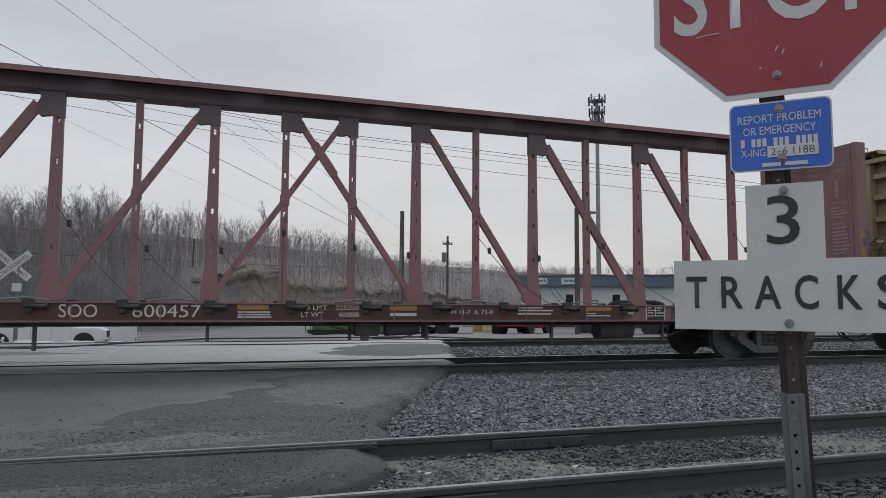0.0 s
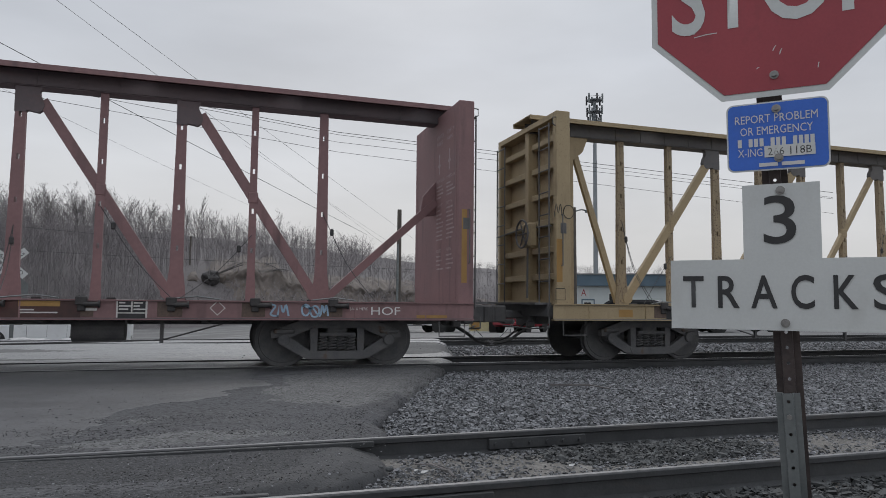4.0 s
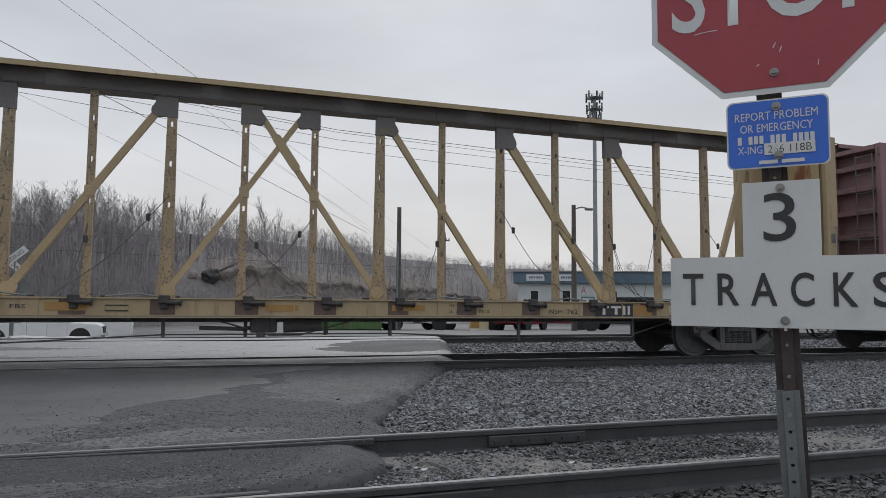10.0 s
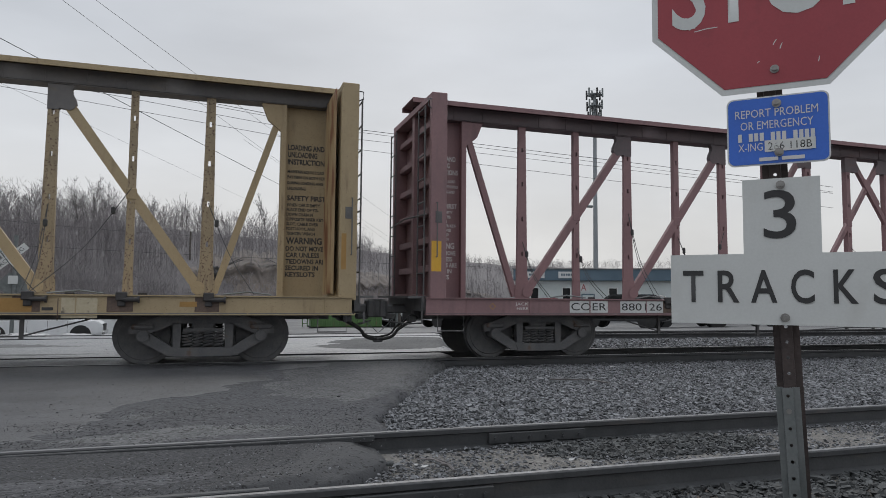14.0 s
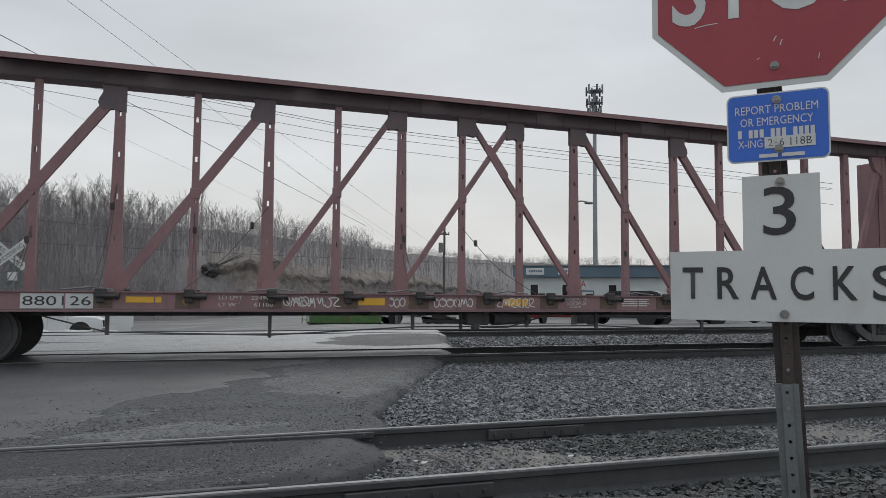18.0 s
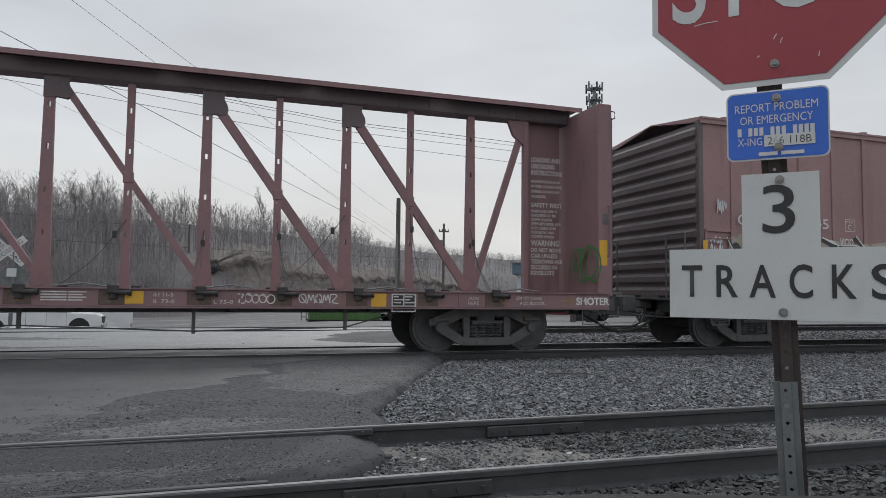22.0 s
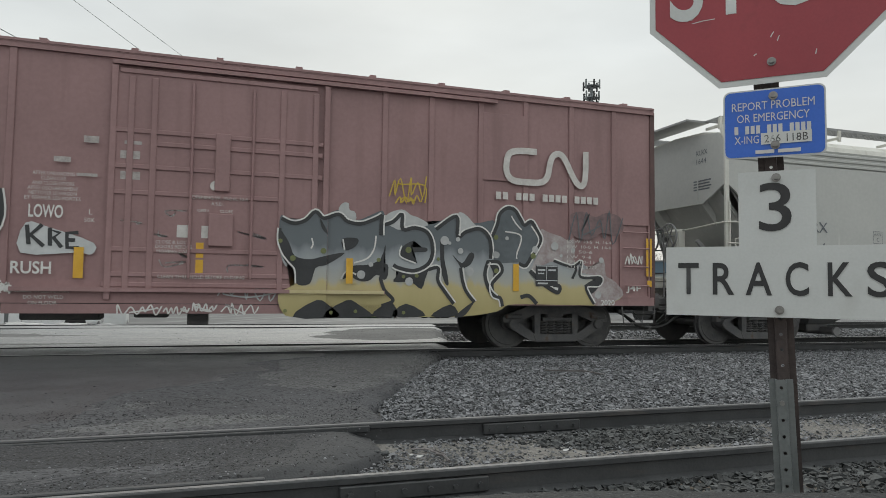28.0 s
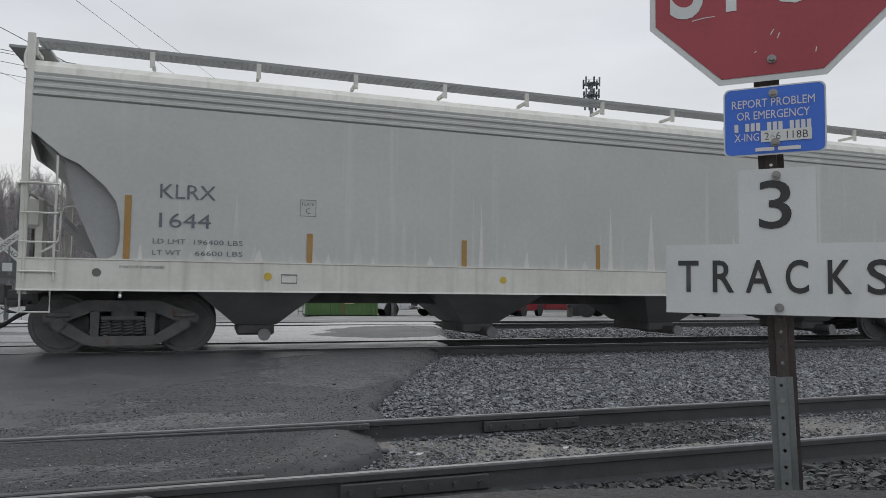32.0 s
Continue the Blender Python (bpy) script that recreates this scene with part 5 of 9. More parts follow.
def bulkhead(car, side, half, paint, ends):
    """The tall end wall: smooth sheet inside, posts and ribs outside, ladders, end lamp bracket."""
    xi, xo = half - 0.29, half
    b = part("bulkhead", boxes(((side * (xi + 0.012), 0, 2.88), (0.024, 2.535, 3.45))), paint, car, "tall ribbed steel end wall", at=pose(ends, 0, 0))
    for s in (-1, 1):
        part("corner_post", boxes(((side * (xi + xo) / 2, s * 1.335, 2.88), (xo - xi, 0.13, 3.68)), bevel=0.012), paint, b)
    part("end_rail", boxes(((side * (xi + xo) / 2, 0, 4.66), (xo - xi - 0.004, 2.535, 0.10))), paint, b)
    part("end_rail", boxes(((side * (xi + xo) / 2, 0, 1.10), (xo - xi - 0.004, 2.535, 0.12))), paint, b)
    part("end_post", boxes(((side * (xi + 0.14), 0, 2.9), (0.20, 0.16, 3.5)), bevel=0.01), paint, b)
    for z in (1.62, 2.14, 2.68, 3.22, 3.76, 4.28):
        for y in (-0.68, 0.68):
            part("end_rib", boxes(((side * (xi + 0.10), y, z), (0.15, 1.18, 0.12)), bevel=0.01), paint, b)
    ladder(b, side * xo, -1.05, 1.0, 4.5, 0.42, (side, 0), rungs=0.42)
    ladder(b, side * xo, 1.05, 1.0, 4.5, 0.42, (side, 0), rungs=0.42)
    part("crossover_bar", tube([(side * (xo + 0.06), -1.3, 2.55), (side * (xo + 0.10), 0, 2.60), (side * (xo + 0.06), 1.3, 2.55)], 0.016, 6), "grime", b)
    part("end_platform", boxes(((side * (xo + 0.17), 0, 1.10), (0.34, 2.4, 0.04)), ((side * (xo + 0.05), 0, 0.98), (0.10, 2.5, 0.24))), "grime", b)
    part("grab_iron", tube([(side * (xo - 0.10), -1.41, 3.1 - 1.3), (side * (xo - 0.10), -1.46, 3.1 - 1.3), (side * (xo - 0.10), -1.46, 2.75), (side * (xo - 0.10), -1.41, 2.75)], 0.012, 5), "grime", b)
    part("grab_iron", tube([(side * (xo - 0.02), -1.36, 4.60), (side * (xo + 0.07), -1.40, 4.58), (side * (xo + 0.07), -1.40, 4.46), (side * (xo - 0.02), -1.36, 4.42)], 0.012, 5), "grime", b)
    # slot through the corner post
    part("post_slot", boxes(((side * (xi + xo) / 2, -1.403, 2.50), (0.12, 0.008, 0.20)), bevel=0.003), "grime", b, "dark slot in the corner post")
    part("sill_step", tube([(side * (half - 0.15), -1.36, 0.84), (side * (half - 0.15), -1.38, 0.52), (side * (half - 0.62), -1.38, 0.52), (side * (half - 0.62), -1.36, 0.84)], 0.014, 5), "grime", b)
    return b


FACE = -1.413


def hand_brake(car, x, s, z, paint):
    """Spoked wheel on its gear box with the chain, on one end of a car."""
    b = part("brake_box", boxes(((x + s * 0.14, -0.55, z - 0.02), (0.20, 0.34, 0.48)), bevel=0.04), paint, car, "hand brake gear box")
    w = part("brake_wheel", tube([(x + s * 0.31, -0.55 + 0.27 * math.cos(a), z + 0.27 * math.sin(a)) for a in np.linspace(0, 2 * math.pi, 25)], 0.02, 6), "grime", car, "spoked hand brake wheel")
    for k in range(3):
        a = math.pi * k / 3
        part("spoke", tube([(x + s * 0.28, -0.55 + 0.26 * math.cos(a), z + 0.26 * math.sin(a)), (x + s * 0.28, -0.55 - 0.26 * math.cos(a), z - 0.26 * math.sin(a))], 0.014, 5), "grime", w)
    part("brake_chain", tube([(x + s * 0.16, -0.50, z - 0.26), (x + s * 0.17, -0.50, 1.2)], 0.022, 5), "grime", b)
    return w


def stencil(car, text, x0, x1, z, h, material, y=FACE):
    return part("lettering", letters(text, h, x1 - x0), material, car, at=pose(x0, y, z))


def plate(car, x0, x1, z0, z1, material, label="", name="painted_panel", y=FACE, thick=0.002):
    return part(name, bars([(x0, z0, x1 - x0, z1 - z0)], thick=thick), material, car, label, at=pose(0, y, 0))


def data_plate(car, x0, x1, z0, z1):
    p = plate(car, x0, x1, z0, z1, "whitetext", "small white data plate", "data_plate", thick=0.004)
    w, h = x1 - x0, z1 - z0
    part("data_field", bars([(x0 + 0.05 * w, z0 + 0.36 * h, 0.42 * w, 0.56 * h), (x0 + 0.52 * w, z0 + 0.36 * h, 0.42 * w, 0.56 * h), (x0 + 0.05 * w, z0 + 0.06 * h, 0.89 * w, 0.24 * h)], thick=0.008), "blacktext", p)
    part("stencil_bars", bars([(x0 + (0.08 + 0.47 * (i % 2)) * w, z0 + (0.80 - 0.16 * (i // 2)) * h, (0.2 + 0.1 * ((i * 7) % 3)) * w, 0.07 * h) for i in range(6)], thick=0.012), "whitetext", p)


def diamond(car, x, z, r, material="whitetext"):
    return part("diamond_mark", ribbon([(x - r, z), (x, z + r), (x + r, z), (x, z - r)], 0.016, True), material, car, at=pose(0, FACE, 0))


def instructions(car, x, width, material, y=0.046):
    """The painted loading instructions on an end panel."""
    rows = [(3.80, 0.088, "LOADING AND", 0.92), (3.665, 0.088, "UNLOADING", 0.74), (3.53, 0.088, "INSTRUCTIONS", 1.0)]
    rows += [(3.37 - 0.105 * i, 0.05, s, k) for i, (s, k) in enumerate((("MAINTAIN EQUAL LOAD", 0.92), ("PATTERN ON BOTH SIDES", 1.0), ("DURING LOADING AND", 0.9), ("UNLOADING", 0.46)))]
    rows += [(2.86, 0.082, "SAFETY FIRST", 0.98)]
    rows += [(2.75 - 0.088 * i, 0.05, s, k) for i, (s, k) in enumerate((("WHEN CAR IS EMPTY", 0.84), ("PLACE END OF TIE-", 0.80), ("DOWN CHAIN IN", 0.66), ("OPPOSITE RISER KEY-", 0.96), ("SLOT, CABLE OVER", 0.80), ("POST HOOK, AND", 0.72), ("TIGHTEN WINCH", 0.72)))]
    rows += [(2.06, 0.105, "WARNING", 0.90)]
    rows += [(1.93 - 0.118 * i, 0.076, s, k) for i, (s, k) in enumerate((("DO NOT MOVE", 0.94), ("CAR UNLESS", 0.84), ("TIEDOWNS ARE", 0.98), ("SECURED IN", 0.82), ("KEYSLOTS", 0.74)))]
    for z, h, s, k in rows:
        part("lettering", letters(s, h * 1.08, width * k * 1.1, bold=0.03), material, car, at=pose(x, y, z))


def scrawl(car, x0, x1, z0, z1, material, seed, width=0.018, at=None):
    """Loose spray-can loops along a strip."""
    rnd = random.Random(seed)
    h, x, pts = z1 - z0, x0, []
    while x < x1:
        w, k = h * rnd.uniform(0.6, 1.0), rnd.randrange(3)
        zc = (z0 + z1) / 2 + rnd.uniform(-0.1, 0.1) * h
        if k == 0:
            pts += [(x + w / 2 + w / 2 * math.cos(a), zc + h / 2 * math.sin(a)) for a in np.linspace(2.6, 2.6 - 6.6, 8)]
        elif k == 1:
            pts += [(x, z0), (x + 0.25 * w, z1), (x + 0.5 * w, z0 + 0.3 * h), (x + 0.75 * w, z1), (x + w, z0)]
        else:
            pts += [(x, z1), (x + 0.8 * w, z1 - 0.1 * h), (x + 0.2 * w, z0 + 0.15 * h), (x + w, z0)]
        x += w * 1.08
    return part("scribble", ribbon(smooth_line(pts, 4), width, thick=0.006), material, car, "spray-painted scribble", at=at or pose(0, FACE, 0))


red_car = centre_beam("centre_beam_flat_car", -20.75, "oxide", 11.79, "dark oxide-red steel centre-beam flat car, rolling empty", False, "end", ((0.32, 2.40, 0.105), (0.33, 2.34, 0.125), (0.35, 2.33, 0.17), (0.35, 2.33, 0.17)), shift=0.02, reach=(0.8, 0.80), gear=1.07, tank=5.77)
c = red_car
plate(c, -6.6, 5.6, 0.83, 1.07, "oxidedark", "soot-darkened panel of the sill")
stencil(c, "SOO", -3.89, -3.38, 0.87, 0.19, "whitetext", FACE - 0.004)
stencil(c, "600457", -2.90, -1.93, 0.87, 0.19, "whitetext", FACE - 0.004)
for x0, x1, z0, z1 in ((-1.39, -0.91, 0.99, 1.07), (1.07, 1.55, 0.985, 1.07), (4.79, 5.33, 0.99, 1.07), (10.75, 11.3, 0.83, 0.88)):
    plate(c, x0, x1, z0, z1, "dullpatch", "dull yellow rectangle", "reflector", FACE - 0.004)
for s, x0, x1, z, h in (("LD LMT", -0.40, 0.02, 0.99, 0.075), ("225200", 0.16, 0.55, 0.99, 0.075), ("LT WT", -0.40, -0.04, 0.875, 0.075), ("60800", 0.22, 0.55, 0.875, 0.075), ("IH 11-7  IL 73-0", 2.15, 2.94, 0.925, 0.075), ("JACK HERE", 9.6, 9.9, 0.96, 0.045)):
    stencil(c, s, x0, x1, z, h, "whitetext", FACE - 0.004)
part("stencil_bars", bars([(-1.38, 0.94, 0.5, 0.022), (-1.38, 0.90, 0.5, 0.022), (-1.38, 0.86, 0.52, 0.022), (1.08, 0.89, 0.46, 0.05), (3.42, 1.03, 0.5, 0.02), (3.42, 0.98, 0.7, 0.025), (3.42, 0.92, 0.66, 0.025),
                           (4.80, 0.93, 0.2, 0.02), (4.80, 0.89, 0.5, 0.02), (5.6, 1.0, 0.2, 0.04), (5.62, 0.93, 0.2, 0.04)]), "whitetext", c, "fine stencilled lines", at=pose(0, FACE - 0.004, 0))
data_plate(c, 6.08, 6.51, 0.80, 1.10)
diamond(c, 7.52, 0.98, 0.11)
scrawl(c, 8.30, 8.56, 0.86, 1.04, "sprayblue", 3, 0.03)
scrawl(c, 8.82, 9.24, 0.86, 1.04, "sprayblue", 4, 0.03)
stencil(c, "HOF", 9.96, 10.46, 0.885, 0.13, "spraywhite", FACE - 0.004)
# warnings on the inside of its end wall
xi = 11.79 - 0.29 - 0.004
for y0 in (-0.12, -0.72):
    for z, h, s, k in ((4.25, 0.075, "INSTRUCTIONS", 0.44), (4.12, 0.075, "WARNING", 0.36), (3.40, 0.06, "CAR MAY FALL OVER", 0.48), (2.92, 0.06, "SAFETY FIRST", 0.36), (2.05, 0.06, "WARNING", 0.30)):
        part("lettering", letters(s, h, k), "fadedtext", c, at=pose(xi, y0, z, 0, 0, -90))
    rnd = random.Random(int(y0 * 100))
    part("stencil_bars", bars([(0.0, z, rnd.uniform(0.24, 0.48), 0.03) for z in [3.30, 3.23, 3.16, 3.09] + [2.84 - 0.08 * i for i in range(8)] + [1.96 - 0.08 * i for i in range(4)]]), "fadedtext", c, "faded stencilled lines", at=pose(xi, y0, 0, 0, 0, -90))
    part("arrow_mark", bars([(0.14, 3.55, 0.06, 0.4), (0.10, 3.7, 0.14, 0.05)]), "fadedtext", c, at=pose(xi, y0, 0, 0, 0, -90))
plate(c, 11.56, 11.66, 1.45, 2.75, "dullpatch", "faded ochre strip on the corner post", "reflector", -1.402)

yellow_car = centre_beam("centre_beam_flat_car", 4.17, "yellow", 11.57, "faded yellow rust-stained centre-beam flat car, rolling empty", True, "panel", ((0.34, 2.42, 0.10), (0.26, 2.34, 0.115), (0.19, 2.33, 0.17), (0.19, 2.33, 0.17)), shift=-0.03, ends=0.07, reach=(0.80, 0.64), gear=0.0)
c = yellow_car
plate(c, -9.15, -5.36, 0.82, 1.07, "blacktext", "black painted number panel")
for s, x0, x1 in (("TTZX", -8.63, -7.91), ("862", -7.59, -7.02), ("639", -6.40, -5.66)):
    stencil(c, s, x0, x1, 0.86, 0.17, "whitetext", FACE - 0.004)
for s, x0, x1, z, h in (("LD LMT", -5.20, -4.88, 0.97, 0.06), ("222300", -4.82, -4.50, 0.97, 0.06), ("LT WT", -5.20, -4.92, 0.865, 0.06), ("63700", -4.78, -4.50, 0.865, 0.06), ("FBS", -3.86, -3.66, 0.93, 0.06),
                        ("IH 11-5", 2.80, 3.08, 0.98, 0.055), ("IL 73-0", 2.80, 3.10, 0.88, 0.055), ("L 75-0", 3.25, 3.54, 0.88, 0.055), ("NSH", 4.72, 4.98, 0.87, 0.08), ("762", 5.08, 5.30, 0.87, 0.08)):
    stencil(c, s, x0, x1, z, h, "blacktext")
for x0, x1, z0, z1 in ((-3.42, -2.86, 0.90, 1.02), (-0.30, 0.22, 0.90, 1.0), (1.77, 2.36, 0.91, 1.01), (-10.2, -9.9, 0.86, 1.0), (8.9, 9.15, 0.92, 1.0)):
    plate(c, x0, x1, z0, z1, "dullpatch", "dull ochre rectangle", "reflector")
part("plate_mark", ribbon([(-2.62, 0.90), (-2.30, 0.90), (-2.30, 0.98), (-2.62, 0.98)], 0.02, True), "blacktext", c, at=pose(0, FACE, 0))
plate(c, 5.66, 6.48, 0.82, 1.06, "blacktext", "black emblem panel")
part("emblem", bars([(5.74, 0.98, 0.22, 0.04), (5.82, 0.86, 0.06, 0.12), (6.0, 0.98, 0.22, 0.04), (6.08, 0.86, 0.06, 0.12), (6.26, 0.86, 0.05, 0.16), (6.36, 0.86, 0.05, 0.16)]), "whitetext", c, "white bars of an emblem", at=pose(0, FACE - 0.004, 0))
plate(c, 6.5, 6.9, 0.84, 1.04, "dullpatch", "dull ochre rectangle", "reflector")
worn = plate(c, 7.28, 7.76, 0.75, 1.05, "wornplate", "worn pale yellow data plate", "data_plate", thick=0.006)
part("plate_seam", bars([(7.515, 0.76, 0.012, 0.28)], thick=0.008), "rustplate", worn, at=pose(0, FACE, 0))
part("worn_print", bars([(7.34, 0.89, 0.13, 0.04)], thick=0.008), "blacktext", worn, at=pose(0, FACE, 0))
hand_brake(c, -11.50, -1, 2.45, "yellow")
instructions(c, 10.60, 0.66, "blacktext")
instructions(c, -11.17, 0.60, "blacktext")
part("rusty_sheet", boxes(((11.57 - 0.29 - 0.006, -0.66, 2.9), (0.006, 1.24, 3.5))), "rustyellow", c, "rust-eaten inner sheet of the end wall")
scrawl(c, -11.55, -11.32, 2.7, 2.95, "blacktext", 8, 0.014, pose(0, -1.403, 0))
part("plate_mark", ribbon([(-11.52, 1.17), (-11.33, 1.17), (-11.33, 1.38), (-11.52, 1.38)], 0.014, True), "blacktext", c, at=pose(0, -1.403, 0))
plate(c, -11.50, -11.38, 1.5, 2.3, "dullpatch", "faded ochre strip on the corner post", "reflector", -1.402)
plate(c, 11.38, 11.46, 1.55, 2.15, "dullpatch", "faded ochre strip on the corner post", "reflector", -1.402)

maroon_car = centre_beam("centre_beam_flat_car", 28.655, "oxide2", 11.63, "dark maroon centre-beam flat car with graffiti, rolling empty", True, "panel", ((0.34, 2.43, 0.10), (0.32, 2.41, 0.115), (0.17, 2.35, 0.16), (0.17, 2.35, 0.16)), "oxide2", 0.035, 0.075, (0.64, 0.92), -0.3)
c = maroon_car
for s, x0, x1 in (("COER", -8.84, -8.1), ("880126", -7.77, -6.88)):
    plate(c, x0 - 0.03, x1 + 0.03, 0.84, 1.06, "signwhite", "white number plate of the car", "number_plate")
    stencil(c, s, x0, x1, 0.885, 0.135, "blacktext", FACE - 0.004)
for x0, x1, z0, z1 in ((-2.87, -2.42, 0.90, 1.02), (-0.24, 0.23, 0.90, 1.02), (3.3, 3.56, 0.86, 1.05), (7.07, 7.33, 0.83, 1.05), (-6.41, -5.91, 0.93, 1.02)):
    plate(c, x0, x1, z0, z1, "reflector", "yellow reflective rectangle", "reflector")
for s, x0, x1, z, h in (("LD LMT", -5.08, -4.72, 0.985, 0.058), ("224900", -4.59, -4.25, 0.985, 0.058), ("LT WT", -5.08, -4.76, 0.875, 0.058), ("61100", -4.55, -4.25, 0.875, 0.058), ("IH 11-5", 3.7, 3.98, 0.97, 0.058), ("IL 73-0", 3.7, 4.0, 0.87, 0.058),
                        ("L 75-0", 4.57, 4.86, 0.865, 0.058), ("JACK", -9.96, -9.7, 0.97, 0.052), ("HERE", -9.93, -9.71, 0.89, 0.052), ("JACK", 8.8, 9.01, 0.95, 0.055), ("HERE", 8.8, 9.0, 0.87, 0.055), ("EMPTY LOAD", 9.73, 10.23, 0.965, 0.055),
                        ("ADJ. BLOCK", 9.79, 10.29, 0.875, 0.055), ("FOR RESTRICTED", 1.0, 1.43, 1.01, 0.036), ("LOADING ONLY", 1.02, 1.41, 0.963, 0.036), ("EE EQUIPMENT", 1.02, 1.41, 0.916, 0.036), ("REGISTER", 1.08, 1.32, 0.869, 0.036)):
    stencil(c, s, x0, x1, z, h, "whitetext")
part("stencil_bars", bars([(2.18, 1.02 - 0.04 * i, 0.6 - 0.05 * (i % 2), 0.02) for i in range(4)]), "whitetext", c, "fine stencilled lines", at=pose(0, FACE, 0))
for x in (-10.4, -5.56, -2.04, 1.89, 6.5, 9.47):
    diamond(c, x, 0.95, 0.055, "dullpatch")
for k, (x0, x1) in enumerate(((-3.93, -3.24), (-2.35, -2.1), (-1.55, -0.88), (-0.4, 0.32), (4.92, 5.39), (5.88, 6.48), (-4.09, -3.79))):
    scrawl(c, x0, x1, 0.88, 1.02, "spraywhite", 30 + k, 0.016)
part("lettering", letters("SMOTER", 0.13, 0.70, bold=0.03), "spraywhite", c, "sprayed white letters", at=pose(10.93, FACE, 0.88))
part("arrow_mark", ribbon([(10.62, 0.95), (10.86, 0.95), (10.78, 1.0), (10.86, 0.95), (10.78, 0.89)], 0.022), "dullpatch", c, at=pose(0, FACE, 0))
data_plate(c, 7.42, 7.85, 0.74, 1.05)
instructions(c, 10.70, 0.66, "whitetext")
instructions(c, -11.22, 0.60, "whitetext")
plate(c, 11.43, 11.60, 1.62, 2.10, "reflector", "yellow reflective strip", "reflector", -1.402)
plate(c, -11.54, -11.36, 1.55, 2.08, "reflector", "yellow reflective strip", "reflector", -1.402)
hand_brake(c, 11.705, 1, 2.62, "oxide2")
for k in range(4):
    scrawl(c, 0.18 + 0.22 * k, 0.40 + 0.22 * k, 1.32, 1.95, "spraygreen", 50 + k, 0.04, pose(11.63 - 0.295, -0.25, 0, 0, 0, -90))


# ---- box car ----
BOX_Y = 1.58


def box_car(xc):
    car = build_car("box_car", xc, "brown-red steel box car covered with graffiti, rolling past")
    H, zb, zt = 7.97, 0.84, 4.56
    # body walls, floor
    for s in (-1, 1):
        part("side_wall", boxes(((0, s * (BOX_Y - 0.02), (zb + zt) / 2), (2 * H, 0.04, zt - zb))), "boxred", car, "plated steel side wall")
        part("side_sill", boxes(((0, s * (BOX_Y + 0.012), zb + 0.06), (2 * H, 0.03, 0.16))), "boxred", car)
    part("body_floor", boxes(((0, 0, 0.98), (2 * H - 0.1, 2 * BOX_Y - 0.1, 0.10))), "grime", car)
    bm = bmesh.new()
    prism([(-BOX_Y - 0.05, zt), (BOX_Y + 0.05, zt), (BOX_Y + 0.05, zt + 0.05), (0, zt + 0.24), (-BOX_Y - 0.05, zt + 0.05)], "X", -H, H, bm)
    roof = part("roof", bm, "boxred", car, "shallow pitched steel roof")
    for i in range(13):
        x = -H + 0.65 + i * 1.222
        bm = prism([(-BOX_Y - 0.03, zt + 0.055), (0, zt + 0.245), (BOX_Y + 0.03, zt + 0.055), (BOX_Y + 0.03, zt + 0.10), (0, zt + 0.29), (-BOX_Y - 0.03, zt + 0.10)], "X", x - 0.05, x + 0.05)
        part("roof_rib", bm, "boxred", roof)
    for x in (-7.19, -6.32, -5.46, -4.58, -3.71, -2.80, 2.68, 3.50, 4.41, 5.28, 6.20, 7.10):
        part("side_rib", boxes(((x, -BOX_Y - 0.012, (zb + zt) / 2 + 0.06), (0.10, 0.03, zt - zb - 0.14)), bevel=0.008), "boxred", car)
    part("top_rail", boxes(((0, -BOX_Y - 0.02, zt - 0.03), (2 * H, 0.05, 0.09)), ((0, -BOX_Y - 0.045, zt + 0.035), (2 * H, 0.03, 0.04))), "boxred", car)
    part("door_sill", boxes(((0, -BOX_Y - 0.006, 0.74), (5.6, 0.05, 0.14))), "boxred", car)
    # corrugated ends
    for s in (-1, 1):
        prof = []
        for i in range(12):
            z = 1.0 + i * 0.29
            prof += [(s * H, z), (s * (H + 0.07), z + 0.07), (s * (H + 0.07), z + 0.17), (s * H, z + 0.24)]
        prof = [(s * (H - 0.05), 0.9)] + [(s * H, 0.9)] + prof + [(s * H, 4.56), (s * (H - 0.05), 4.56)]
        bm = prism(prof, "Y", -BOX_Y + 0.05, BOX_Y - 0.05)
        prism([(-BOX_Y, 4.5), (BOX_Y, 4.5), (0, 4.78)], "X", s * (H - 0.05), s * H, bm)
        for k in (-1, 1):
            box(bm, (s * (H - 0.02), k * (BOX_Y - 0.03), 2.7), (0.10, 0.10, 3.7))
        # end walls are darker than the sides, greyer at the -x end
        e = part("end_wall", bm, "boxend" if s > 0 else "greyend", car, "horizontally corrugated end wall")
        # upward facets get a paler strip: sky brightness put into the colour
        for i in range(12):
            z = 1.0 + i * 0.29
            part("ridge_edge", prism([(s * (H + 0.0705), z + 0.175), (s * (H + 0.003), z + 0.243), (s * (H + 0.006), z + 0.246), (s * (H + 0.0735), z + 0.178)], "Y", -BOX_Y + 0.12, BOX_Y - 0.12), "skyridge" if s > 0 else "dimridge", e)
        part("end_platform", boxes(((s * (H + 0.2), 0, 1.0), (0.4, 2.6, 0.04)), ((s * (H + 0.03), 0, 0.86), (0.1, 2.9, 0.28))), "grime", e)
        for k in (-1, 1):
            for y in (0.9, 1.5):
                part("railing_post", tube([(s * (H + 0.30), k * y, 1.0), (s * (H + 0.30), k * y, 2.3)], 0.016, 5), "grime", e)
            for z in (1.45, 1.9, 2.3):
                part("railing_bar", tube([(s * (H + 0.30), k * 1.5, z), (s * (H + 0.30), k * 0.9, z)], 0.014, 5), "grime", e)
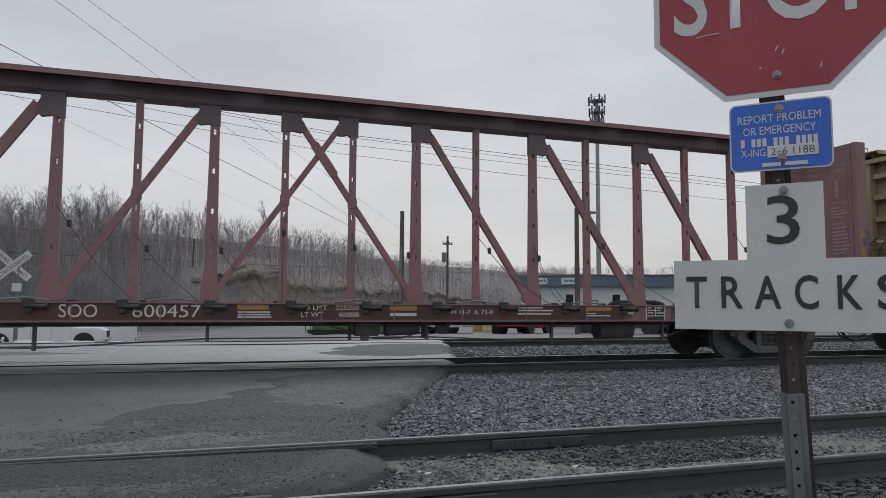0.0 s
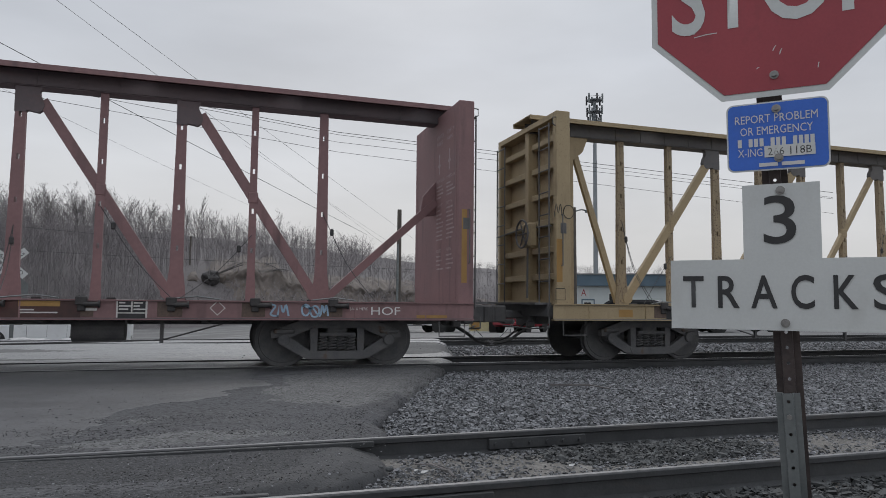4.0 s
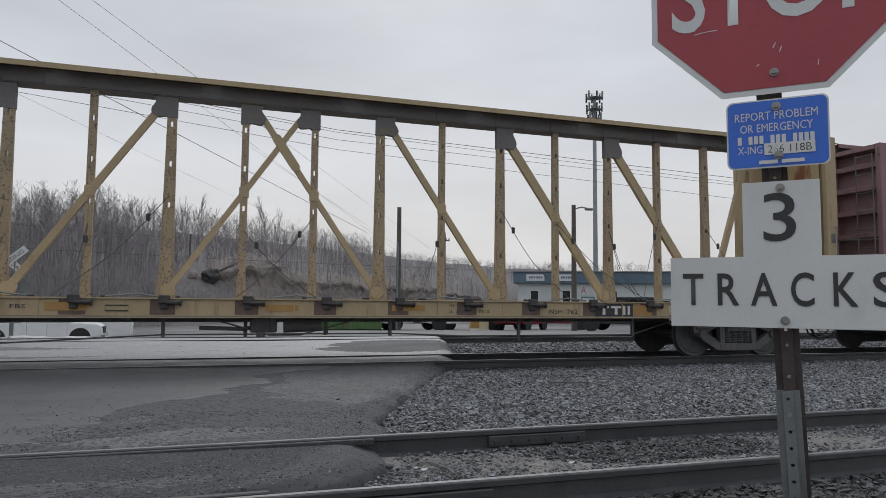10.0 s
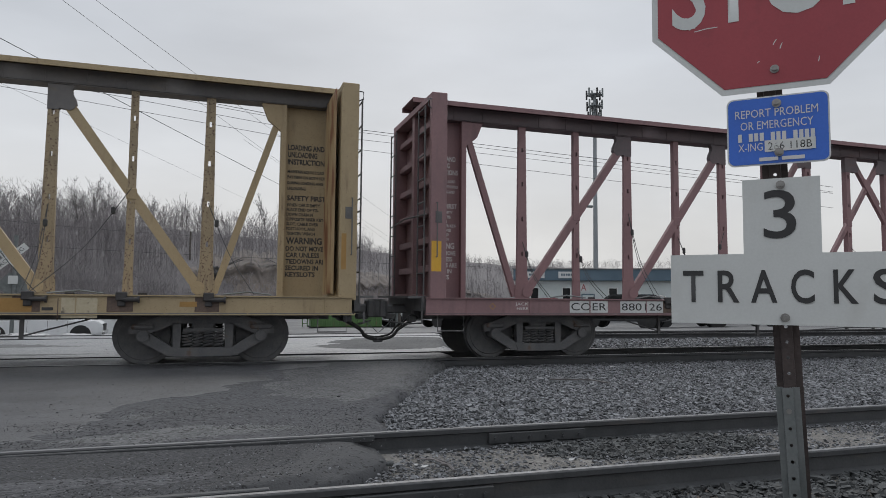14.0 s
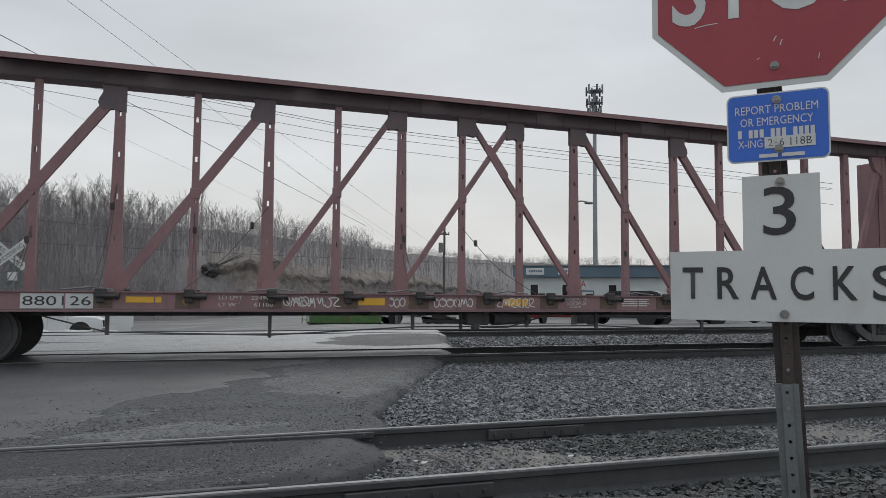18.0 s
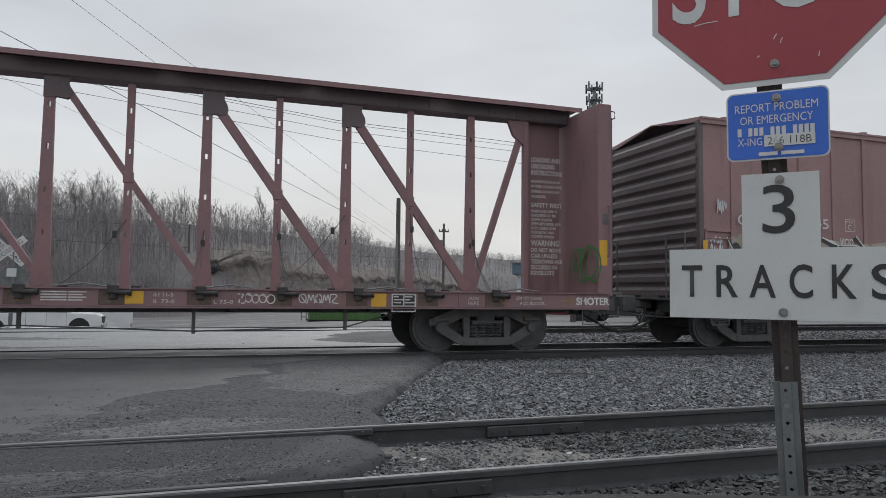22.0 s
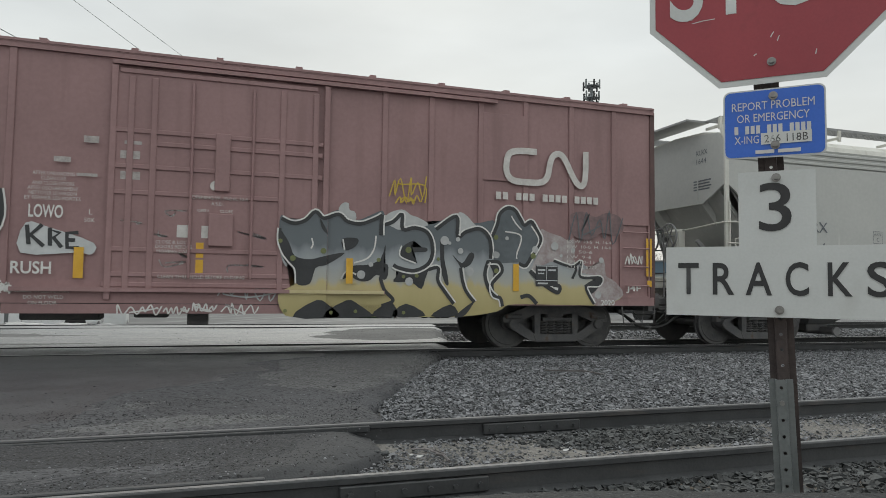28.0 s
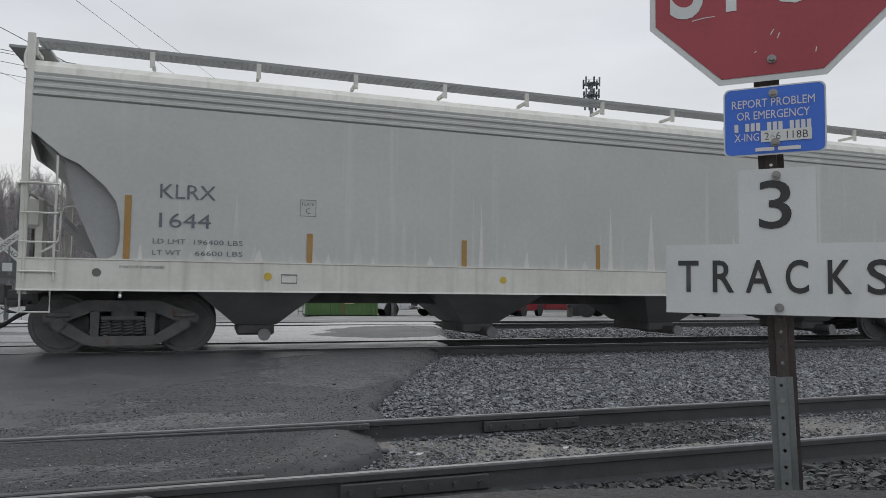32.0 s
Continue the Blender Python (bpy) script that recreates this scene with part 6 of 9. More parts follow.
        part("railing_bar", tube([(s * (H + 0.30), -1.5, 2.3), (s * (H + 0.02), -1.5, 2.35)], 0.014, 5), "grime", e)
        if s > 0:
            bw = part("brake_wheel", tube([(H + 0.42, -0.9 + 0.28 * math.cos(a), 2.15 + 0.28 * math.sin(a)) for a in np.linspace(0, 2 * math.pi, 25)], 0.02, 6), "grime", e, "spoked hand brake wheel")
            bmesh_gear = boxes(((H + 0.24, -0.9, 2.12), (0.24, 0.32, 0.46)), bevel=0.04)
            part("brake_box", bmesh_gear, "boxend", e, "hand brake gear box")
        coupler(car, s * (H + 0.05), s, 0.94 if s < 0 else 0.80)
        bogie(car, s * 6.2)
        # side ladder in a recessed corner panel
        bm = boxes(((s * (H - 0.42), -BOX_Y - 0.02, 2.36), (0.62, 0.03, 0.04)), ((s * (H - 0.42), -BOX_Y - 0.02, 0.98), (0.62, 0.03, 0.04)),
                   ((s * (H - 0.73), -BOX_Y - 0.02, 1.67), (0.04, 0.03, 1.36)), ((s * (H - 0.11), -BOX_Y - 0.02, 1.67), (0.04, 0.03, 1.36)))
        lp = part("ladder_panel", bm, "boxred", car)
        for z in (1.2, 1.55, 1.9, 2.2):
            part("rung", tube([(s * (H - 0.70), -BOX_Y - 0.07, z), (s * (H - 0.14), -BOX_Y - 0.07, z)], 0.014, 5), "boxred", lp)
        part("sill_step", tube([(s * (H - 0.2), -BOX_Y, 0.86), (s * (H - 0.25), -BOX_Y, 0.50), (s * (H - 0.65), -BOX_Y, 0.50), (s * (H - 0.7), -BOX_Y, 0.86)], 0.014, 5), "grime", car)
    # plug door: frame, stiffeners, rails, bolted columns
    x0, x1 = -1.54, 1.64
    y = -BOX_Y - 0.035
    d = part("door", boxes((((x0 + x1) / 2, y, 2.66), (x1 - x0 - 0.2, 0.03, 3.3)), bevel=0.004), "boxred", car, "wide plug door with locking bars")
    for x in (x0 + 0.08, x0 + 0.32, -0.90, 1.0, x1 - 0.12, x1 + 0.06):
        part("door_post", boxes(((x, y - 0.025, 2.62), (0.09, 0.035, 3.5 if x in (x0 + 0.08, x1 + 0.06) else 3.2)), bevel=0.008), "boxred", d)
    for z, a, b in ((4.30, x0 + 0.15, x1 - 0.1), (3.40, x0 + 0.1, x1), (3.22, -0.9, x1), (2.86, x0 + 0.1, x1), (2.47, x0 + 0.1, 1.0), (2.0, 1.0, x1), (1.62, x0 + 0.1, x1), (1.25, x0 + 0.1, x1), (1.10, x0, x1)):
        part("door_bar", boxes((((a + b) / 2, y - 0.022, z), (b - a, 0.03, 0.07)), bevel=0.008), "boxred", d)
    part("door_track", boxes(((0.0, -BOX_Y - 0.06, 1.02), (5.4, 0.10, 0.06))), "boxred", d)
    part("door_track", boxes(((1.6, -BOX_Y - 0.05, 4.42), (6.2, 0.07, 0.06))), "boxred", d)
    for x, z0, z1 in ((-0.35, 1.2, 4.2), (0.55, 1.2, 4.2)):
        part("locking_bar", tube([(x, y - 0.05, z0), (x, y - 0.05, z1)], 0.022, 6), "boxred", d)
    part("door_gear", boxes(((0.10, y - 0.05, 1.95), (0.36, 0.06, 0.5)), ((0.10, y - 0.04, 3.0), (0.22, 0.05, 0.9)), bevel=0.01), "boxred", d)
    for name, c, size in (("air_reservoir", (-2.2, -0.6, 0.66), (1.1, 0.5, 0.24)), ("brake_valve", (-0.2, -1.0, 0.62), (0.32, 0.3, 0.30)), ("centre_sill", (0, 0, 0.80), (11.0, 0.4, 0.3)), ("brake_cylinder", (-0.9, -0.8, 0.66), (0.5, 0.3, 0.16))):
        part(name, boxes((c, size), bevel=0.02), "grime", car)
    # small panel and fittings
    part("panel", boxes(((4.85, -BOX_Y - 0.02, 3.62), (0.80, 0.02, 1.2)), bevel=0.004), "boxred", car)
    side = -BOX_Y - 0.052
    f = pose(0, side, 0)
    g = lambda name, bm, mat, label="": part(name, bm, mat, car, label, at=f)
    # yellow strips
    for x, z0, z1, w in ((-7.95, 1.37, 2.16, 0.11), (-7.95, 1.16, 1.31, 0.11), (-5.05, 1.14, 1.61, 0.12), (-1.91, 1.18, 1.63, 0.13), (-0.25, 1.52, 1.75, 0.11), (-0.25, 1.28, 1.49, 0.11),
                         (2.05, 1.16, 1.57, 0.11), (5.03, 1.07, 1.55, 0.11), (7.78, 1.38, 2.10, 0.05), (7.86, 1.38, 2.10, 0.05), (7.80, 1.18, 1.30, 0.10)):
        part("reflector", bars([(x, z0, w, z1 - z0)]), "reflector", car, "yellow reflective strip", at=pose(0, side - (0.06 if 1.5 < x < 3 else 0.0), 0))
    # numbers and stencils
    part("number", letters("CNIS", 0.20, 0.70, bold=0.01), "whitetext", car, at=pose(-7.11, side, 2.50))
    part("number", letters("412", 0.20, 0.49, bold=0.01), "whitetext", car, at=pose(-6.14, side, 2.50))
    part("number", letters("045", 0.20, 0.57, bold=0.01), "whitetext", car, at=pose(-5.34, side, 2.50))
    for x, z, w, h, t in ((-4.31, 2.47, 0.26, 0.25, "C"),):
        g("plate_mark", ribbon([(x, z), (x + w, z), (x + w, z + h), (x, z + h)], 0.015, True), "whitetext")
        part("lettering", letters(t, 0.10), "whitetext", car, at=pose(x + 0.07, side, z + 0.04))
        part("lettering", letters("PLATE", 0.045), "whitetext", car, at=pose(x + 0.03, side, z + 0.18))
    z = 2.70
    for row in ("AFTER UNLOADING", "CLEAN CAR", "AND CLOSE DOORS", "APRES DECHARGEMENT", "NETTOYER LE WAGON", "ET FERMER LES PORTES"):
        part("lettering", letters(row, 0.052, 0.045 * len(row) * 0.8, align="CENTER"), "whitetext", car, at=pose(-2.21, side, z - 0.04))
        z -= 0.072
    for row, x, z, h in (("L", -1.73, 2.11, 0.075), ("50K", -1.79, 2.0, 0.06), ("OPENING W. 10-0 H. 10-4", -0.33, 2.42, 0.05), ("A.S.D.", -0.05, 2.33, 0.05), ("OPEN", -0.25, 2.22, 0.045), ("CLOSE", 0.08, 2.22, 0.045),
                         ("CLOSE & LOCK", -0.82, 1.72, 0.05), ("DOORS BEFORE", -0.82, 1.65, 0.05), ("MOVING CAR", -0.80, 1.58, 0.05),
                         ("CLEAN THRESHOLD BEFORE CLOSING", -0.78, 1.20, 0.05), ("DO NOT WELD", -2.52, 0.88, 0.05), ("ON FLOOR", -2.46, 0.80, 0.05), ("NAILABLE STEEL FLOOR", -2.72, 0.97, 0.05)):
        part("lettering", letters(row, h), "whitetext", car, at=pose(x, side - 0.02, z))
    for i, (row, w) in enumerate((("EX.W. 10-5  H. 14-4", 0.92), ("E.W. 10-0  H. 14-8", 0.92), ("I.L. 50-6", 0.52), ("I.W. 9-6", 0.50), ("I.H. 10-11", 0.56), ("CU.FT. 5277", 0.62))):
        part("lettering", letters(row, 0.055, w), "whitetext", car, at=pose(6.10, side, 1.96 - 0.093 * i))
    g("label", bars([(-1.35, 2.97, 0.27, 0.12), (-1.34, 2.66, 0.27, 0.12), (-1.84, 3.17, 0.20, 0.10), (-1.92, 2.67, 0.28, 0.045), (-2.22, 2.86, 0.22, 0.08), (-1.30, 3.19, 0.24, 0.05)]), "dullwhite", "worn paper labels")
    g("label", bars([(-0.53, 1.82, 0.19, 0.19), (-0.18, 1.82, 0.14, 0.19)]), "whitetext", "small white placards")
    g("round_mark", disc(bmesh.new(), (0.0, -0.03, 2.63), 0.075, 0.004, n=24), "whitetext")
    g("round_mark", bars([(-0.012, 2.58, 0.024, 0.10)], thick=0.036), "boxred")
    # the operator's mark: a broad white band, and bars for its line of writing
    c = [(5.48, 3.58), (5.18, 3.58), (4.96, 3.53), (4.89, 3.36), (4.90, 3.16), (5.02, 3.04), (5.30, 3.02), (5.58, 3.04), (5.70, 3.16), (5.74, 3.36), (5.80, 3.52), (5.92, 3.58),
         (6.04, 3.50), (6.18, 3.24), (6.30, 3.06), (6.40, 3.02), (6.46, 3.12), (6.48, 3.36), (6.48, 3.66)]
    g("emblem", ribbon(smooth_line(c, 4), 0.115), "whitetext", "broad white band emblem")
    g("stencil_bars", bars([(4.69 + 0.13 * i, 2.69, 0.10, 0.13) for i in range(16) if i not in (2, 6, 11)]), "whitetext", "white painted line")
    # data panel
    g("data_plate", bars([(5.47, 1.17, 0.44, 0.37)]), "sprayblack")
    g("data_plate", bars([(5.48, 1.52, 0.42, 0.015), (5.48, 1.26, 0.42, 0.015), (5.68, 1.26, 0.012, 0.26), (5.51, 1.44, 0.15, 0.03), (5.51, 1.38, 0.12, 0.025), (5.72, 1.44, 0.15, 0.03), (5.51, 1.20, 0.2, 0.03)], thick=0.006), "paintgrey")
    part("label", bars([(-5.62, 1.02, 0.17, 0.12)]), "signred", car, "small red placard", at=pose(0, side, 0))
    graffiti(car, side + 0.018)
    part("painted_ground", bars([(1.16, 0.992, 1.53, 0.056)]), "spraycream", car, at=pose(0, -BOX_Y - 0.112, 0))
    part("painted_ground", bars([(1.16, 0.672, 1.63, 0.136)]), "spraycream", car, at=pose(0, -BOX_Y - 0.033, 0))
    return car


def blob(pts, k=4):
    return smooth_line(pts, k, True)


def tag(car, y, x, z, w, h, material, seed, width=0.022):
    """A quick illegible scribble in spray paint."""
    rnd = random.Random(seed)
    pts = [(x + w * (i / 9) + rnd.uniform(-0.06, 0.06) * w, z + h * (0.1 + 0.8 * (i % 2)) + rnd.uniform(-0.2, 0.2) * h) for i in range(10)]
    bm = ribbon(smooth_line(pts, 4), width)
    pts = [(x + w * rnd.random(), z + h * rnd.random()) for _ in range(4)]
    ribbon(smooth_line(pts, 4), width, bm=bm, thick=0.004)
    return part("scribble", bm, material, car, "spray-painted scribble", at=pose(0, y, 0))


def clip_x(poly, x, low):
    """The part of an outline on one side of an upright line."""
    out = []
    for a, b in zip(poly, poly[1:] + poly[:1]):
        ina, inb = (a[0] < x) == low, (b[0] < x) == low
        if ina:
            out.append(a)
        if ina != inb:
            k = (x - a[0]) / (b[0] - a[0])
            out.append((x, a[1] + k * (b[1] - a[1])))
    return out


DOOR_EDGE = 1.74


def graffiti(car, y):
    rnd = random.Random(5)
    put = lambda name, bm, mat, dy, label="": part(name, bm, mat, car, label, at=pose(0, y - dy, 0))

    def fill(pts, mat, dy, label=""):
        """A painted shape, which steps forward where it runs on over the door."""
        pts = [tuple(p) for p in smooth_line(pts, 3, True)]
        for low in (True, False):
            side = clip_x(pts, DOOR_EDGE, low)
            if len(side) > 2:
                put("painted_ground", patch(side), mat, dy + (0.048 if low and side[0][0] > -2 else 0.0), label)

    def stroke(pts, width, mat, dy, label="", off=0.0):
        line = smooth_line(pts, 5)
        if off:
            shifted = []
            for i, p in enumerate(line):
                d = line[min(i + 1, len(line) - 1)] - line[max(i - 1, 0)]
                n = Vector((-d.y, d.x)).normalized() if d.length else Vector((0, 1))
                shifted.append(p + n * off)
            line = shifted
        runs = [[line[0]]]
        for a, b in zip(line, line[1:]):
            runs[-1].append(b)
            if (a.x < DOOR_EDGE) != (b.x < DOOR_EDGE):
                runs.append([b])
        for run in runs:
            if len(run) > 1:
                mid = run[len(run) // 2].x
                put("painted_outline", ribbon(run, width), mat, dy + (0.048 if -2 < mid < DOOR_EDGE else 0.0), label)

    def outlined(pts, width, side):
        stroke(pts, width, "sprayblack", 0.008, "black outline stroke")
        if side:
            stroke(pts, 0.026, "spraywhite", 0.012, "white glow line", side * (width / 2 + 0.006))

    # the tan and silver piece on one half
    put("painted_ground", patch(blob([(-7.32, 2.15), (-7.04, 2.31), (-6.22, 2.33), (-5.24, 2.27), (-4.68, 2.27), (-4.09, 2.21), (-3.49, 2.23), (-2.84, 2.29), (-2.87, 1.92), (-3.12, 1.45), (-3.3, 1.0), (-3.27, 0.71), (-4.25, 0.68), (-5.22, 0.85), (-6.8, 0.89), (-7.11, 1.14), (-7.25, 1.67)], 3)), "spraytan", 0.0, "tan ground of a graffiti piece")
    fill([(-7.26, 2.04), (-7.03, 1.83), (-6.78, 1.66), (-6.6, 1.56), (-6.68, 1.32), (-7.05, 1.36), (-7.21, 1.25), (-7.2, 1.75)], "paintsilver", 0.003, "silver part of a graffiti piece")
    fill([(-6.28, 1.38), (-6.03, 1.48), (-5.74, 1.5), (-5.4, 1.42), (-5.11, 1.3), (-5.22, 1.03), (-5.31, 0.9), (-6.65, 0.88), (-7.01, 1.15), (-6.56, 1.16)], "paintsilver", 0.003, "silver part of a graffiti piece")
    fill([(-4.42, 2.04), (-3.98, 2.06), (-4.02, 1.94), (-4.16, 1.8), (-4.11, 1.62), (-4.38, 1.62), (-4.46, 1.85)], "paintsilver", 0.003, "silver part of a graffiti piece")
    fill([(-6.02, 1.83), (-5.89, 1.91), (-5.75, 1.91), (-5.48, 1.68), (-5.74, 1.67), (-5.87, 1.67), (-5.96, 1.55)], "paintsilver", 0.003, "silver part of a graffiti piece")
    fill([(-7.23, 2.09), (-7.09, 2.12), (-6.92, 1.83), (-6.64, 1.64), (-6.37, 1.58), (-6.56, 1.55), (-6.8, 1.66), (-7.05, 1.85)], "sprayblack", 0.006, "black mass of the letter forms")
    fill([(-5.91, 2.43), (-5.86, 2.39), (-5.79, 2.14), (-5.6, 1.92), (-5.33, 1.72), (-4.95, 1.62), (-5.21, 1.57), (-5.44, 1.66), (-5.71, 1.91), (-5.86, 2.17)], "sprayblack", 0.006, "black mass of the letter forms")
    outlined([(-4.45, 1.5), (-4.27, 1.31), (-4.05, 1.2), (-4.02, 1.02), (-4.18, 0.97), (-4.5, 0.98), (-4.64, 1.04), (-4.65, 1.17), (-4.51, 1.31), (-4.36, 1.27)], 0.10, 1)
    fill([(-4.35, 0.94), (-4.25, 0.7), (-4.18, 0.96)], "sprayblack", 0.006, "black wedge")
    outlined([(-7.35, 2.25), (-7.2, 2.0), (-6.99, 1.79), (-6.78, 1.64), (-6.59, 1.56)], 0.045, -1)
    outlined([(-6.57, 1.54), (-6.64, 1.36), (-6.79, 1.28), (-7.05, 1.33), (-7.16, 1.26)], 0.085, 1)
    outlined([(-7.16, 1.26), (-6.99, 1.13), (-6.71, 0.88)], 0.12, 1)
    outlined([(-7.04, 1.21), (-6.73, 1.17), (-6.52, 1.23), (-6.33, 1.42), (-6.03, 1.52), (-5.74, 1.53), (-5.4, 1.45), (-5.08, 1.31), (-5.19, 1.07), (-5.29, 0.88)], 0.075, 1)
    outlined([(-6.36, 2.33), (-6.38, 2.07), (-6.25, 1.84), (-6.09, 1.71), (-6.09, 1.56)], 0.085, 1)
    outlined([(-6.27, 2.3), (-6.28, 2.08), (-6.22, 1.9), (-6.06, 1.85), (-5.97, 1.9)], 0.03, 1)
    outlined([(-6.04, 1.79), (-6.05, 1.53), (-5.7, 1.54), (-5.89, 1.67), (-5.4, 1.66)], 0.05, -1)
    outlined([(-5.61, 2.29), (-5.5, 2.04), (-5.32, 1.82), (-5.1, 1.65)], 0.085, 1)
    outlined([(-5.06, 2.4), (-5.06, 2.13), (-4.94, 1.92), (-4.68, 1.76), (-4.64, 1.64), (-4.86, 1.25)], 0.085, -1)
    outlined([(-4.87, 2.25), (-4.58, 2.16), (-4.49, 1.96), (-4.44, 1.73)], 0.06, 1)
    outlined([(-4.96, 2.27), (-4.52, 2.12), (-3.95, 2.11), (-4.0, 1.94), (-4.12, 1.82), (-4.07, 1.64), (-3.93, 1.47), (-3.8, 1.05)], 0.085, 1)
    outlined([(-4.95, 2.06), (-4.75, 1.82), (-4.68, 1.78)], 0.03, 1)
    outlined([(-4.05, 2.35), (-3.88, 2.17), (-3.68, 2.02), (-3.65, 1.83), (-3.87, 1.72), (-4.04, 1.6)], 0.08, 1)
    outlined([(-4.01, 1.59), (-3.88, 1.43), (-3.93, 1.34)], 0.05, -1)
    outlined([(-3.89, 1.61), (-3.77, 1.5), (-3.66, 1.52), (-3.57, 1.62)], 0.085, 0)
    outlined([(-4.89, 0.78), (-4.52, 0.79), (-4.38, 0.96), (-4.25, 0.7), (-3.56, 0.74)], 0.05, -1)
    outlined([(-2.88, 2.43), (-2.87, 1.92), (-3.3, 1.28), (-3.36, 1.0), (-3.24, 0.72)], 0.08, 1)
    # the slate, silver and cream piece on the other half, fading from dark above to cream below
    ground = [(1.01, 2.23), (1.18, 2.15), (1.38, 2.21), (1.52, 2.35), (1.66, 2.24), (1.92, 2.36), (2.21, 2.21), (2.44, 2.29), (2.66, 2.38), (2.74, 2.19), (2.99, 2.41), (3.13, 2.34), (3.45, 2.19), (3.69, 2.26), (3.97, 2.4), (4.26, 2.24), (4.64, 2.31), (4.7, 2.24), (4.76, 2.45), (4.91, 2.55), (5.07, 2.52), (5.18, 2.35), (5.24, 2.26), (5.39, 2.34), (5.54, 2.21), (5.6, 2.0), (5.98, 2.07), (6.11, 1.61), (6.38, 1.61), (6.79, 1.35), (7.06, 1.27), (7.29, 1.02), (6.92, 0.84), (6.38, 0.83)]
    ground += [(5.51, 0.84), (4.96, 0.83), (4.73, 0.71), (4.04, 0.62), (2.93, 0.62), (1.95, 0.62), (1.28, 0.62), (1.07, 0.68), (0.99, 0.97), (1.26, 1.15), (1.28, 1.32), (1.08, 1.43), (0.99, 1.71), (0.98, 2.03)]
    fill(ground, "sprayfade", 0.0, "slate to silver to cream ground of a graffiti piece")
    fill([(1.92, 2.34), (1.98, 2.47), (2.08, 2.48), (2.1, 2.37), (2.19, 2.34), (2.21, 2.21), (2.07, 2.17)], "paintsilver", 0.003, "pale sprayed halo")
    fill([(2.71, 2.19), (2.74, 2.33), (2.99, 2.42), (3.15, 2.33), (3.29, 2.29), (3.45, 2.17), (3.02, 2.06)], "paintsilver", 0.003, "pale sprayed halo")
    fill([(3.99, 2.4), (4.12, 2.39), (4.26, 2.26), (4.33, 2.17), (4.14, 2.1), (4.01, 2.04)], "paintsilver", 0.003, "pale sprayed halo")
    fill([(5.57, 2.18), (5.72, 2.14), (5.98, 2.07), (6.13, 2.0), (6.25, 2.04), (6.26, 1.69), (6.16, 1.55), (5.85, 1.62), (5.55, 1.51), (5.39, 1.47), (5.55, 1.82)], "spraymist", 0.003, "pale sprayed halo")
    fill([(6.29, 1.45), (6.56, 1.5), (6.74, 1.62), (6.88, 1.64), (6.92, 1.38), (7.11, 1.27), (7.29, 1.02), (6.92, 0.84), (6.67, 0.84), (6.56, 1.1), (6.81, 1.22), (6.81, 1.34)], "spraymist", 0.003, "pale sprayed halo")
    fill([(4.75, 2.24), (4.77, 2.41), (4.91, 2.53), (5.05, 2.51), (5.14, 2.35), (5.24, 2.24), (5.38, 2.32), (5.48, 2.17), (5.56, 1.98), (5.5, 1.8), (5.38, 1.67), (5.27, 1.53), (5.14, 1.58), (4.71, 1.57), (4.64, 1.8), (4.63, 2.06)], "spraygrey", 0.004, "slate letter form")
    fill([(0.98, 2.01), (1.14, 1.79), (1.23, 1.59), (1.47, 1.54), (1.75, 1.61), (2.04, 1.66), (1.75, 1.46), (1.56, 1.4), (1.48, 1.15), (1.28, 1.14), (1.26, 1.36), (1.08, 1.49), (1.0, 1.74)], "sprayblack", 0.006, "black mass of the letter forms")
    fill([(1.62, 2.19), (1.65, 2.04), (1.76, 1.94), (1.69, 2.09)], "sprayblack", 0.006, "black mass of the letter forms")
    fill([(1.99, 1.89), (2.25, 1.9), (2.21, 1.77), (2.03, 1.7)], "sprayblack", 0.006, "black mass of the letter forms")
    fill([(2.13, 1.44), (2.45, 1.48), (2.64, 1.59), (2.72, 1.82), (2.69, 1.43), (2.73, 1.27), (2.57, 1.31), (2.46, 1.22), (2.31, 1.2), (2.12, 1.27), (2.01, 1.23)], "sprayblack", 0.006, "black mass of the letter forms")
    fill([(3.01, 1.79), (3.2, 1.9), (3.18, 1.79), (3.42, 1.79), (3.42, 1.72), (3.18, 1.69), (3.27, 1.52), (2.99, 1.61)], "sprayblack", 0.006, "black mass of the letter forms")
    fill([(2.9, 1.43), (3.15, 1.35), (3.48, 1.47), (3.43, 1.33), (3.35, 1.09), (3.16, 1.2), (2.86, 1.2), (2.94, 1.34)], "sprayblack", 0.006, "black mass of the letter forms")
    for wave in ([(1.22, 0.62), (1.59, 0.89), (1.81, 0.79), (1.95, 0.62)], [(1.70, 0.62), (2.08, 0.89), (2.28, 0.82), (2.51, 0.66), (2.48, 0.62)],
                 [(2.50, 0.64), (2.74, 0.84), (2.88, 0.82), (2.92, 0.62)], [(2.85, 0.63), (3.08, 0.84), (3.43, 0.64)], [(3.52, 0.63), (3.87, 0.83), (4.00, 0.64)], [(3.95, 0.63), (4.30, 0.89), (4.18, 0.69), (4.08, 0.62)]):
        fill(wave, "sprayblack", 0.006, "black wave along the foot of the wall")
    fill([(3.67, 1.93), (3.74, 1.91), (3.75, 1.6), (3.81, 1.34), (3.83, 1.16), (3.76, 1.2), (3.69, 1.45)], "sprayblack", 0.006, "black mass of the letter forms")
    fill([(3.89, 1.69), (4.07, 1.54), (4.21, 1.72), (4.3, 1.69), (4.23, 1.52), (4.1, 1.44), (4.09, 1.23), (4.05, 1.46)], "sprayblack", 0.006, "black mass of the letter forms")
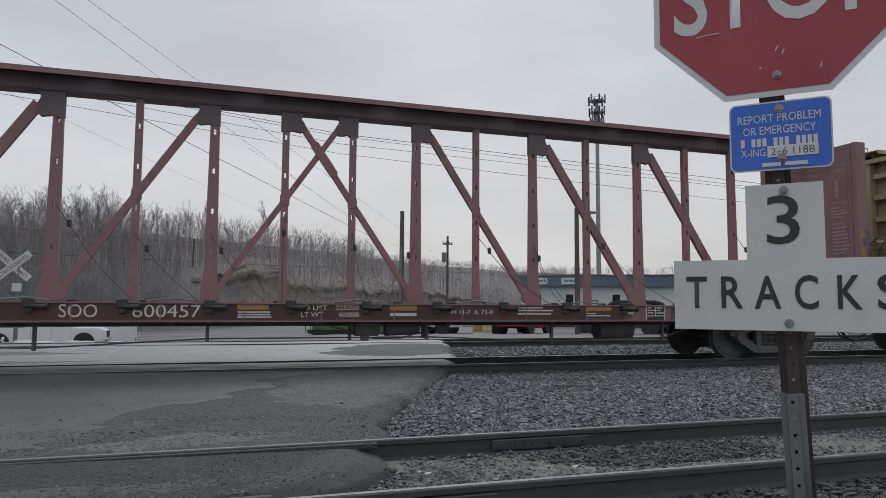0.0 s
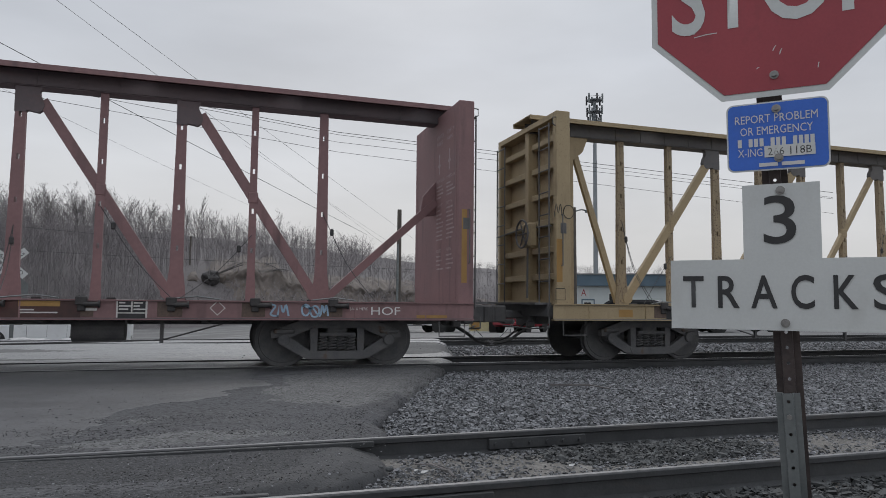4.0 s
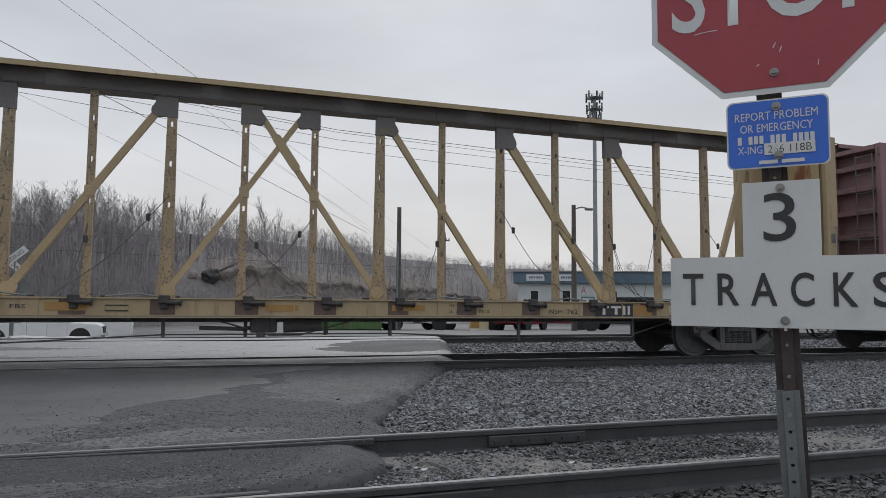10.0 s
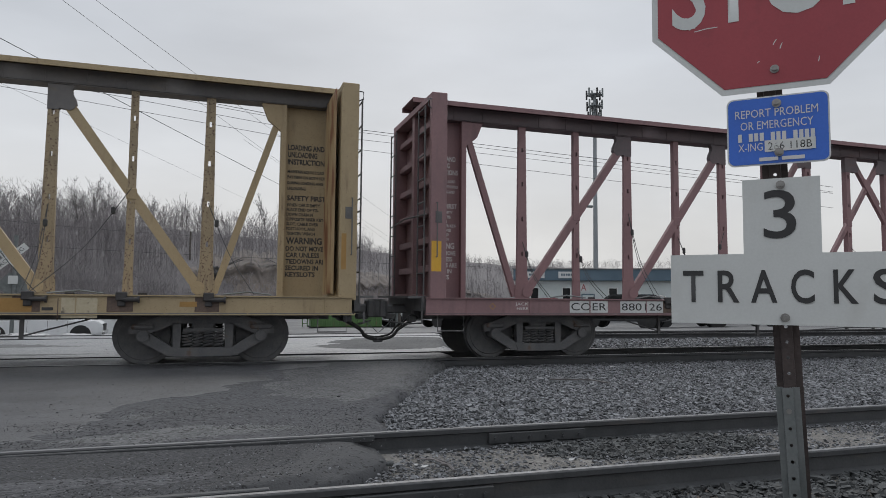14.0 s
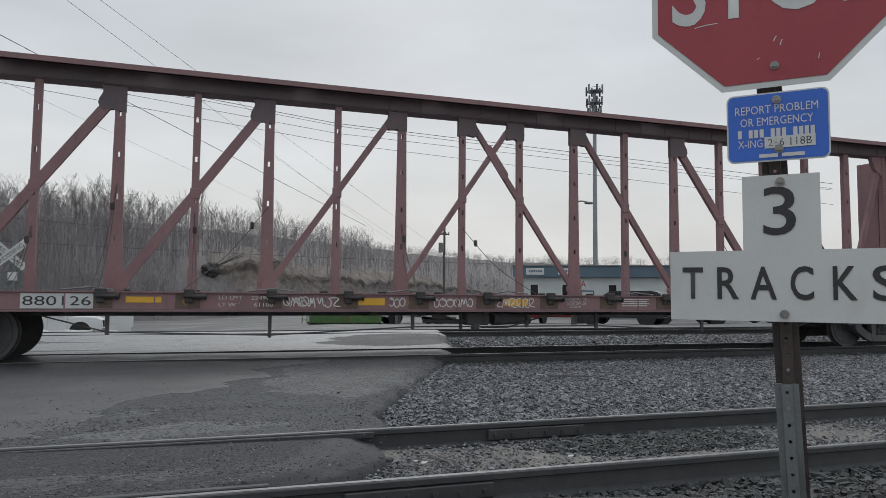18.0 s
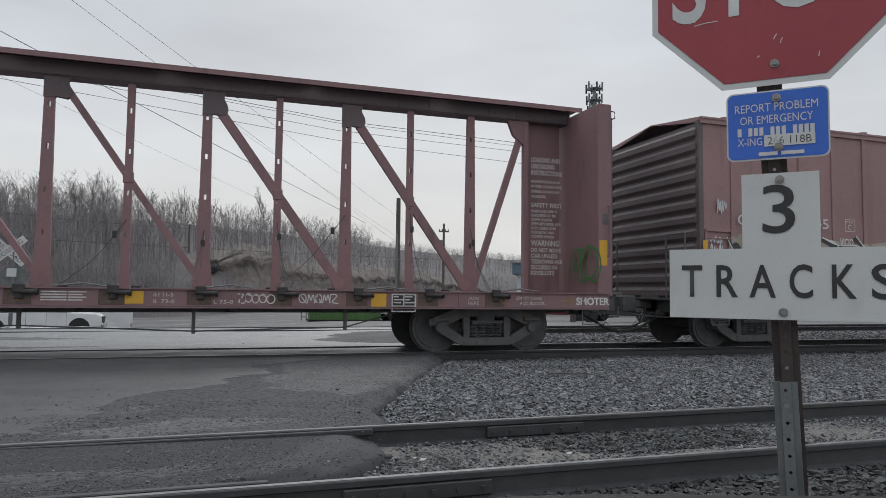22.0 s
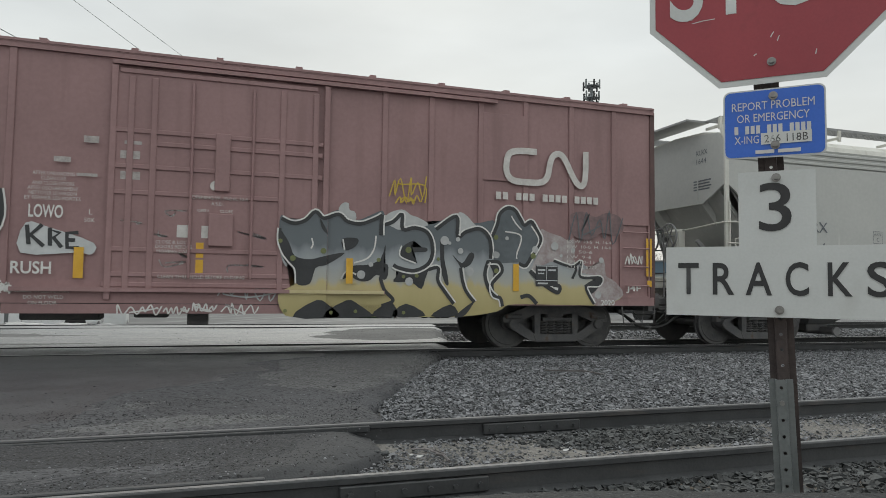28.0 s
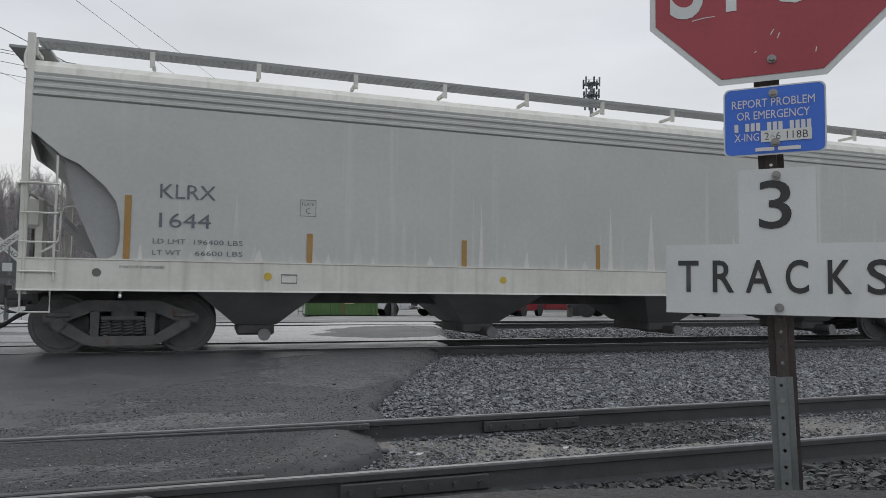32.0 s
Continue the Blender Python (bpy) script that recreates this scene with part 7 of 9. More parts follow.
    fill([(4.57, 1.57), (4.75, 1.56), (4.82, 1.42), (4.71, 1.27), (4.63, 1.21), (4.66, 1.38)], "sprayblack", 0.006, "black mass of the letter forms")
    fill([(6.46, 1.19), (6.79, 1.34), (6.79, 1.21), (6.61, 1.04)], "sprayblack", 0.006, "black mass of the letter forms")
    outlined([(1.01, 2.18), (1.19, 2.11), (1.38, 2.16), (1.54, 2.31), (1.68, 2.21), (1.92, 2.29), (2.07, 2.18), (2.29, 2.15), (2.51, 2.23), (2.65, 2.31)], 0.065, 1)
    outlined([(2.65, 2.31), (2.64, 2.13), (2.64, 1.97)], 0.07, 1)
    outlined([(0.99, 2.02), (0.99, 1.82), (1.06, 1.63), (1.17, 1.49), (1.26, 1.38), (1.28, 1.15)], 0.05, -1)
    outlined([(2.69, 2.15), (2.84, 2.21), (2.99, 2.34), (3.01, 2.09), (3.21, 2.12), (3.41, 2.07), (3.51, 1.93), (3.54, 1.71), (3.46, 1.51), (3.22, 1.39), (2.95, 1.43), (2.85, 1.48)], 0.07, 1)
    outlined([(3.59, 2.11), (3.96, 2.35), (3.99, 2.0), (4.14, 2.09), (4.39, 2.15), (4.56, 2.02), (4.61, 1.82), (4.6, 1.63)], 0.07, 1)
    outlined([(2.58, 1.42), (2.73, 1.47), (2.72, 1.27), (2.64, 1.27), (2.71, 1.06), (2.86, 0.89), (2.66, 0.8)], 0.06, 0)
    outlined([(3.46, 1.42), (3.64, 1.45), (3.64, 1.24), (3.75, 1.07), (3.93, 0.84)], 0.065, 1)
    outlined([(4.05, 1.46), (4.09, 1.23), (4.16, 1.05), (4.31, 0.87)], 0.065, 1)
    outlined([(4.56, 1.59), (4.5, 1.35), (4.59, 1.08), (4.72, 0.96)], 0.07, 1)
    outlined([(4.63, 2.02), (4.72, 2.24), (4.77, 2.43), (4.91, 2.54), (5.06, 2.51), (5.18, 2.34), (5.25, 2.25), (5.38, 2.32), (5.49, 2.17), (5.57, 1.98), (5.38, 1.67), (5.27, 1.52), (5.14, 1.56)], 0.07, 1)
    outlined([(4.54, 1.57), (4.75, 1.57), (4.82, 1.42), (4.69, 1.27), (4.63, 1.18), (4.66, 1.0), (4.79, 0.94), (4.83, 0.8)], 0.07, -1)
    outlined([(5.36, 1.44), (5.59, 1.24), (5.77, 1.12), (5.92, 1.06), (5.95, 1.16), (5.82, 1.19)], 0.08, 1)
    outlined([(5.83, 1.63), (6.2, 1.53), (6.39, 1.62), (6.38, 1.35), (6.79, 1.34), (6.76, 1.21), (6.49, 1.17), (6.66, 0.85)], 0.055, 1)
    outlined([(6.2, 1.53), (6.29, 1.49), (6.21, 1.31)], 0.05, 0)
    outlined([(5.18, 0.96), (5.34, 0.99), (5.5, 0.85)], 0.07, 0)
    stroke([(1.49, 1.88), (1.51, 1.78), (1.48, 1.71)], 0.026, "spraywhite", 0.014, "white glow line")
    stroke([(2.55, 1.96), (2.52, 1.74), (2.41, 1.58), (2.19, 1.5)], 0.026, "spraywhite", 0.014, "white glow line")
    stroke([(2.0, 1.88), (2.03, 1.71)], 0.026, "spraywhite", 0.014, "white glow line")
    stroke([(2.99, 1.81), (2.97, 1.63), (3.24, 1.52)], 0.026, "spraywhite", 0.014, "white glow line")
    stroke([(4.99, 2.4), (5.08, 2.27), (5.19, 2.16)], 0.026, "spraywhite", 0.014, "white glow line")
    stroke([(4.87, 2.12), (5.18, 2.05), (5.1, 1.73), (5.1, 1.64)], 0.026, "spraywhite", 0.014, "white glow line")
    stroke([(5.38, 2.24), (5.53, 1.99), (5.38, 1.74)], 0.026, "spraywhite", 0.014, "white glow line")
    stroke([(1.98, 1.23), (2.07, 1.36), (2.23, 1.31)], 0.026, "spraywhite", 0.014, "white glow line")
    for x, z, r in [(3.75, 1.92, 0.078), (3.84, 1.88, 0.031), (4.04, 1.75, 0.051), (3.99, 1.95, 0.039), (2.31, 1.31, 0.07), (2.47, 1.48, 0.039), (3.13, 1.21, 0.07), (4.21, 1.4, 0.078), (4.69, 1.71, 0.054), (5.85, 1.89, 0.075), (5.98, 1.72, 0.03), (6.22, 1.83, 0.045), (5.46, 1.82, 0.06), (4.71, 1.7, 0.06), (6.74, 1.02, 0.068), (6.81, 1.66, 0.053), (4.91, 2.0, 0.034)]:
        put("painted_dot", disc(bmesh.new(), (x, 0, z), r, 0.002, n=14), "paintsilver", 0.016 + (0.048 if x < DOOR_EDGE else 0), "pale sprayed dot")
    for x, z, r in [(1.0, 1.82, 0.035), (1.2, 1.55, 0.047), (1.68, 1.68, 0.047), (2.6, 1.56, 0.035), (3.03, 1.29, 0.031), (3.11, 1.74, 0.054), (3.26, 1.31, 0.035), (1.1, 0.72, 0.031), (1.83, 0.69, 0.031), (3.04, 0.69, 0.031), (2.23, 0.71, 0.031), (3.64, 1.6, 0.031), (4.7, 2.01, 0.045), (4.71, 1.42, 0.045), (5.42, 1.7, 0.053)]:
        put("painted_dot", disc(bmesh.new(), (x, 0, z), r, 0.002, n=9), "spraylime", 0.016 + (0.048 if x < DOOR_EDGE else 0), "dull lime sprayed dot")
    fill([(6.16, 2.46), (6.42, 2.55), (6.7, 2.46), (6.93, 2.55), (7.2, 2.49), (7.3, 2.29), (7.16, 2.12), (6.83, 2.17), (6.61, 2.04), (6.33, 2.05), (6.2, 2.16)], "sprayhaze", 0.0, "thin dark sprayed cloud")
    # scribbles, and the few that can be read
    words = {0: "LOWO", 1: "RUSH", 19: "J4F", 21: "2020", 27: "LA", 28: "AGE", 29: "VICIO", 30: "LIFE", 31: "SNARE"}
    for k, (x, z, w, h, m) in enumerate(((-2.51, 2.05, 0.44, 0.22, 'spraywhite'), (-2.7, 1.24, 0.51, 0.21, 'spraywhite'), (-1.42, 1.64, 0.41, 0.48, 'spraywhite'), (-1.25, 2.04, 0.12, 0.3, 'spraywhite'), (-0.8, 2.12, 0.44, 0.21, 'spraywhite'), (-0.86, 1.78, 0.32, 0.17, 'spraywhite'), (-0.79, 1.49, 0.44, 0.15, 'spraywhite'), (-0.77, 1.32, 0.44, 0.16, 'spraywhite'), (0.29, 1.72, 0.62, 0.3, 'paintgrey'), (0.2, 1.28, 0.69, 0.24, 'paintgrey'), (0.12, 0.89, 0.88, 0.3, 'paintgrey'), (-1.34, 0.66, 0.61, 0.13, 'spraywhite'), (-0.7, 0.66, 0.39, 0.13, 'spraywhite'), (-0.28, 0.68, 0.35, 0.14, 'spraywhite'), (0.15, 0.65, 0.53, 0.17, 'spraywhite'), (-2.81, 0.96, 0.12, 0.14, 'spraywhite'), (2.75, 2.54, 0.64, 0.48, 'sprayyellow'), (2.89, 2.52, 0.48, 0.14, 'sprayyellow'), (7.32, 1.59, 0.39, 0.2, 'spraywhite'), (7.34, 1.1, 0.32, 0.13, 'spraywhite'), (6.19, 2.01, 1.03, 0.53, 'spraygrey'), (6.8, 0.83, 0.29, 0.12, 'spraywhite'), (-7.85, 2.1, 0.37, 0.14, 'paintgrey'), (-7.79, 1.78, 0.31, 0.31, 'paintgrey'), (-7.83, 1.6, 0.41, 0.14, 'paintgrey'), (-7.82, 1.4, 0.38, 0.16, 'paintgrey'), (-7.6, 2.72, 0.22, 0.27, 'paintgrey'), (-7.01, 2.03, 0.22, 0.35, 'spraywhite'), (-6.21, 1.99, 0.31, 0.22, 'spraywhite'), (-4.47, 2.16, 0.37, 0.19, 'spraywhite'), (-7.14, 1.42, 0.47, 0.37, 'sprayblack'), (-3.3, 0.97, 0.5, 0.21, 'spraywhite'), (-5.91, 1.73, 0.21, 0.22, 'sprayblack'), (-7.98, 0.9, 0.48, 0.16, 'paintgrey'))):
        if k in words:
            small = 0.62 if k == 30 else 1.0
            part("lettering", letters(words[k], h * 0.8 * small, w * small, bold=0.02 * small), m, car, "sprayed word", at=pose(x, y - 0.018, z))
        else:
            tag(car, y - 0.012, x, z, w, h, m, 11 + k)
    put('painted_ground', patch(blob([(-2.54, 1.96), (-2.23, 1.9), (-1.66, 1.7), (-1.68, 1.53), (-1.87, 1.55), (-2.59, 1.53)], 3)), 'paintgrey', 0.002)
    put('painted_letter', ribbon([(-2.52, 1.93), (-2.49, 1.65)], 0.055), 'sprayblack', 0.008)
    put('painted_letter', ribbon([(-2.33, 1.94), (-2.47, 1.79), (-2.3, 1.63)], 0.055), 'sprayblack', 0.008)
    put('painted_letter', ribbon([(-2.23, 1.9), (-2.22, 1.64), (-2.23, 1.87), (-2.1, 1.83), (-2.18, 1.76), (-2.07, 1.62)], 0.055), 'sprayblack', 0.008)
    put('painted_letter', ribbon([(-1.86, 1.84), (-2.01, 1.83), (-2.0, 1.62), (-1.85, 1.62)], 0.055), 'sprayblack', 0.008)
    put('painted_letter', ribbon([(-2.01, 1.73), (-1.9, 1.73)], 0.055), 'sprayblack', 0.008)


M["dullwhite"] = surf("torn paper label", (0.30, 0.27, 0.26), (0.50, 0.47, 0.46), 12, 0.7, bump=0, fine=40)
red_box = box_car(50.2)


# ---- covered hopper ----


def hopper(xc):
    car = build_car("covered_hopper", xc, "pale grey covered hopper car with dirt streaks, rolling past")
    H, Y = 9.72, 1.57
    # side sheets with the curved cut-out at both ends, upper band with two swages, roof
    cut = [(-H + 0.03, 3.30), (-H + 0.16, 3.22), (-H + 0.50, 2.93), (-H + 0.72, 2.83), (-H + 1.08, 2.52), (-H + 1.24, 2.30), (-H + 1.31, 2.0), (-H + 1.31, 1.70), (-H + 1.26, 1.50), (-H + 1.10, 1.42)]
    outline = cut + [(-x, z) for x, z in cut[::-1]] + [(H - 0.03, 3.78), (-H + 0.03, 3.78)]
    for s in (-1, 1):
        bm = prism(outline, "Y", s * Y - 0.02, s * Y + 0.02)
        part("side_sheet", bm, "hopper", car, "broad plain side sheet")
        prof = [(s * (Y - 0.03), 3.78)]
        for z in (3.81, 3.92, 4.03):
            prof += [(s * (Y + 0.005), z - 0.02), (s * (Y + 0.035), z), (s * (Y + 0.035), z + 0.035), (s * (Y + 0.005), z + 0.055)]
        prof += [(s * (Y + 0.02), 4.13), (s * (Y - 0.03), 4.13)]
        part("top_sill", prism(prof, "X", -H + 0.03, H - 0.03), "hopper", car, "swaged upper band")
    prof = [(-Y - 0.02, 4.13), (-Y + 0.02, 4.24), (-1.38, 4.36), (-0.9, 4.46), (0, 4.50), (0.9, 4.46), (1.38, 4.36), (Y - 0.02, 4.24), (Y + 0.02, 4.13)]
    part("roof", prism(prof, "X", -H + 0.05, H - 0.05), "hopper2", car, "rounded pale roof")
    part("hatch", boxes(((0, 0, 4.58), (2 * H - 2, 0.7, 0.14)), bevel=0.03), "hopper2", car, "long roof hatch cover")
    # running boards on brackets along both roof edges
    for s in (-1, 1):
        bm = bmesh.new()
        for x in np.arange(-H + 0.1, H - 0.1, 0.09):
            box(bm, (x, s * 1.17, 4.675), (0.010, 0.44, 0.02))
        for k in np.linspace(-0.21, 0.21, 8):
            box(bm, (0, s * (1.17 + k), 4.68), (2 * H - 0.1, 0.008, 0.03))
        box(bm, (0, s * 1.395, 4.675), (2 * H - 0.1, 0.010, 0.05))
        rb = part("running_board", bm, "hopperdark", car, "grey steel grating walkway")
        for x in np.arange(-H + 0.06, H, 1.59):
            part("bracket", boxes(((x, s * 1.40, 4.54), (0.07, 0.04, 0.24)), ((x, s * 1.2, 4.50), (0.05, 0.40, 0.05))), "hopper2", rb)
    for s in (-1, 1):
        part("running_board", boxes(((s * (H + 0.12), 0.2, 4.67), (0.56, 2.3, 0.04))), "hopperdark", car, "end platform of the walkway")
    # side sill
    for s in (-1, 1):
        sl = part("side_sill", prism([(s * (Y - 0.06), 0.97), (s * (Y + 0.06), 0.97), (s * (Y + 0.05), 1.0), (s * (Y + 0.05), 1.415), (s * (Y + 0.06), 1.425), (s * (Y + 0.06), 1.445), (s * (Y - 0.06), 1.445)], "X", -H, H), "hopper2", car, "deep chalky white side sill")
        if s < 0:
            part("sill_hole", disc(bmesh.new(), (-H + 1.02, -Y - 0.052, 1.24), 0.062, 0.006, n=16), "grime", sl)
    # slope sheets, end frames, bays
    for s in (-1, 1):
        bm = prism([(s * (H - 0.08), 3.38), (s * (H - 0.06), 3.28), (s * (H - 1.52), 1.40), (s * (H - 1.60), 1.44)], "Y", -Y + 0.30, Y - 0.30)
        part("slope_sheet", bm, "hopper", car, "sloping end sheet")
        for k in (-1, 1):
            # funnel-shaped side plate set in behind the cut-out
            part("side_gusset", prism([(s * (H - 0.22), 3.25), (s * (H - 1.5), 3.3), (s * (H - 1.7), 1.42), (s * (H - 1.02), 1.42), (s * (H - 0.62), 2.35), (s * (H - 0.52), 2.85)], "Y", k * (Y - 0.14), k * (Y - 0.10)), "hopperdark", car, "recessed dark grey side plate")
        # upper end plate with splayed corners
        part("end_plate", prism([(-Y, 3.30), (-0.9, 2.95), (0.9, 2.95), (Y, 3.30), (Y, 4.13), (1.38, 4.36), (0, 4.48), (-1.38, 4.36), (-Y, 4.13)], "X", s * (H - 0.08), s * (H - 0.03)), "hopper", car, "upper end plate")
        if s < 0:
            for text, z, h, w in (("KLRX", 3.98, 0.11, 0.34), ("1644", 3.80, 0.11, 0.30)):
                part("lettering", letters(text, h, w), "bluetext", car, at=pose(-H + 0.026, -0.72, z, 0, 0, -90))
            part("stencil_bars", bars([(0.0, 3.42 - 0.06 * i, 0.55 - 0.05 * (i % 2), 0.03) for i in range(4)]), "bluetext", car, at=pose(-H + 0.026, -0.62, 0, 0, 0, -90))
        for y in (-0.75, 0.75):
            part("end_gusset", prism([(s * (H - 0.02), 3.45), (s * (H - 0.02), 3.05), (s * (H - 0.50), 2.50), (s * (H - 0.46), 2.75)], "Y", y - 0.02, y + 0.02), "hopper", car, "stiffener under the end plate")
        part("end_post", span(bmesh.new(), (s * (H - 0.12), 1.2, 1.2), (s * (H - 0.12), 1.2, 3.1), 0.10, 0.08), "hopper2", car)
        for y in (-0.55, 0.55):
            part("end_brace", span(bmesh.new(), (s * (H - 0.15), y, 2.2), (s * (H - 1.0), y, 1.38), 0.07, 0.07), "hopperdark", car)
        part("handrail", tube(smooth_line([Vector(p) for p in ((s * (H - 0.48), -1.62, 2.5), (s * (H + 0.02), -1.60, 2.5), (s * (H + 0.06), -0.4, 2.42), (s * (H + 0.06), 1.2, 2.40))], 3), 0.018, 6), "hopper2", car)
        part("handrail", tube(smooth_line([Vector(p) for p in ((s * (H - 0.85), -1.2, 2.15), (s * (H - 0.5), -1.3, 2.2), (s * (H - 0.46), -1.4, 1.7), (s * (H - 0.2), -1.4, 1.5))], 3), 0.016, 6), "hopper2", car)
        part("air_tank", disc(bmesh.new(), (s * (H - 0.75), -0.2, 1.80), 0.22, 0.8, "Y", 18), "hopperdark", car, "round air tank under the slope sheet")
        part("end_sill", boxes(((s * (H - 0.06), 0, 1.12), (0.12, 3.1, 0.40)), ((s * (H - 0.6), 0, 1.36), (1.1, 3.0, 0.04))), "hopper2", car)
        for k in (-1, 1):
            part("corner_post", boxes(((s * (H - 0.05), k * (Y + 0.01), 2.95), (0.10, 0.06, 3.5)), bevel=0.01), "hopper2", car)
        for k in (0.08, 0.46):
            part("ladder_stile", tube([(s * (H - k), -Y - 0.06, 1.1), (s * (H - k), -Y - 0.06, 2.92)], 0.018, 5), "hopper2", car)
        for z in (1.24, 1.66, 2.08, 2.5):
            part("ladder_rung", tube([(s * (H - 0.02), -Y - 0.07, z), (s * (H - 0.50), -Y - 0.07, z)], 0.015, 5), "hopper2", car)
        part("sill_step", tube([(s * (H - 0.04), -Y, 1.0), (s * (H - 0.04), -Y, 0.66), (s * (H - 0.42), -Y, 0.66), (s * (H - 0.42), -Y, 1.0)], 0.018, 5), "hopper2", car)
        part("roof_rail", tube(smooth_line([Vector(p) for p in ((s * (H - 0.05), -1.45, 4.66), (s * (H + 0.02), -1.53, 4.40), (s * (H + 0.0), -1.60, 4.15))], 3), 0.03, 6), "hopper2", car)
        ladder(car, s * H, 1.30, 1.2, 4.3, 0.4, (s, 0), material="hopper2")
        part("platform", boxes(((s * (H + 0.16), 0, 1.16), (0.4, 2.6, 0.04)), ((s * (H - 0.5), 0, 0.82), (1.2, 0.44, 0.34))), "grime", car)
        coupler(car, s * (H + 0.05), s)
        bogie(car, s * (H - 1.33))
    bw = part("brake_wheel", tube([(-H - 0.30, -0.2 + 0.27 * math.cos(a), 2.3 + 0.27 * math.sin(a)) for a in np.linspace(0, 2 * math.pi, 25)], 0.022, 6), "hopperdark", car, "spoked hand brake wheel")
    for k in range(3):
        a = math.pi * k / 3
        part("spoke", tube([(-H - 0.28, -0.2 + 0.26 * math.cos(a), 2.3 + 0.26 * math.sin(a)), (-H - 0.28, -0.2 - 0.26 * math.cos(a), 2.3 - 0.26 * math.sin(a))], 0.016, 5), "hopperdark", bw)
    part("brake_box", boxes(((-H - 0.10, -0.2, 2.2), (0.24, 0.36, 0.5)), bevel=0.05), "hopper2", car, "hand brake gear box")
    part("brake_column", boxes(((-H - 0.02, -0.2, 1.6), (0.10, 0.30, 0.9))), "hopper2", car)
    part("brake_chain", tube([(-H - 0.16, -0.1, 2.0), (-H - 0.18, -0.1, 1.4)], 0.02, 5), "grime", car)
    part("bell_crank", disc(bmesh.new(), (-H - 0.12, -0.2, 1.55), 0.16, 0.05, "X", 16), "grime", car)
    part("underframe", boxes(((0, 0, 0.90), (2 * H - 2.4, 0.5, 0.26))), "grime", car)
    for x in (-6.38, -2.33, 1.72, 5.77):
        bm = bmesh.new()
        top = [(x - 0.98, -1.5), (x + 0.98, -1.5), (x + 0.98, 1.5), (x - 0.98, 1.5)]
        mid = [(x - 0.34, -0.7), (x + 0.34, -0.7), (x + 0.34, 0.7), (x - 0.34, 0.7)]
        t = [bm.verts.new((*p, 1.0)) for p in top]
        m = [bm.verts.new((*p, 0.42)) for p in mid]
        for i in range(4):
            bm.faces.new((t[i], t[(i + 1) % 4], m[(i + 1) % 4], m[i]))
        bm.faces.new(m)
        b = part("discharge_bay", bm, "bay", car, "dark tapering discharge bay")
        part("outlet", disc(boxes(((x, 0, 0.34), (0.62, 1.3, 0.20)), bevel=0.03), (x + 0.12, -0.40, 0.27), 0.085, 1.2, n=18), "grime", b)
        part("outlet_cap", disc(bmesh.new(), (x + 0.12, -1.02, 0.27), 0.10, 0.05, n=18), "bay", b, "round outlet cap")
    # stencils and strips on the side
    side = -Y - 0.028
    for x, z0, z1 in ((-H + 1.40, 1.44, 2.40), (-H + 4.09, 1.44, 1.92), (-H + 6.74, 1.44, 1.90), (-H + 9.38, 1.44, 1.90), (-H + 12.0, 1.44, 1.90)):
        part("reflector", bars([(x - 0.04, z0, 0.09, z1 - z0)]), "dullpatch", car, "faded yellow strip", at=pose(0, side, 0))
    T = lambda s, x, z, h, w, m="bluetext": part("lettering", letters(s, h, w), m, car, at=pose(x, side, z))
    T("KLRX", -H + 1.84, 2.38, 0.22, 0.80)
    T("1644", -H + 1.84, 1.94, 0.22, 0.74)
    T("LD LMT", -H + 1.76, 1.69, 0.075, 0.46)
    T("196400 LBS", -H + 2.34, 1.69, 0.075, 0.72)
    T("LT WT", -H + 1.76, 1.52, 0.075, 0.40)
    T("66600 LBS", -H + 2.36, 1.52, 0.075, 0.70)
    part("plate_mark", ribbon([(-H + 3.93, 2.20), (-H + 4.18, 2.20), (-H + 4.18, 2.46), (-H + 3.93, 2.46)], 0.012, True), "bluetext", car, at=pose(0, side, 0))
    T("PLATE", -H + 3.96, 2.37, 0.05, 0.19)
    T("C", -H + 4.02, 2.24, 0.09, 0.07)
    sy = -Y - 0.056
    for x in (-H + 3.45, -H + 7.47):
        part("round_label", disc(bmesh.new(), (x, sy, 1.22), 0.062, 0.004, n=18), "sprayyellow", car)
    part("lettering", letters("2 INCH HF COMP SHOES", 0.042, 0.62), "bluetext", car, at=pose(-H + 1.32, sy, 1.31))
    rnd = random.Random(9)
    for k in range(72):
        x = -H + 1.6 + (2 * H - 3.2) * k / 72 + rnd.uniform(-0.12, 0.12)
        h, w = 0.15 + 1.15 * rnd.random() ** 2.4, rnd.uniform(0.025, 0.085)
        drip = [(x - w, 1.45), (x + w, 1.45), (x + 0.7 * w, 1.45 + 0.35 * h), (x + 0.25 * w, 1.45 + 0.8 * h), (x + 0.05 * w, 1.45 + h), (x - 0.25 * w, 1.45 + 0.75 * h), (x - 0.8 * w, 1.45 + 0.3 * h)]
        part("mineral_streak", patch(drip), "drip" if k % 4 else "drip2", car, at=pose(0, -Y - 0.0205 - 0.0004 * (k % 6), 0))
    part("plate_mark", ribbon([(-H + 3.66, 1.12), (-H + 3.90, 1.12), (-H + 3.90, 1.25), (-H + 3.66, 1.25)], 0.02, True), "bluetext", car, at=pose(0, sy, 0))
    return car


grey_hopper = hopper(69.58)


# ---- crossing sign on its post beside the near rail ----
def octagon(r):
    return [(r * math.cos(radians(22.5 + 45 * i)), r * math.sin(radians(22.5 + 45 * i))) for i in range(8)]


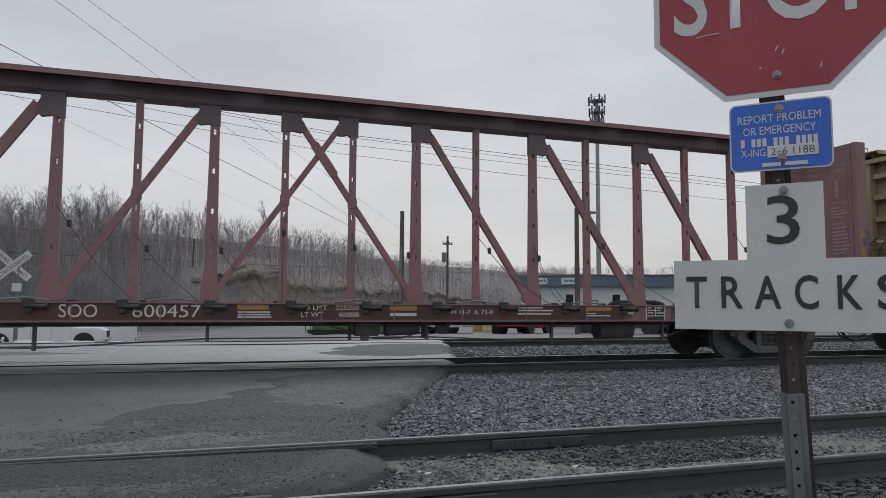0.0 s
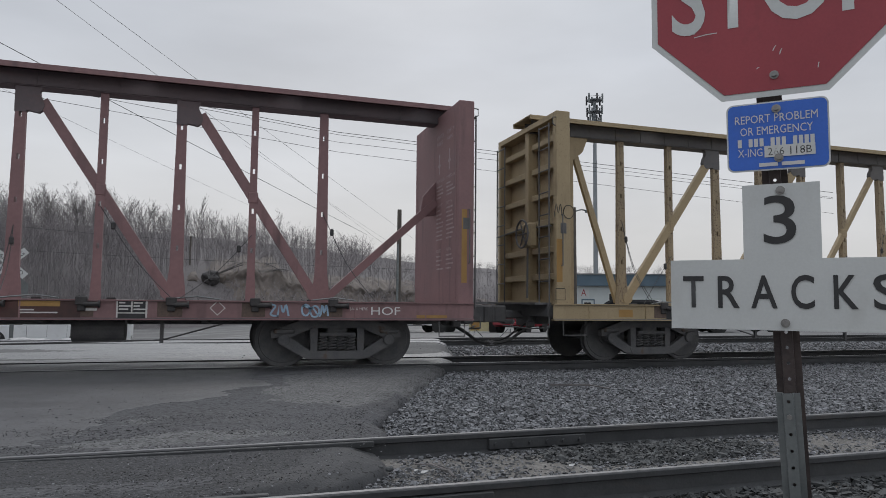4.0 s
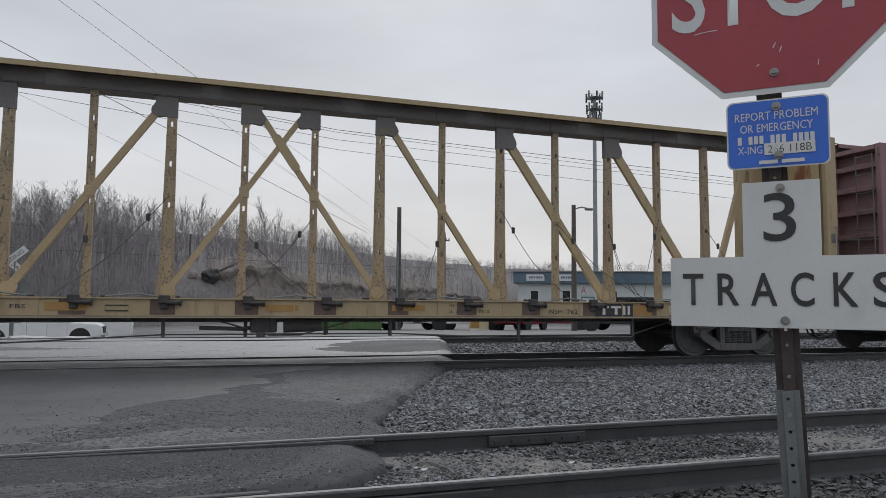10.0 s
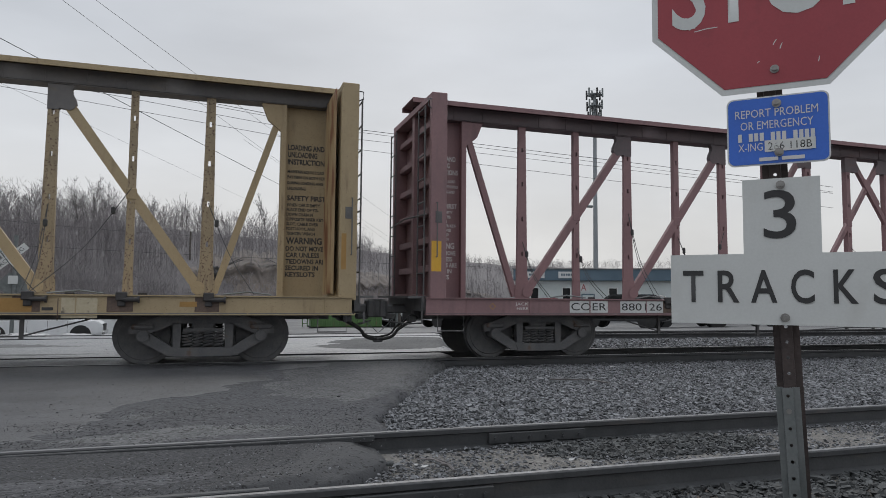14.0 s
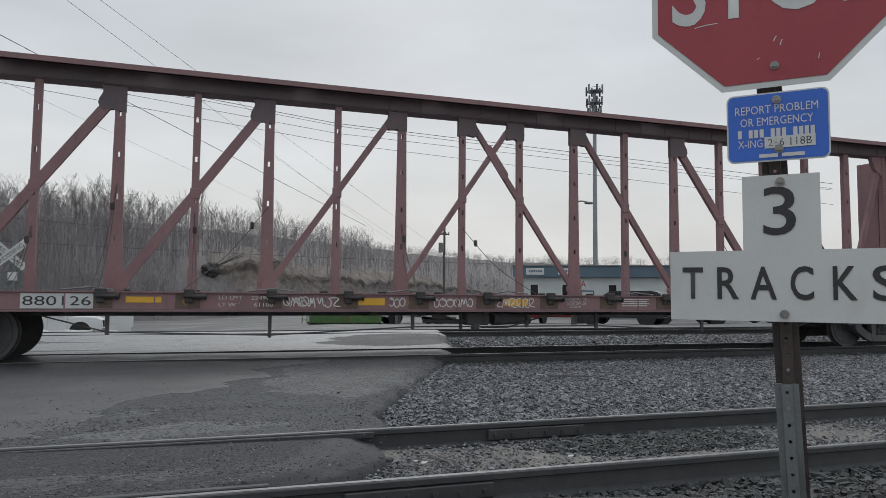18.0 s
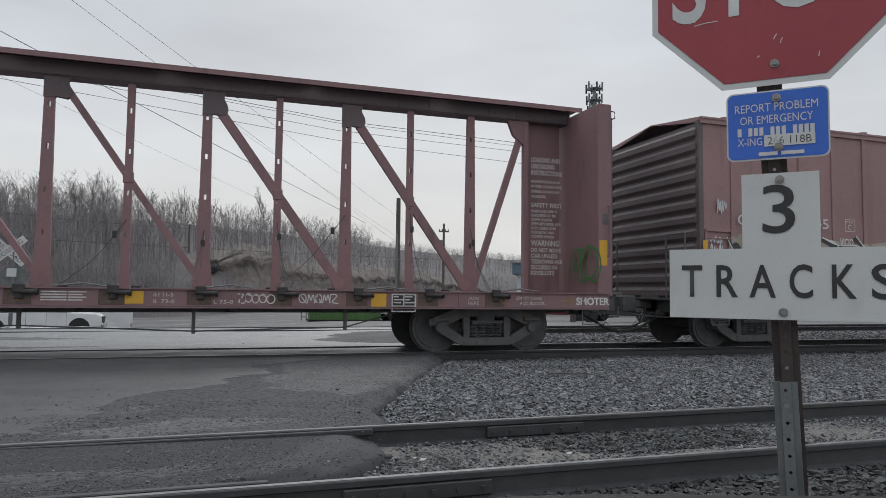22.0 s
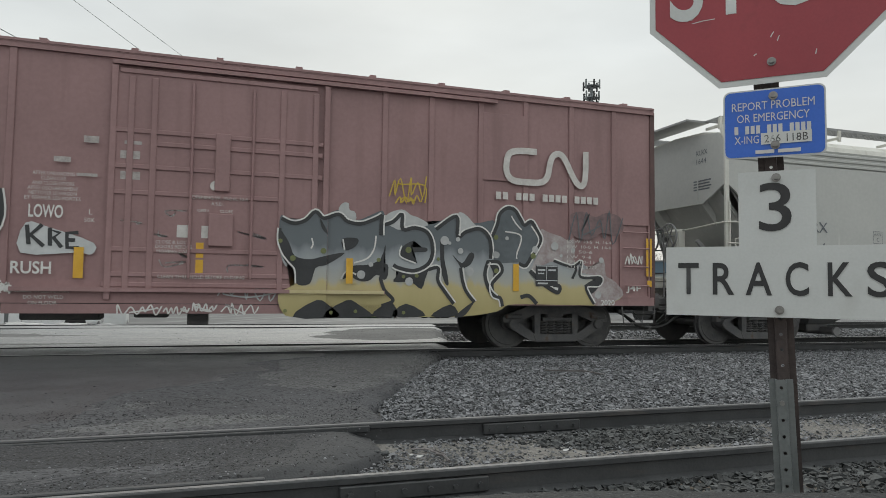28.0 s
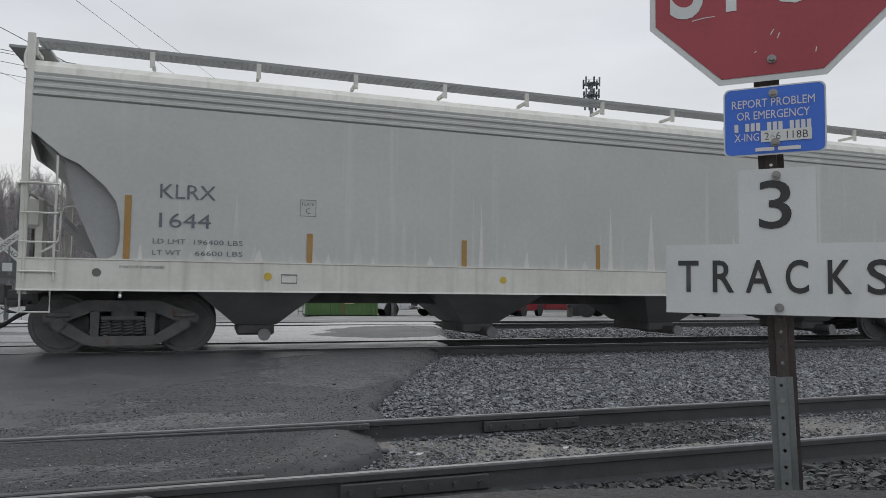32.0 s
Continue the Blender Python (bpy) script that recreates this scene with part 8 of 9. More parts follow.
def rounded(w, h, r, n=5):
    out = []
    for cx, cz, a0 in ((w / 2 - r, h / 2 - r, 0), (-w / 2 + r, h / 2 - r, 90), (-w / 2 + r, -h / 2 + r, 180), (w / 2 - r, -h / 2 + r, 270)):
        out += [(cx + r * math.cos(radians(a0 + 90 * k / n)), cz + r * math.sin(radians(a0 + 90 * k / n))) for k in range(n + 1)]
    return out


def sign_bolt(parent, x, z, y=-0.014):
    bm = disc(bmesh.new(), (x, y, z), 0.014, 0.004, n=16)
    disc(bm, (x, y - 0.006, z), 0.0085, 0.010, n=6)
    return part("bolt", bm, "bolt", parent, "zinc bolt with washer")


def drilled_strip(bm, hw, y0, y1, z0, z1, pitch, r):
    """A flat web with a row of round holes through it."""
    n = round((z1 - z0) / pitch)
    p = (z1 - z0) / n
    edge = ((1, 0), (1, 1), (0, 1), (-1, 1), (-1, 0), (-1, -1), (0, -1), (1, -1))
    for i in range(n):
        zc = z0 + (i + 0.5) * p
        rim, out = [], []
        for y in (y0, y1):
            rim.append([bm.verts.new((r * math.cos(math.pi * k / 4), y, zc + r * math.sin(math.pi * k / 4))) for k in range(8)])
            out.append([bm.verts.new((a * hw, y, zc + b * p / 2)) for a, b in edge])
        for k in range(8):
            j = (k + 1) % 8
            bm.faces.new((rim[0][k], rim[0][j], out[0][j], out[0][k]))
            bm.faces.new((rim[1][j], rim[1][k], out[1][k], out[1][j]))
            bm.faces.new((rim[0][j], rim[0][k], rim[1][k], rim[1][j]))


def crossing_sign():
    D, az = 2.487, radians(44.5)
    t = thing("crossing_sign", pose(D * math.sin(az), D * math.cos(az), -0.32, 0, 0, -44.5), "stop sign with plaques on a drilled steel post", "road sign")
    lean = pose(0.0595, 0.022, 0, 0, -2.25, 0)
    up = lambda z: z + 0.32
    # upper rusty U-channel and lower galvanised stub, both drilled
    def channel(z0, z1, w, y, mat, label, dx=0.0):
        side = [(w * 0.22, y - 0.0025), (w * 0.24, y + 0.019), (w * 0.5, y + 0.019), (w * 0.5, y + 0.0245), (w * 0.20, y + 0.0245), (w * 0.18, y + 0.0030)]
        bm = prism(side, "Z", z0, z1)
        prism([(-a, b) for a, b in side[::-1]], "Z", z0, z1, bm)
        drilled_strip(bm, w * 0.22, y - 0.0025, y + 0.003, z0, z1, 0.0508, 0.0056)
        part("post", bm, mat, t, label, at=pose(dx, 0, 0) @ lean)
    channel(0.55, up(2.55), 0.078, 0.0, "postrust", "rust-brown drilled channel post")
    channel(0.0, up(0.817), 0.071, -0.034, "galv", "galvanised drilled channel stub", -0.008)
    part("bolt", disc(bmesh.new(), (0, -0.039, 1.063), 0.0085, 0.010, n=6), "bolt", t, "zinc bolt", at=pose(-0.008, 0, 0) @ lean)
    # octagon
    R = 0.387 / math.cos(radians(22.5))
    cz = up(1.787 + 0.387)
    at = pose(-0.008, -0.03, cz)
    s = part("stop_panel", prism(octagon(R), "Y", -0.001, 0.001), "signwhite", t, "red octagonal stop panel", at=at)
    face = part("red_field", prism(octagon(R - 0.022), "Y", -0.003, -0.0015), "signred", s, "faded red field")
    part("lettering", letters("STOP", 0.258, 0.645, align="CENTER", bold=0.012), "signwhite", s, at=pose(0, -0.003, -0.132))
    sign_bolt(s, 0.002, -0.317, -0.006)
    sign_bolt(s, 0.0, 0.30, -0.006)
    for x, z, l, a in ((-0.245, -0.150, 0.075, 4), (-0.262, -0.140, 0.02, 10), (0.0, -0.235, 0.02, 60), (0.02, -0.25, 0.02, 70), (0.13, -0.31, 0.018, 80), (-0.05, -0.29, 0.01, 30)):
        d = (l * math.cos(radians(a)), l * math.sin(radians(a)))
        part("scratch", ribbon([(x, z), (x + d[0] / 2, z + d[1] / 2 + 0.002), (x + d[0], z + d[1])], 0.0028, thick=0.0042), "signwhite", s, "pale scratch")
    # blue plaque
    at = pose(-0.003, -0.028, up(1.655))
    b = part("blue_plaque", prism(rounded(0.304, 0.23, 0.022), "Y", -0.001, 0.001), "signwhite", t, "blue enamel report plaque with white border", at=at)
    part("blue_field", prism(rounded(0.294, 0.22, 0.019), "Y", -0.0025, -0.0015), "signblue", b)
    for s_, z, h, w in (("REPORT PROBLEM", 0.046, 0.027, 0.245), ("OR EMERGENCY", 0.006, 0.027, 0.215)):
        part("lettering", letters(s_, h, w, align="CENTER"), "signwhite", b, at=pose(-0.003, -0.0028, z))
    for i in range(14):
        if i not in (1, 5, 9):
            part("stencil_bar", bars([(-0.118 + 0.0165 * i, -0.034, 0.012, 0.027)]), "signwhite", b, at=pose(0, -0.0028, 0))
    part("lettering", letters("X-ING", 0.026, 0.074), "signwhite", b, at=pose(-0.118, -0.0028, -0.066))
    part("number_strip", bars([(-0.038, -0.072, 0.148, 0.038)]), "signwhite", b, at=pose(0, -0.0026, 0))
    part("lettering", letters("266 118B", 0.025, 0.128), "blacktext", b, at=pose(-0.028, -0.0036, -0.066))
    for x, w in ((-0.055, 0.056), (0.012, 0.066)):
        part("stencil_bar", bars([(x, -0.102, w, 0.012)]), "signwhite", b, at=pose(0, -0.0028, 0))
    sign_bolt(b, 0.0, 0.088, -0.006)
    sign_bolt(b, 0.004, -0.076, -0.006)
    # tee-shaped plaque
    at = pose(0.002, -0.026, up(1.0165))
    o = [(-0.346, 0), (0.346, 0), (0.346, 0.232), (0.114, 0.232), (0.114, 0.478), (-0.114, 0.478), (-0.114, 0.232), (-0.346, 0.232)]
    p = part("tracks_plaque", prism(o, "Y", -0.001, 0.001), "signwhite", t, "white T-shaped track count plaque", at=at)
    part("lettering", letters("3", 0.155, 0.096, align="CENTER", bold=0.005), "blacktext", p, at=pose(-0.003, -0.0015, 0.283))
    for ch, x in zip("TRACKS", (-0.273, -0.168, -0.056, 0.056, 0.170, 0.280)):
        part("lettering", letters(ch, 0.104, 0.066 if ch != "A" else 0.078, align="CENTER", bold=0.012), "blacktext", p, at=pose(x, -0.0015, 0.073))
    sign_bolt(p, 0.0, 0.455, -0.006)
    sign_bolt(p, 0.004, 0.024, -0.006)
    return t


crossing_sign()


# ---- crossbuck on the far side of the tracks ----
def crossbuck():
    t = thing("crossbuck_sign", pose(-6.25, 24.2, float(yard_z(-6.25, 24.2)), 0, 0, 10), "white crossbuck on a grey post across the tracks", "road sign")
    part("post", disc(bmesh.new(), (0.15, 0.05, 1.6), 0.06, 3.3, "Z", 10), "galv", t)
    part("stop_panel_back", prism(octagon(0.40), "Y", 0.10, 0.104), "galv", t, "bare metal back of a stop panel", at=pose(0.16, 0, 1.72))
    for a, s in ((-43, "RAIL ROAD"), (43, "CROSSING")):
        m = pose(0, -0.02 if a > 0 else 0.0, 2.53, 0, -a, 0)
        b = part("blade", boxes(((0, 0, 0), (1.20, 0.006, 0.225)), bevel=0.002), "signwhite", t, "white crossbuck blade", at=m)
        part("lettering", letters(s, 0.12, 0.98, align="CENTER"), "blacktext", b, at=pose(0, -0.004, -0.06))
    part("plate", boxes(((0.12, -0.03, 1.86), (0.26, 0.006, 0.26))), "signwhite", t, "small white plate")
    return t


crossbuck()


# ---- poles, tower, wires ----
def utility_pole(x, y, h, r, label, arms=(), lamp=False, wood="polewood"):
    z = float(yard_z(x, y)) if y < 70 else -1.0
    t = thing("utility_pole", pose(x, y, z), label, "utility pole")
    part("pole", disc(bmesh.new(), (0, 0, h / 2 - 0.2), r, h + 0.4, "Z", 10, r * 0.72), wood, t)
    for zz, w in arms:
        part("crossarm", boxes(((0, 0, zz), (w, 0.10, 0.12))), "polewood", t)
        for k in (-0.45, -0.15, 0.15, 0.45):
            part("insulator", disc(bmesh.new(), (w * k, 0, zz + 0.13), 0.05, 0.16, "Z", 8), "galv", t)
    if lamp:
        part("lamp_arm", tube([(0, 0, h - 0.25), (0.5, 0, h - 0.1), (0.9, 0, h - 0.15)], 0.04, 6), "galv", t)
        part("lamp_head", boxes(((1.0, 0, h - 0.2), (0.5, 0.2, 0.14)), bevel=0.04), "galv", t)
    return t


utility_pole(11.12, 43.6, 8.1, 0.19, "bare weathered timber pole in the yard")
utility_pole(10.94, 43.2, 5.75, 0.09, "thin pale steel pole with a hooked fitting", wood="galv")
far_pole = utility_pole(18.7, 57.0, 8.0, 0.13, "weathered timber pole with a transformer can", arms=((7.3, 0.9),))
part("transformer", disc(bmesh.new(), (-0.32, -0.1, 6.1), 0.24, 0.85, "Z", 14), "galv", far_pole, "grey transformer can")
utility_pole(19.35, 35.0, 7.25, 0.17, "dark pole with a small floodlight", lamp=True)
utility_pole(-3.5, 84.0, 9.5, 0.15, "slim pole on the hillside foot")


def cell_tower():
    x, y, z0 = 71.5, 120.5, -1.5
    t = thing("cell_tower", pose(x, y, z0), "grey steel monopole with a ring of antennas", "cell tower")
    part("mast", disc(bmesh.new(), (0, 0, 22.3), 0.52, 44.6, "Z", 14, 0.33), "towersteel", t)
    for zz, rr in ((44.2, 1.55), (41.8, 1.45), (39.8, 1.25)):
        p = part("antenna_platform", disc(bmesh.new(), (0, 0, zz), rr, 0.12, "Z", 12), "towersteel", t)
        for i in range(6):
            a = 2 * math.pi * (i + 0.3) / 6
            cx, cy = rr * 1.05 * math.cos(a), rr * 1.05 * math.sin(a)
            part("antenna", boxes(((cx, cy, zz + 0.15 + 0.2 * (i % 2)), (0.30, 0.30, 1.9)), bevel=0.05), "galv" if i % 2 else "cable", p)
        ring = bmesh.new()
        for k in range(12):
            a, b = 2 * math.pi * k / 12, 2 * math.pi * (k + 1) / 12
            tube([(rr * math.cos(a), rr * math.sin(a), zz + 0.6), (rr * math.cos(b), rr * math.sin(b), zz + 0.6)], 0.04, 4, ring)
        part("railing", ring, "towersteel", p)
    return t


cell_tower()


def wire(a, b, sag, r, label="thin black overhead wire"):
    pts = [Vector(a).lerp(Vector(b), k / 24) - Vector((0, 0, sag * 4 * (k / 24) * (1 - k / 24))) for k in range(25)]
    return tagged(part("overhead_wire", tube(pts, r, 5), "cable"), label, "wire", group="overhead wires")


def sky_point(az, el, d):
    a, e = radians(az), math.tan(radians(el))
    return (d * math.sin(a), d * math.cos(a), EYE_Z + d * e)


# three wires come over from the near side, a bundle runs along behind the train
wire(sky_point(-20, 19.2, 30), sky_point(11.58, 5.65, 60), 0.05, 0.016)
wire(sky_point(-16, 23.1, 24), sky_point(14.0, 4.2, 80), 0.05, 0.008)
wire(sky_point(-14, 23.6, 24), sky_point(17.0, 4.3, 80), 0.05, 0.008)
wire(sky_point(-19, 15.9, 30), sky_point(3.0, 7.3, 70), 0.05, 0.006, "very thin grey overhead wire")
wire(sky_point(1.41, 12.56, 50), sky_point(14.0, 4.7, 80), 0.05, 0.008, "very thin grey overhead wire")
for e0, e1, r in ((15.55, 9.66, 0.024), (15.35, 9.30, 0.018), (14.75, 9.20, 0.018), (13.95, 8.14, 0.018)):
    wire(sky_point(-16, e0 + 0.55, 56), sky_point(9.0, e0 - 1.55, 60), 0.0, r, "overhead cable of the line behind the train")
    wire(sky_point(9.0, e0 - 1.55, 60), sky_point(48, e1 - 1.35, 80), 0.0, r, "overhead cable of the line behind the train")
wire(sky_point(-22, 3.6, 60), sky_point(22, 2.6, 75), 0.2, 0.014)
wire(sky_point(-22, 5.6, 60), sky_point(-2, 4.7, 66), 0.2, 0.010)


# ---- vehicles in the yard ----
wheel_sets = {}


def road_wheel(v, x, y, r):
    w = part("wheel", disc(bmesh.new(), (0, 0, 0), r, 0.24, n=22), "rubber", v, at=pose(x, y, r))
    s = -1 if y < 0 else 1
    part("rim", disc(bmesh.new(), (0, s * 0.115, 0), r * 0.66, 0.03, n=18), "rim", w)
    spokes = bmesh.new()
    for k in range(6):
        a = math.pi / 3 * k
        disc(spokes, (r * 0.42 * math.cos(a), s * 0.132, r * 0.42 * math.sin(a)), r * 0.12, 0.01, n=8)
    part("wheel_gap", spokes, "rubber", w)


def vehicle(name, x, y, turn, kind, paint, label, wheel=0.40):
    """kind 'pickup', 'suv' or 'sedan'. It faces its own +x."""
    v = thing(name, pose(x, y, float(yard_z(x, y)), 0, 0, turn), label, "car" if kind != "pickup" else "pickup truck")
    W = 0.98 if kind != "sedan" else 0.88
    if kind == "pickup":
        low = [(-2.9, 0.55), (-2.9, 1.20), (-0.72, 1.22), (-0.72, 1.22), (1.18, 1.22), (2.62, 1.16), (2.86, 0.98), (2.90, 0.55), (2.4, 0.45), (-2.6, 0.45)]
        cab = [(-0.82, 1.20), (-0.66, 1.86), (-0.40, 1.93), (0.62, 1.93), (0.85, 1.86), (1.38, 1.20)]
        glass = [(-0.66, 1.28), (-0.56, 1.82), (0.66, 1.84), (1.12, 1.28)]
        ax = (-1.95, 1.85)
    elif kind == "suv":
        low = [(-2.4, 0.5), (-2.42, 1.10), (-2.2, 1.16), (1.0, 1.16), (2.25, 1.06), (2.42, 0.85), (2.42, 0.5), (2.0, 0.38), (-2.1, 0.38)]
        cab = [(-2.28, 1.14), (-2.05, 1.70), (-1.7, 1.78), (0.30, 1.78), (0.62, 1.70), (1.30, 1.14)]
        glass = [(-2.0, 1.22), (-1.85, 1.66), (0.40, 1.68), (1.0, 1.20)]
        ax = (-1.45, 1.45)
    else:
        low = [(-2.3, 0.45), (-2.32, 0.92), (-1.5, 0.98), (1.0, 0.95), (2.1, 0.84), (2.3, 0.66), (2.3, 0.42), (-2.2, 0.36)]
        cab = [(-1.75, 0.95), (-1.0, 1.40), (0.1, 1.44), (1.05, 0.93)]
        glass = [(-1.45, 1.0), (-0.92, 1.34), (0.05, 1.37), (0.80, 0.98)]
        ax = (-1.4, 1.4)
    body = part("body", prism(low, "Y", -W, W, bevel=0.05), paint, v, smooth=False)
    part("cab", prism(cab, "Y", -W + 0.12, W - 0.12, bevel=0.05), paint, v)
    for s in (-1, 1):
        part("side_window", prism(glass, "Y", s * (W - 0.115) - 0.008, s * (W - 0.115) + 0.008), "glass", v, "dark side windows")
        part("door_pillar", boxes((((glass[0][0] + glass[-1][0]) / 2 - 0.05, s * (W - 0.11), 1.5), (0.07, 0.03, 0.6))), paint, v)
        part("mirror", boxes(((glass[-1][0] - 0.02, s * (W + 0.08), glass[0][1] + 0.08), (0.12, 0.2, 0.18)), bevel=0.03), "rubber", v)
        part("headlight", boxes(((low[5][0] + 0.16, s * (W - 0.22), 0.92 if kind != "sedan" else 0.68), (0.12, 0.36, 0.16)), bevel=0.03), "lamp", v)
        part("tail_light", boxes(((low[0][0] - 0.01, s * (W - 0.10), 0.95), (0.06, 0.16, 0.30)), bevel=0.02), "signred", v)
        for k in ax:
            part("arch", disc(bmesh.new(), (k, s * W, wheel + 0.06), wheel + 0.10, 0.02, n=24), "rubber", body, "dark wheel arch")
        for k in (-0.55, 0.35, 1.25):
            part("door_seam", boxes(((k, s * (W + 0.001), 0.9), (0.012, 0.006, 0.6))), "rubber", body)
        for k in ax:
            road_wheel(v, k, s * (W - 0.13), wheel)
    a, b = cab[-2], cab[-1]
    part("windscreen", span(bmesh.new(), ((a[0] + 0.05), 0, a[1] - 0.05), ((b[0] - 0.02), 0, b[1] + 0.06), 0.02, 2 * W - 0.44, up=(0, 1, 0)), "glass", v)
    a, b = cab[1], cab[0]
    part("rear_window", span(bmesh.new(), ((a[0] - 0.02), 0, a[1] - 0.03), ((b[0] - 0.0), 0, b[1] + 0.12), 0.02, 2 * W - 0.5, up=(0, 1, 0)), "glass", v)
    part("grille", boxes(((low[6][0] + 0.02, 0, 0.84 if kind != "sedan" else 0.6), (0.08, 1.2, 0.34 if kind != "sedan" else 0.2)), bevel=0.02), "rubber", v)
    part("bumper", boxes(((low[6][0] + 0.06, 0, 0.56), (0.14, 2 * W - 0.1, 0.20)), bevel=0.04), "chrome" if kind == "pickup" else paint, v)
    part("bumper", boxes(((low[0][0] - 0.06, 0, 0.60), (0.14, 2 * W - 0.1, 0.20)), bevel=0.04), "chrome" if kind == "pickup" else paint, v)
    if kind == "pickup":
        part("bed", boxes(((-1.85, 0, 1.215), (1.9, 1.6, 0.03))), "rubber", v, "open load bed")
    return v


vehicle("pickup_truck", -8.7, 40.2, 3, "pickup", "paintwhite", "white crew-cab pickup parked below the road edge")
vehicle("parked_car", -12.0, 35.6, 14, "sedan", "paintdark", "black car parked beside the white pickup", 0.33)
vehicle("pickup_truck", 15.0, 42.3, 183, "pickup", "paintwhite", "white pickup parked beside another white pickup")
vehicle("pickup_truck", 12.8, 44.8, 183, "pickup", "paintwhite", "white pickup parked by the green container")
vehicle("pickup_truck", 21.2, 41.6, 150, "pickup", "paintred", "dark red pickup parked among other cars", 0.41)
vehicle("parked_car", 18.1, 39.4, 44, "suv", "paintred", "dark red sport utility car parked beside the beige cabinet", 0.42)
vehicle("parked_car", 20.4, 31.6, 132, "suv", "paintdark", "dark grey sport utility car in the yard", 0.38)
vehicle("parked_car", 26.0, 33.5, 150, "suv", "paintdark", "dark car parked in the yard", 0.37)
vehicle("pickup_truck", 32.0, 36.5, 170, "pickup", "paintwhite", "white pickup in the yard", 0.39)


def container():
    x, y = 7.75, 44.3
    t = thing("green_container", pose(x, y, float(yard_z(x, y)), 0, 0, -4), "green ribbed steel container in the yard", "container")
    part("shell", boxes(((0, 0, 0.66), (4.5, 2.2, 1.14)), bevel=0.02), "green", t)
    for i in range(16):
        part("rib", boxes(((-2.15 + 0.287 * i, -1.12, 0.66), (0.09, 0.06, 1.06)), bevel=0.012), "green", t)
    part("top_rail", boxes(((0, -1.13, 1.22), (4.6, 0.10, 0.09))), "green", t)
    part("skid", boxes(((0, -0.8, 0.05), (4.7, 0.14, 0.12)), ((0, 0.8, 0.05), (4.7, 0.14, 0.12))), "grime", t)
    p = part("label_plate", boxes(((0.42, -1.16, 0.98), (0.62, 0.012, 0.32))), "spraycream", t, "cream label plate")
    part("stencil_bars", bars([(0.17, 0.88, 0.11, 0.22), (0.33, 0.88, 0.14, 0.18), (0.53, 0.88, 0.11, 0.18)]), "blacktext", p, at=pose(0, -1.169, 0))
    lad = bmesh.new()
    for k in (-2.75, -2.45):
        tube([(k, -0.9, 0.1), (k, -0.9, 1.2)], 0.03, 5, lad)
    for z in (0.3, 0.6, 0.9, 1.15):
        tube([(-2.75, -0.9, z), (-2.45, -0.9, z)], 0.025, 5, lad)
    part("ladder", lad, "green", t)
    return t


container()


def utility_cabinet():
    x, y = 15.5, 40.2
    t = thing("utility_cabinet", pose(x, y, float(yard_z(x, y)), 0, 0, -14), "beige metal utility cabinet standing in the yard", "cabinet")
    part("cabinet_body", boxes(((0, 0, 0.66), (1.15, 0.8, 1.2)), bevel=0.02), "spraycream", t)
    part("cabinet_roof", boxes(((0, 0, 1.29), (1.25, 0.9, 0.07)), bevel=0.02), "galv", t)
    for k in (-0.29, 0.29):
        d = part("cabinet_door", boxes(((k, -0.41, 0.68), (0.52, 0.02, 1.04)), bevel=0.006), "dullpatch" if k < 0 else "spraycream", t, "metal cabinet door")
        part("door_handle", boxes(((k * 0.25, -0.43, 0.72), (0.03, 0.03, 0.14))), "grime", d)
    part("plinth", boxes(((0, 0, 0.03), (1.2, 0.86, 0.12))), "trailer", t, "concrete plinth")
    return t


utility_cabinet()


def box_trailer():
    t = thing("box_trailer", pose(-9.3, 45.0, float(yard_z(-9.3, 45.0)), 0, 0, 3), "white box trailer behind the pickup", "trailer")
    part("box", boxes(((0, 0, 1.0), (8.6, 2.4, 1.6)), bevel=0.03), "trailer", t)
    part("frame", boxes(((0, 0, 0.30), (8.6, 1.2, 0.16))), "grime", t)
    for x in (-2.6, -1.6):
        road_wheel(t, x, -1.1, 0.30)
        road_wheel(t, x, 1.1, 0.30)
    return t


box_trailer()


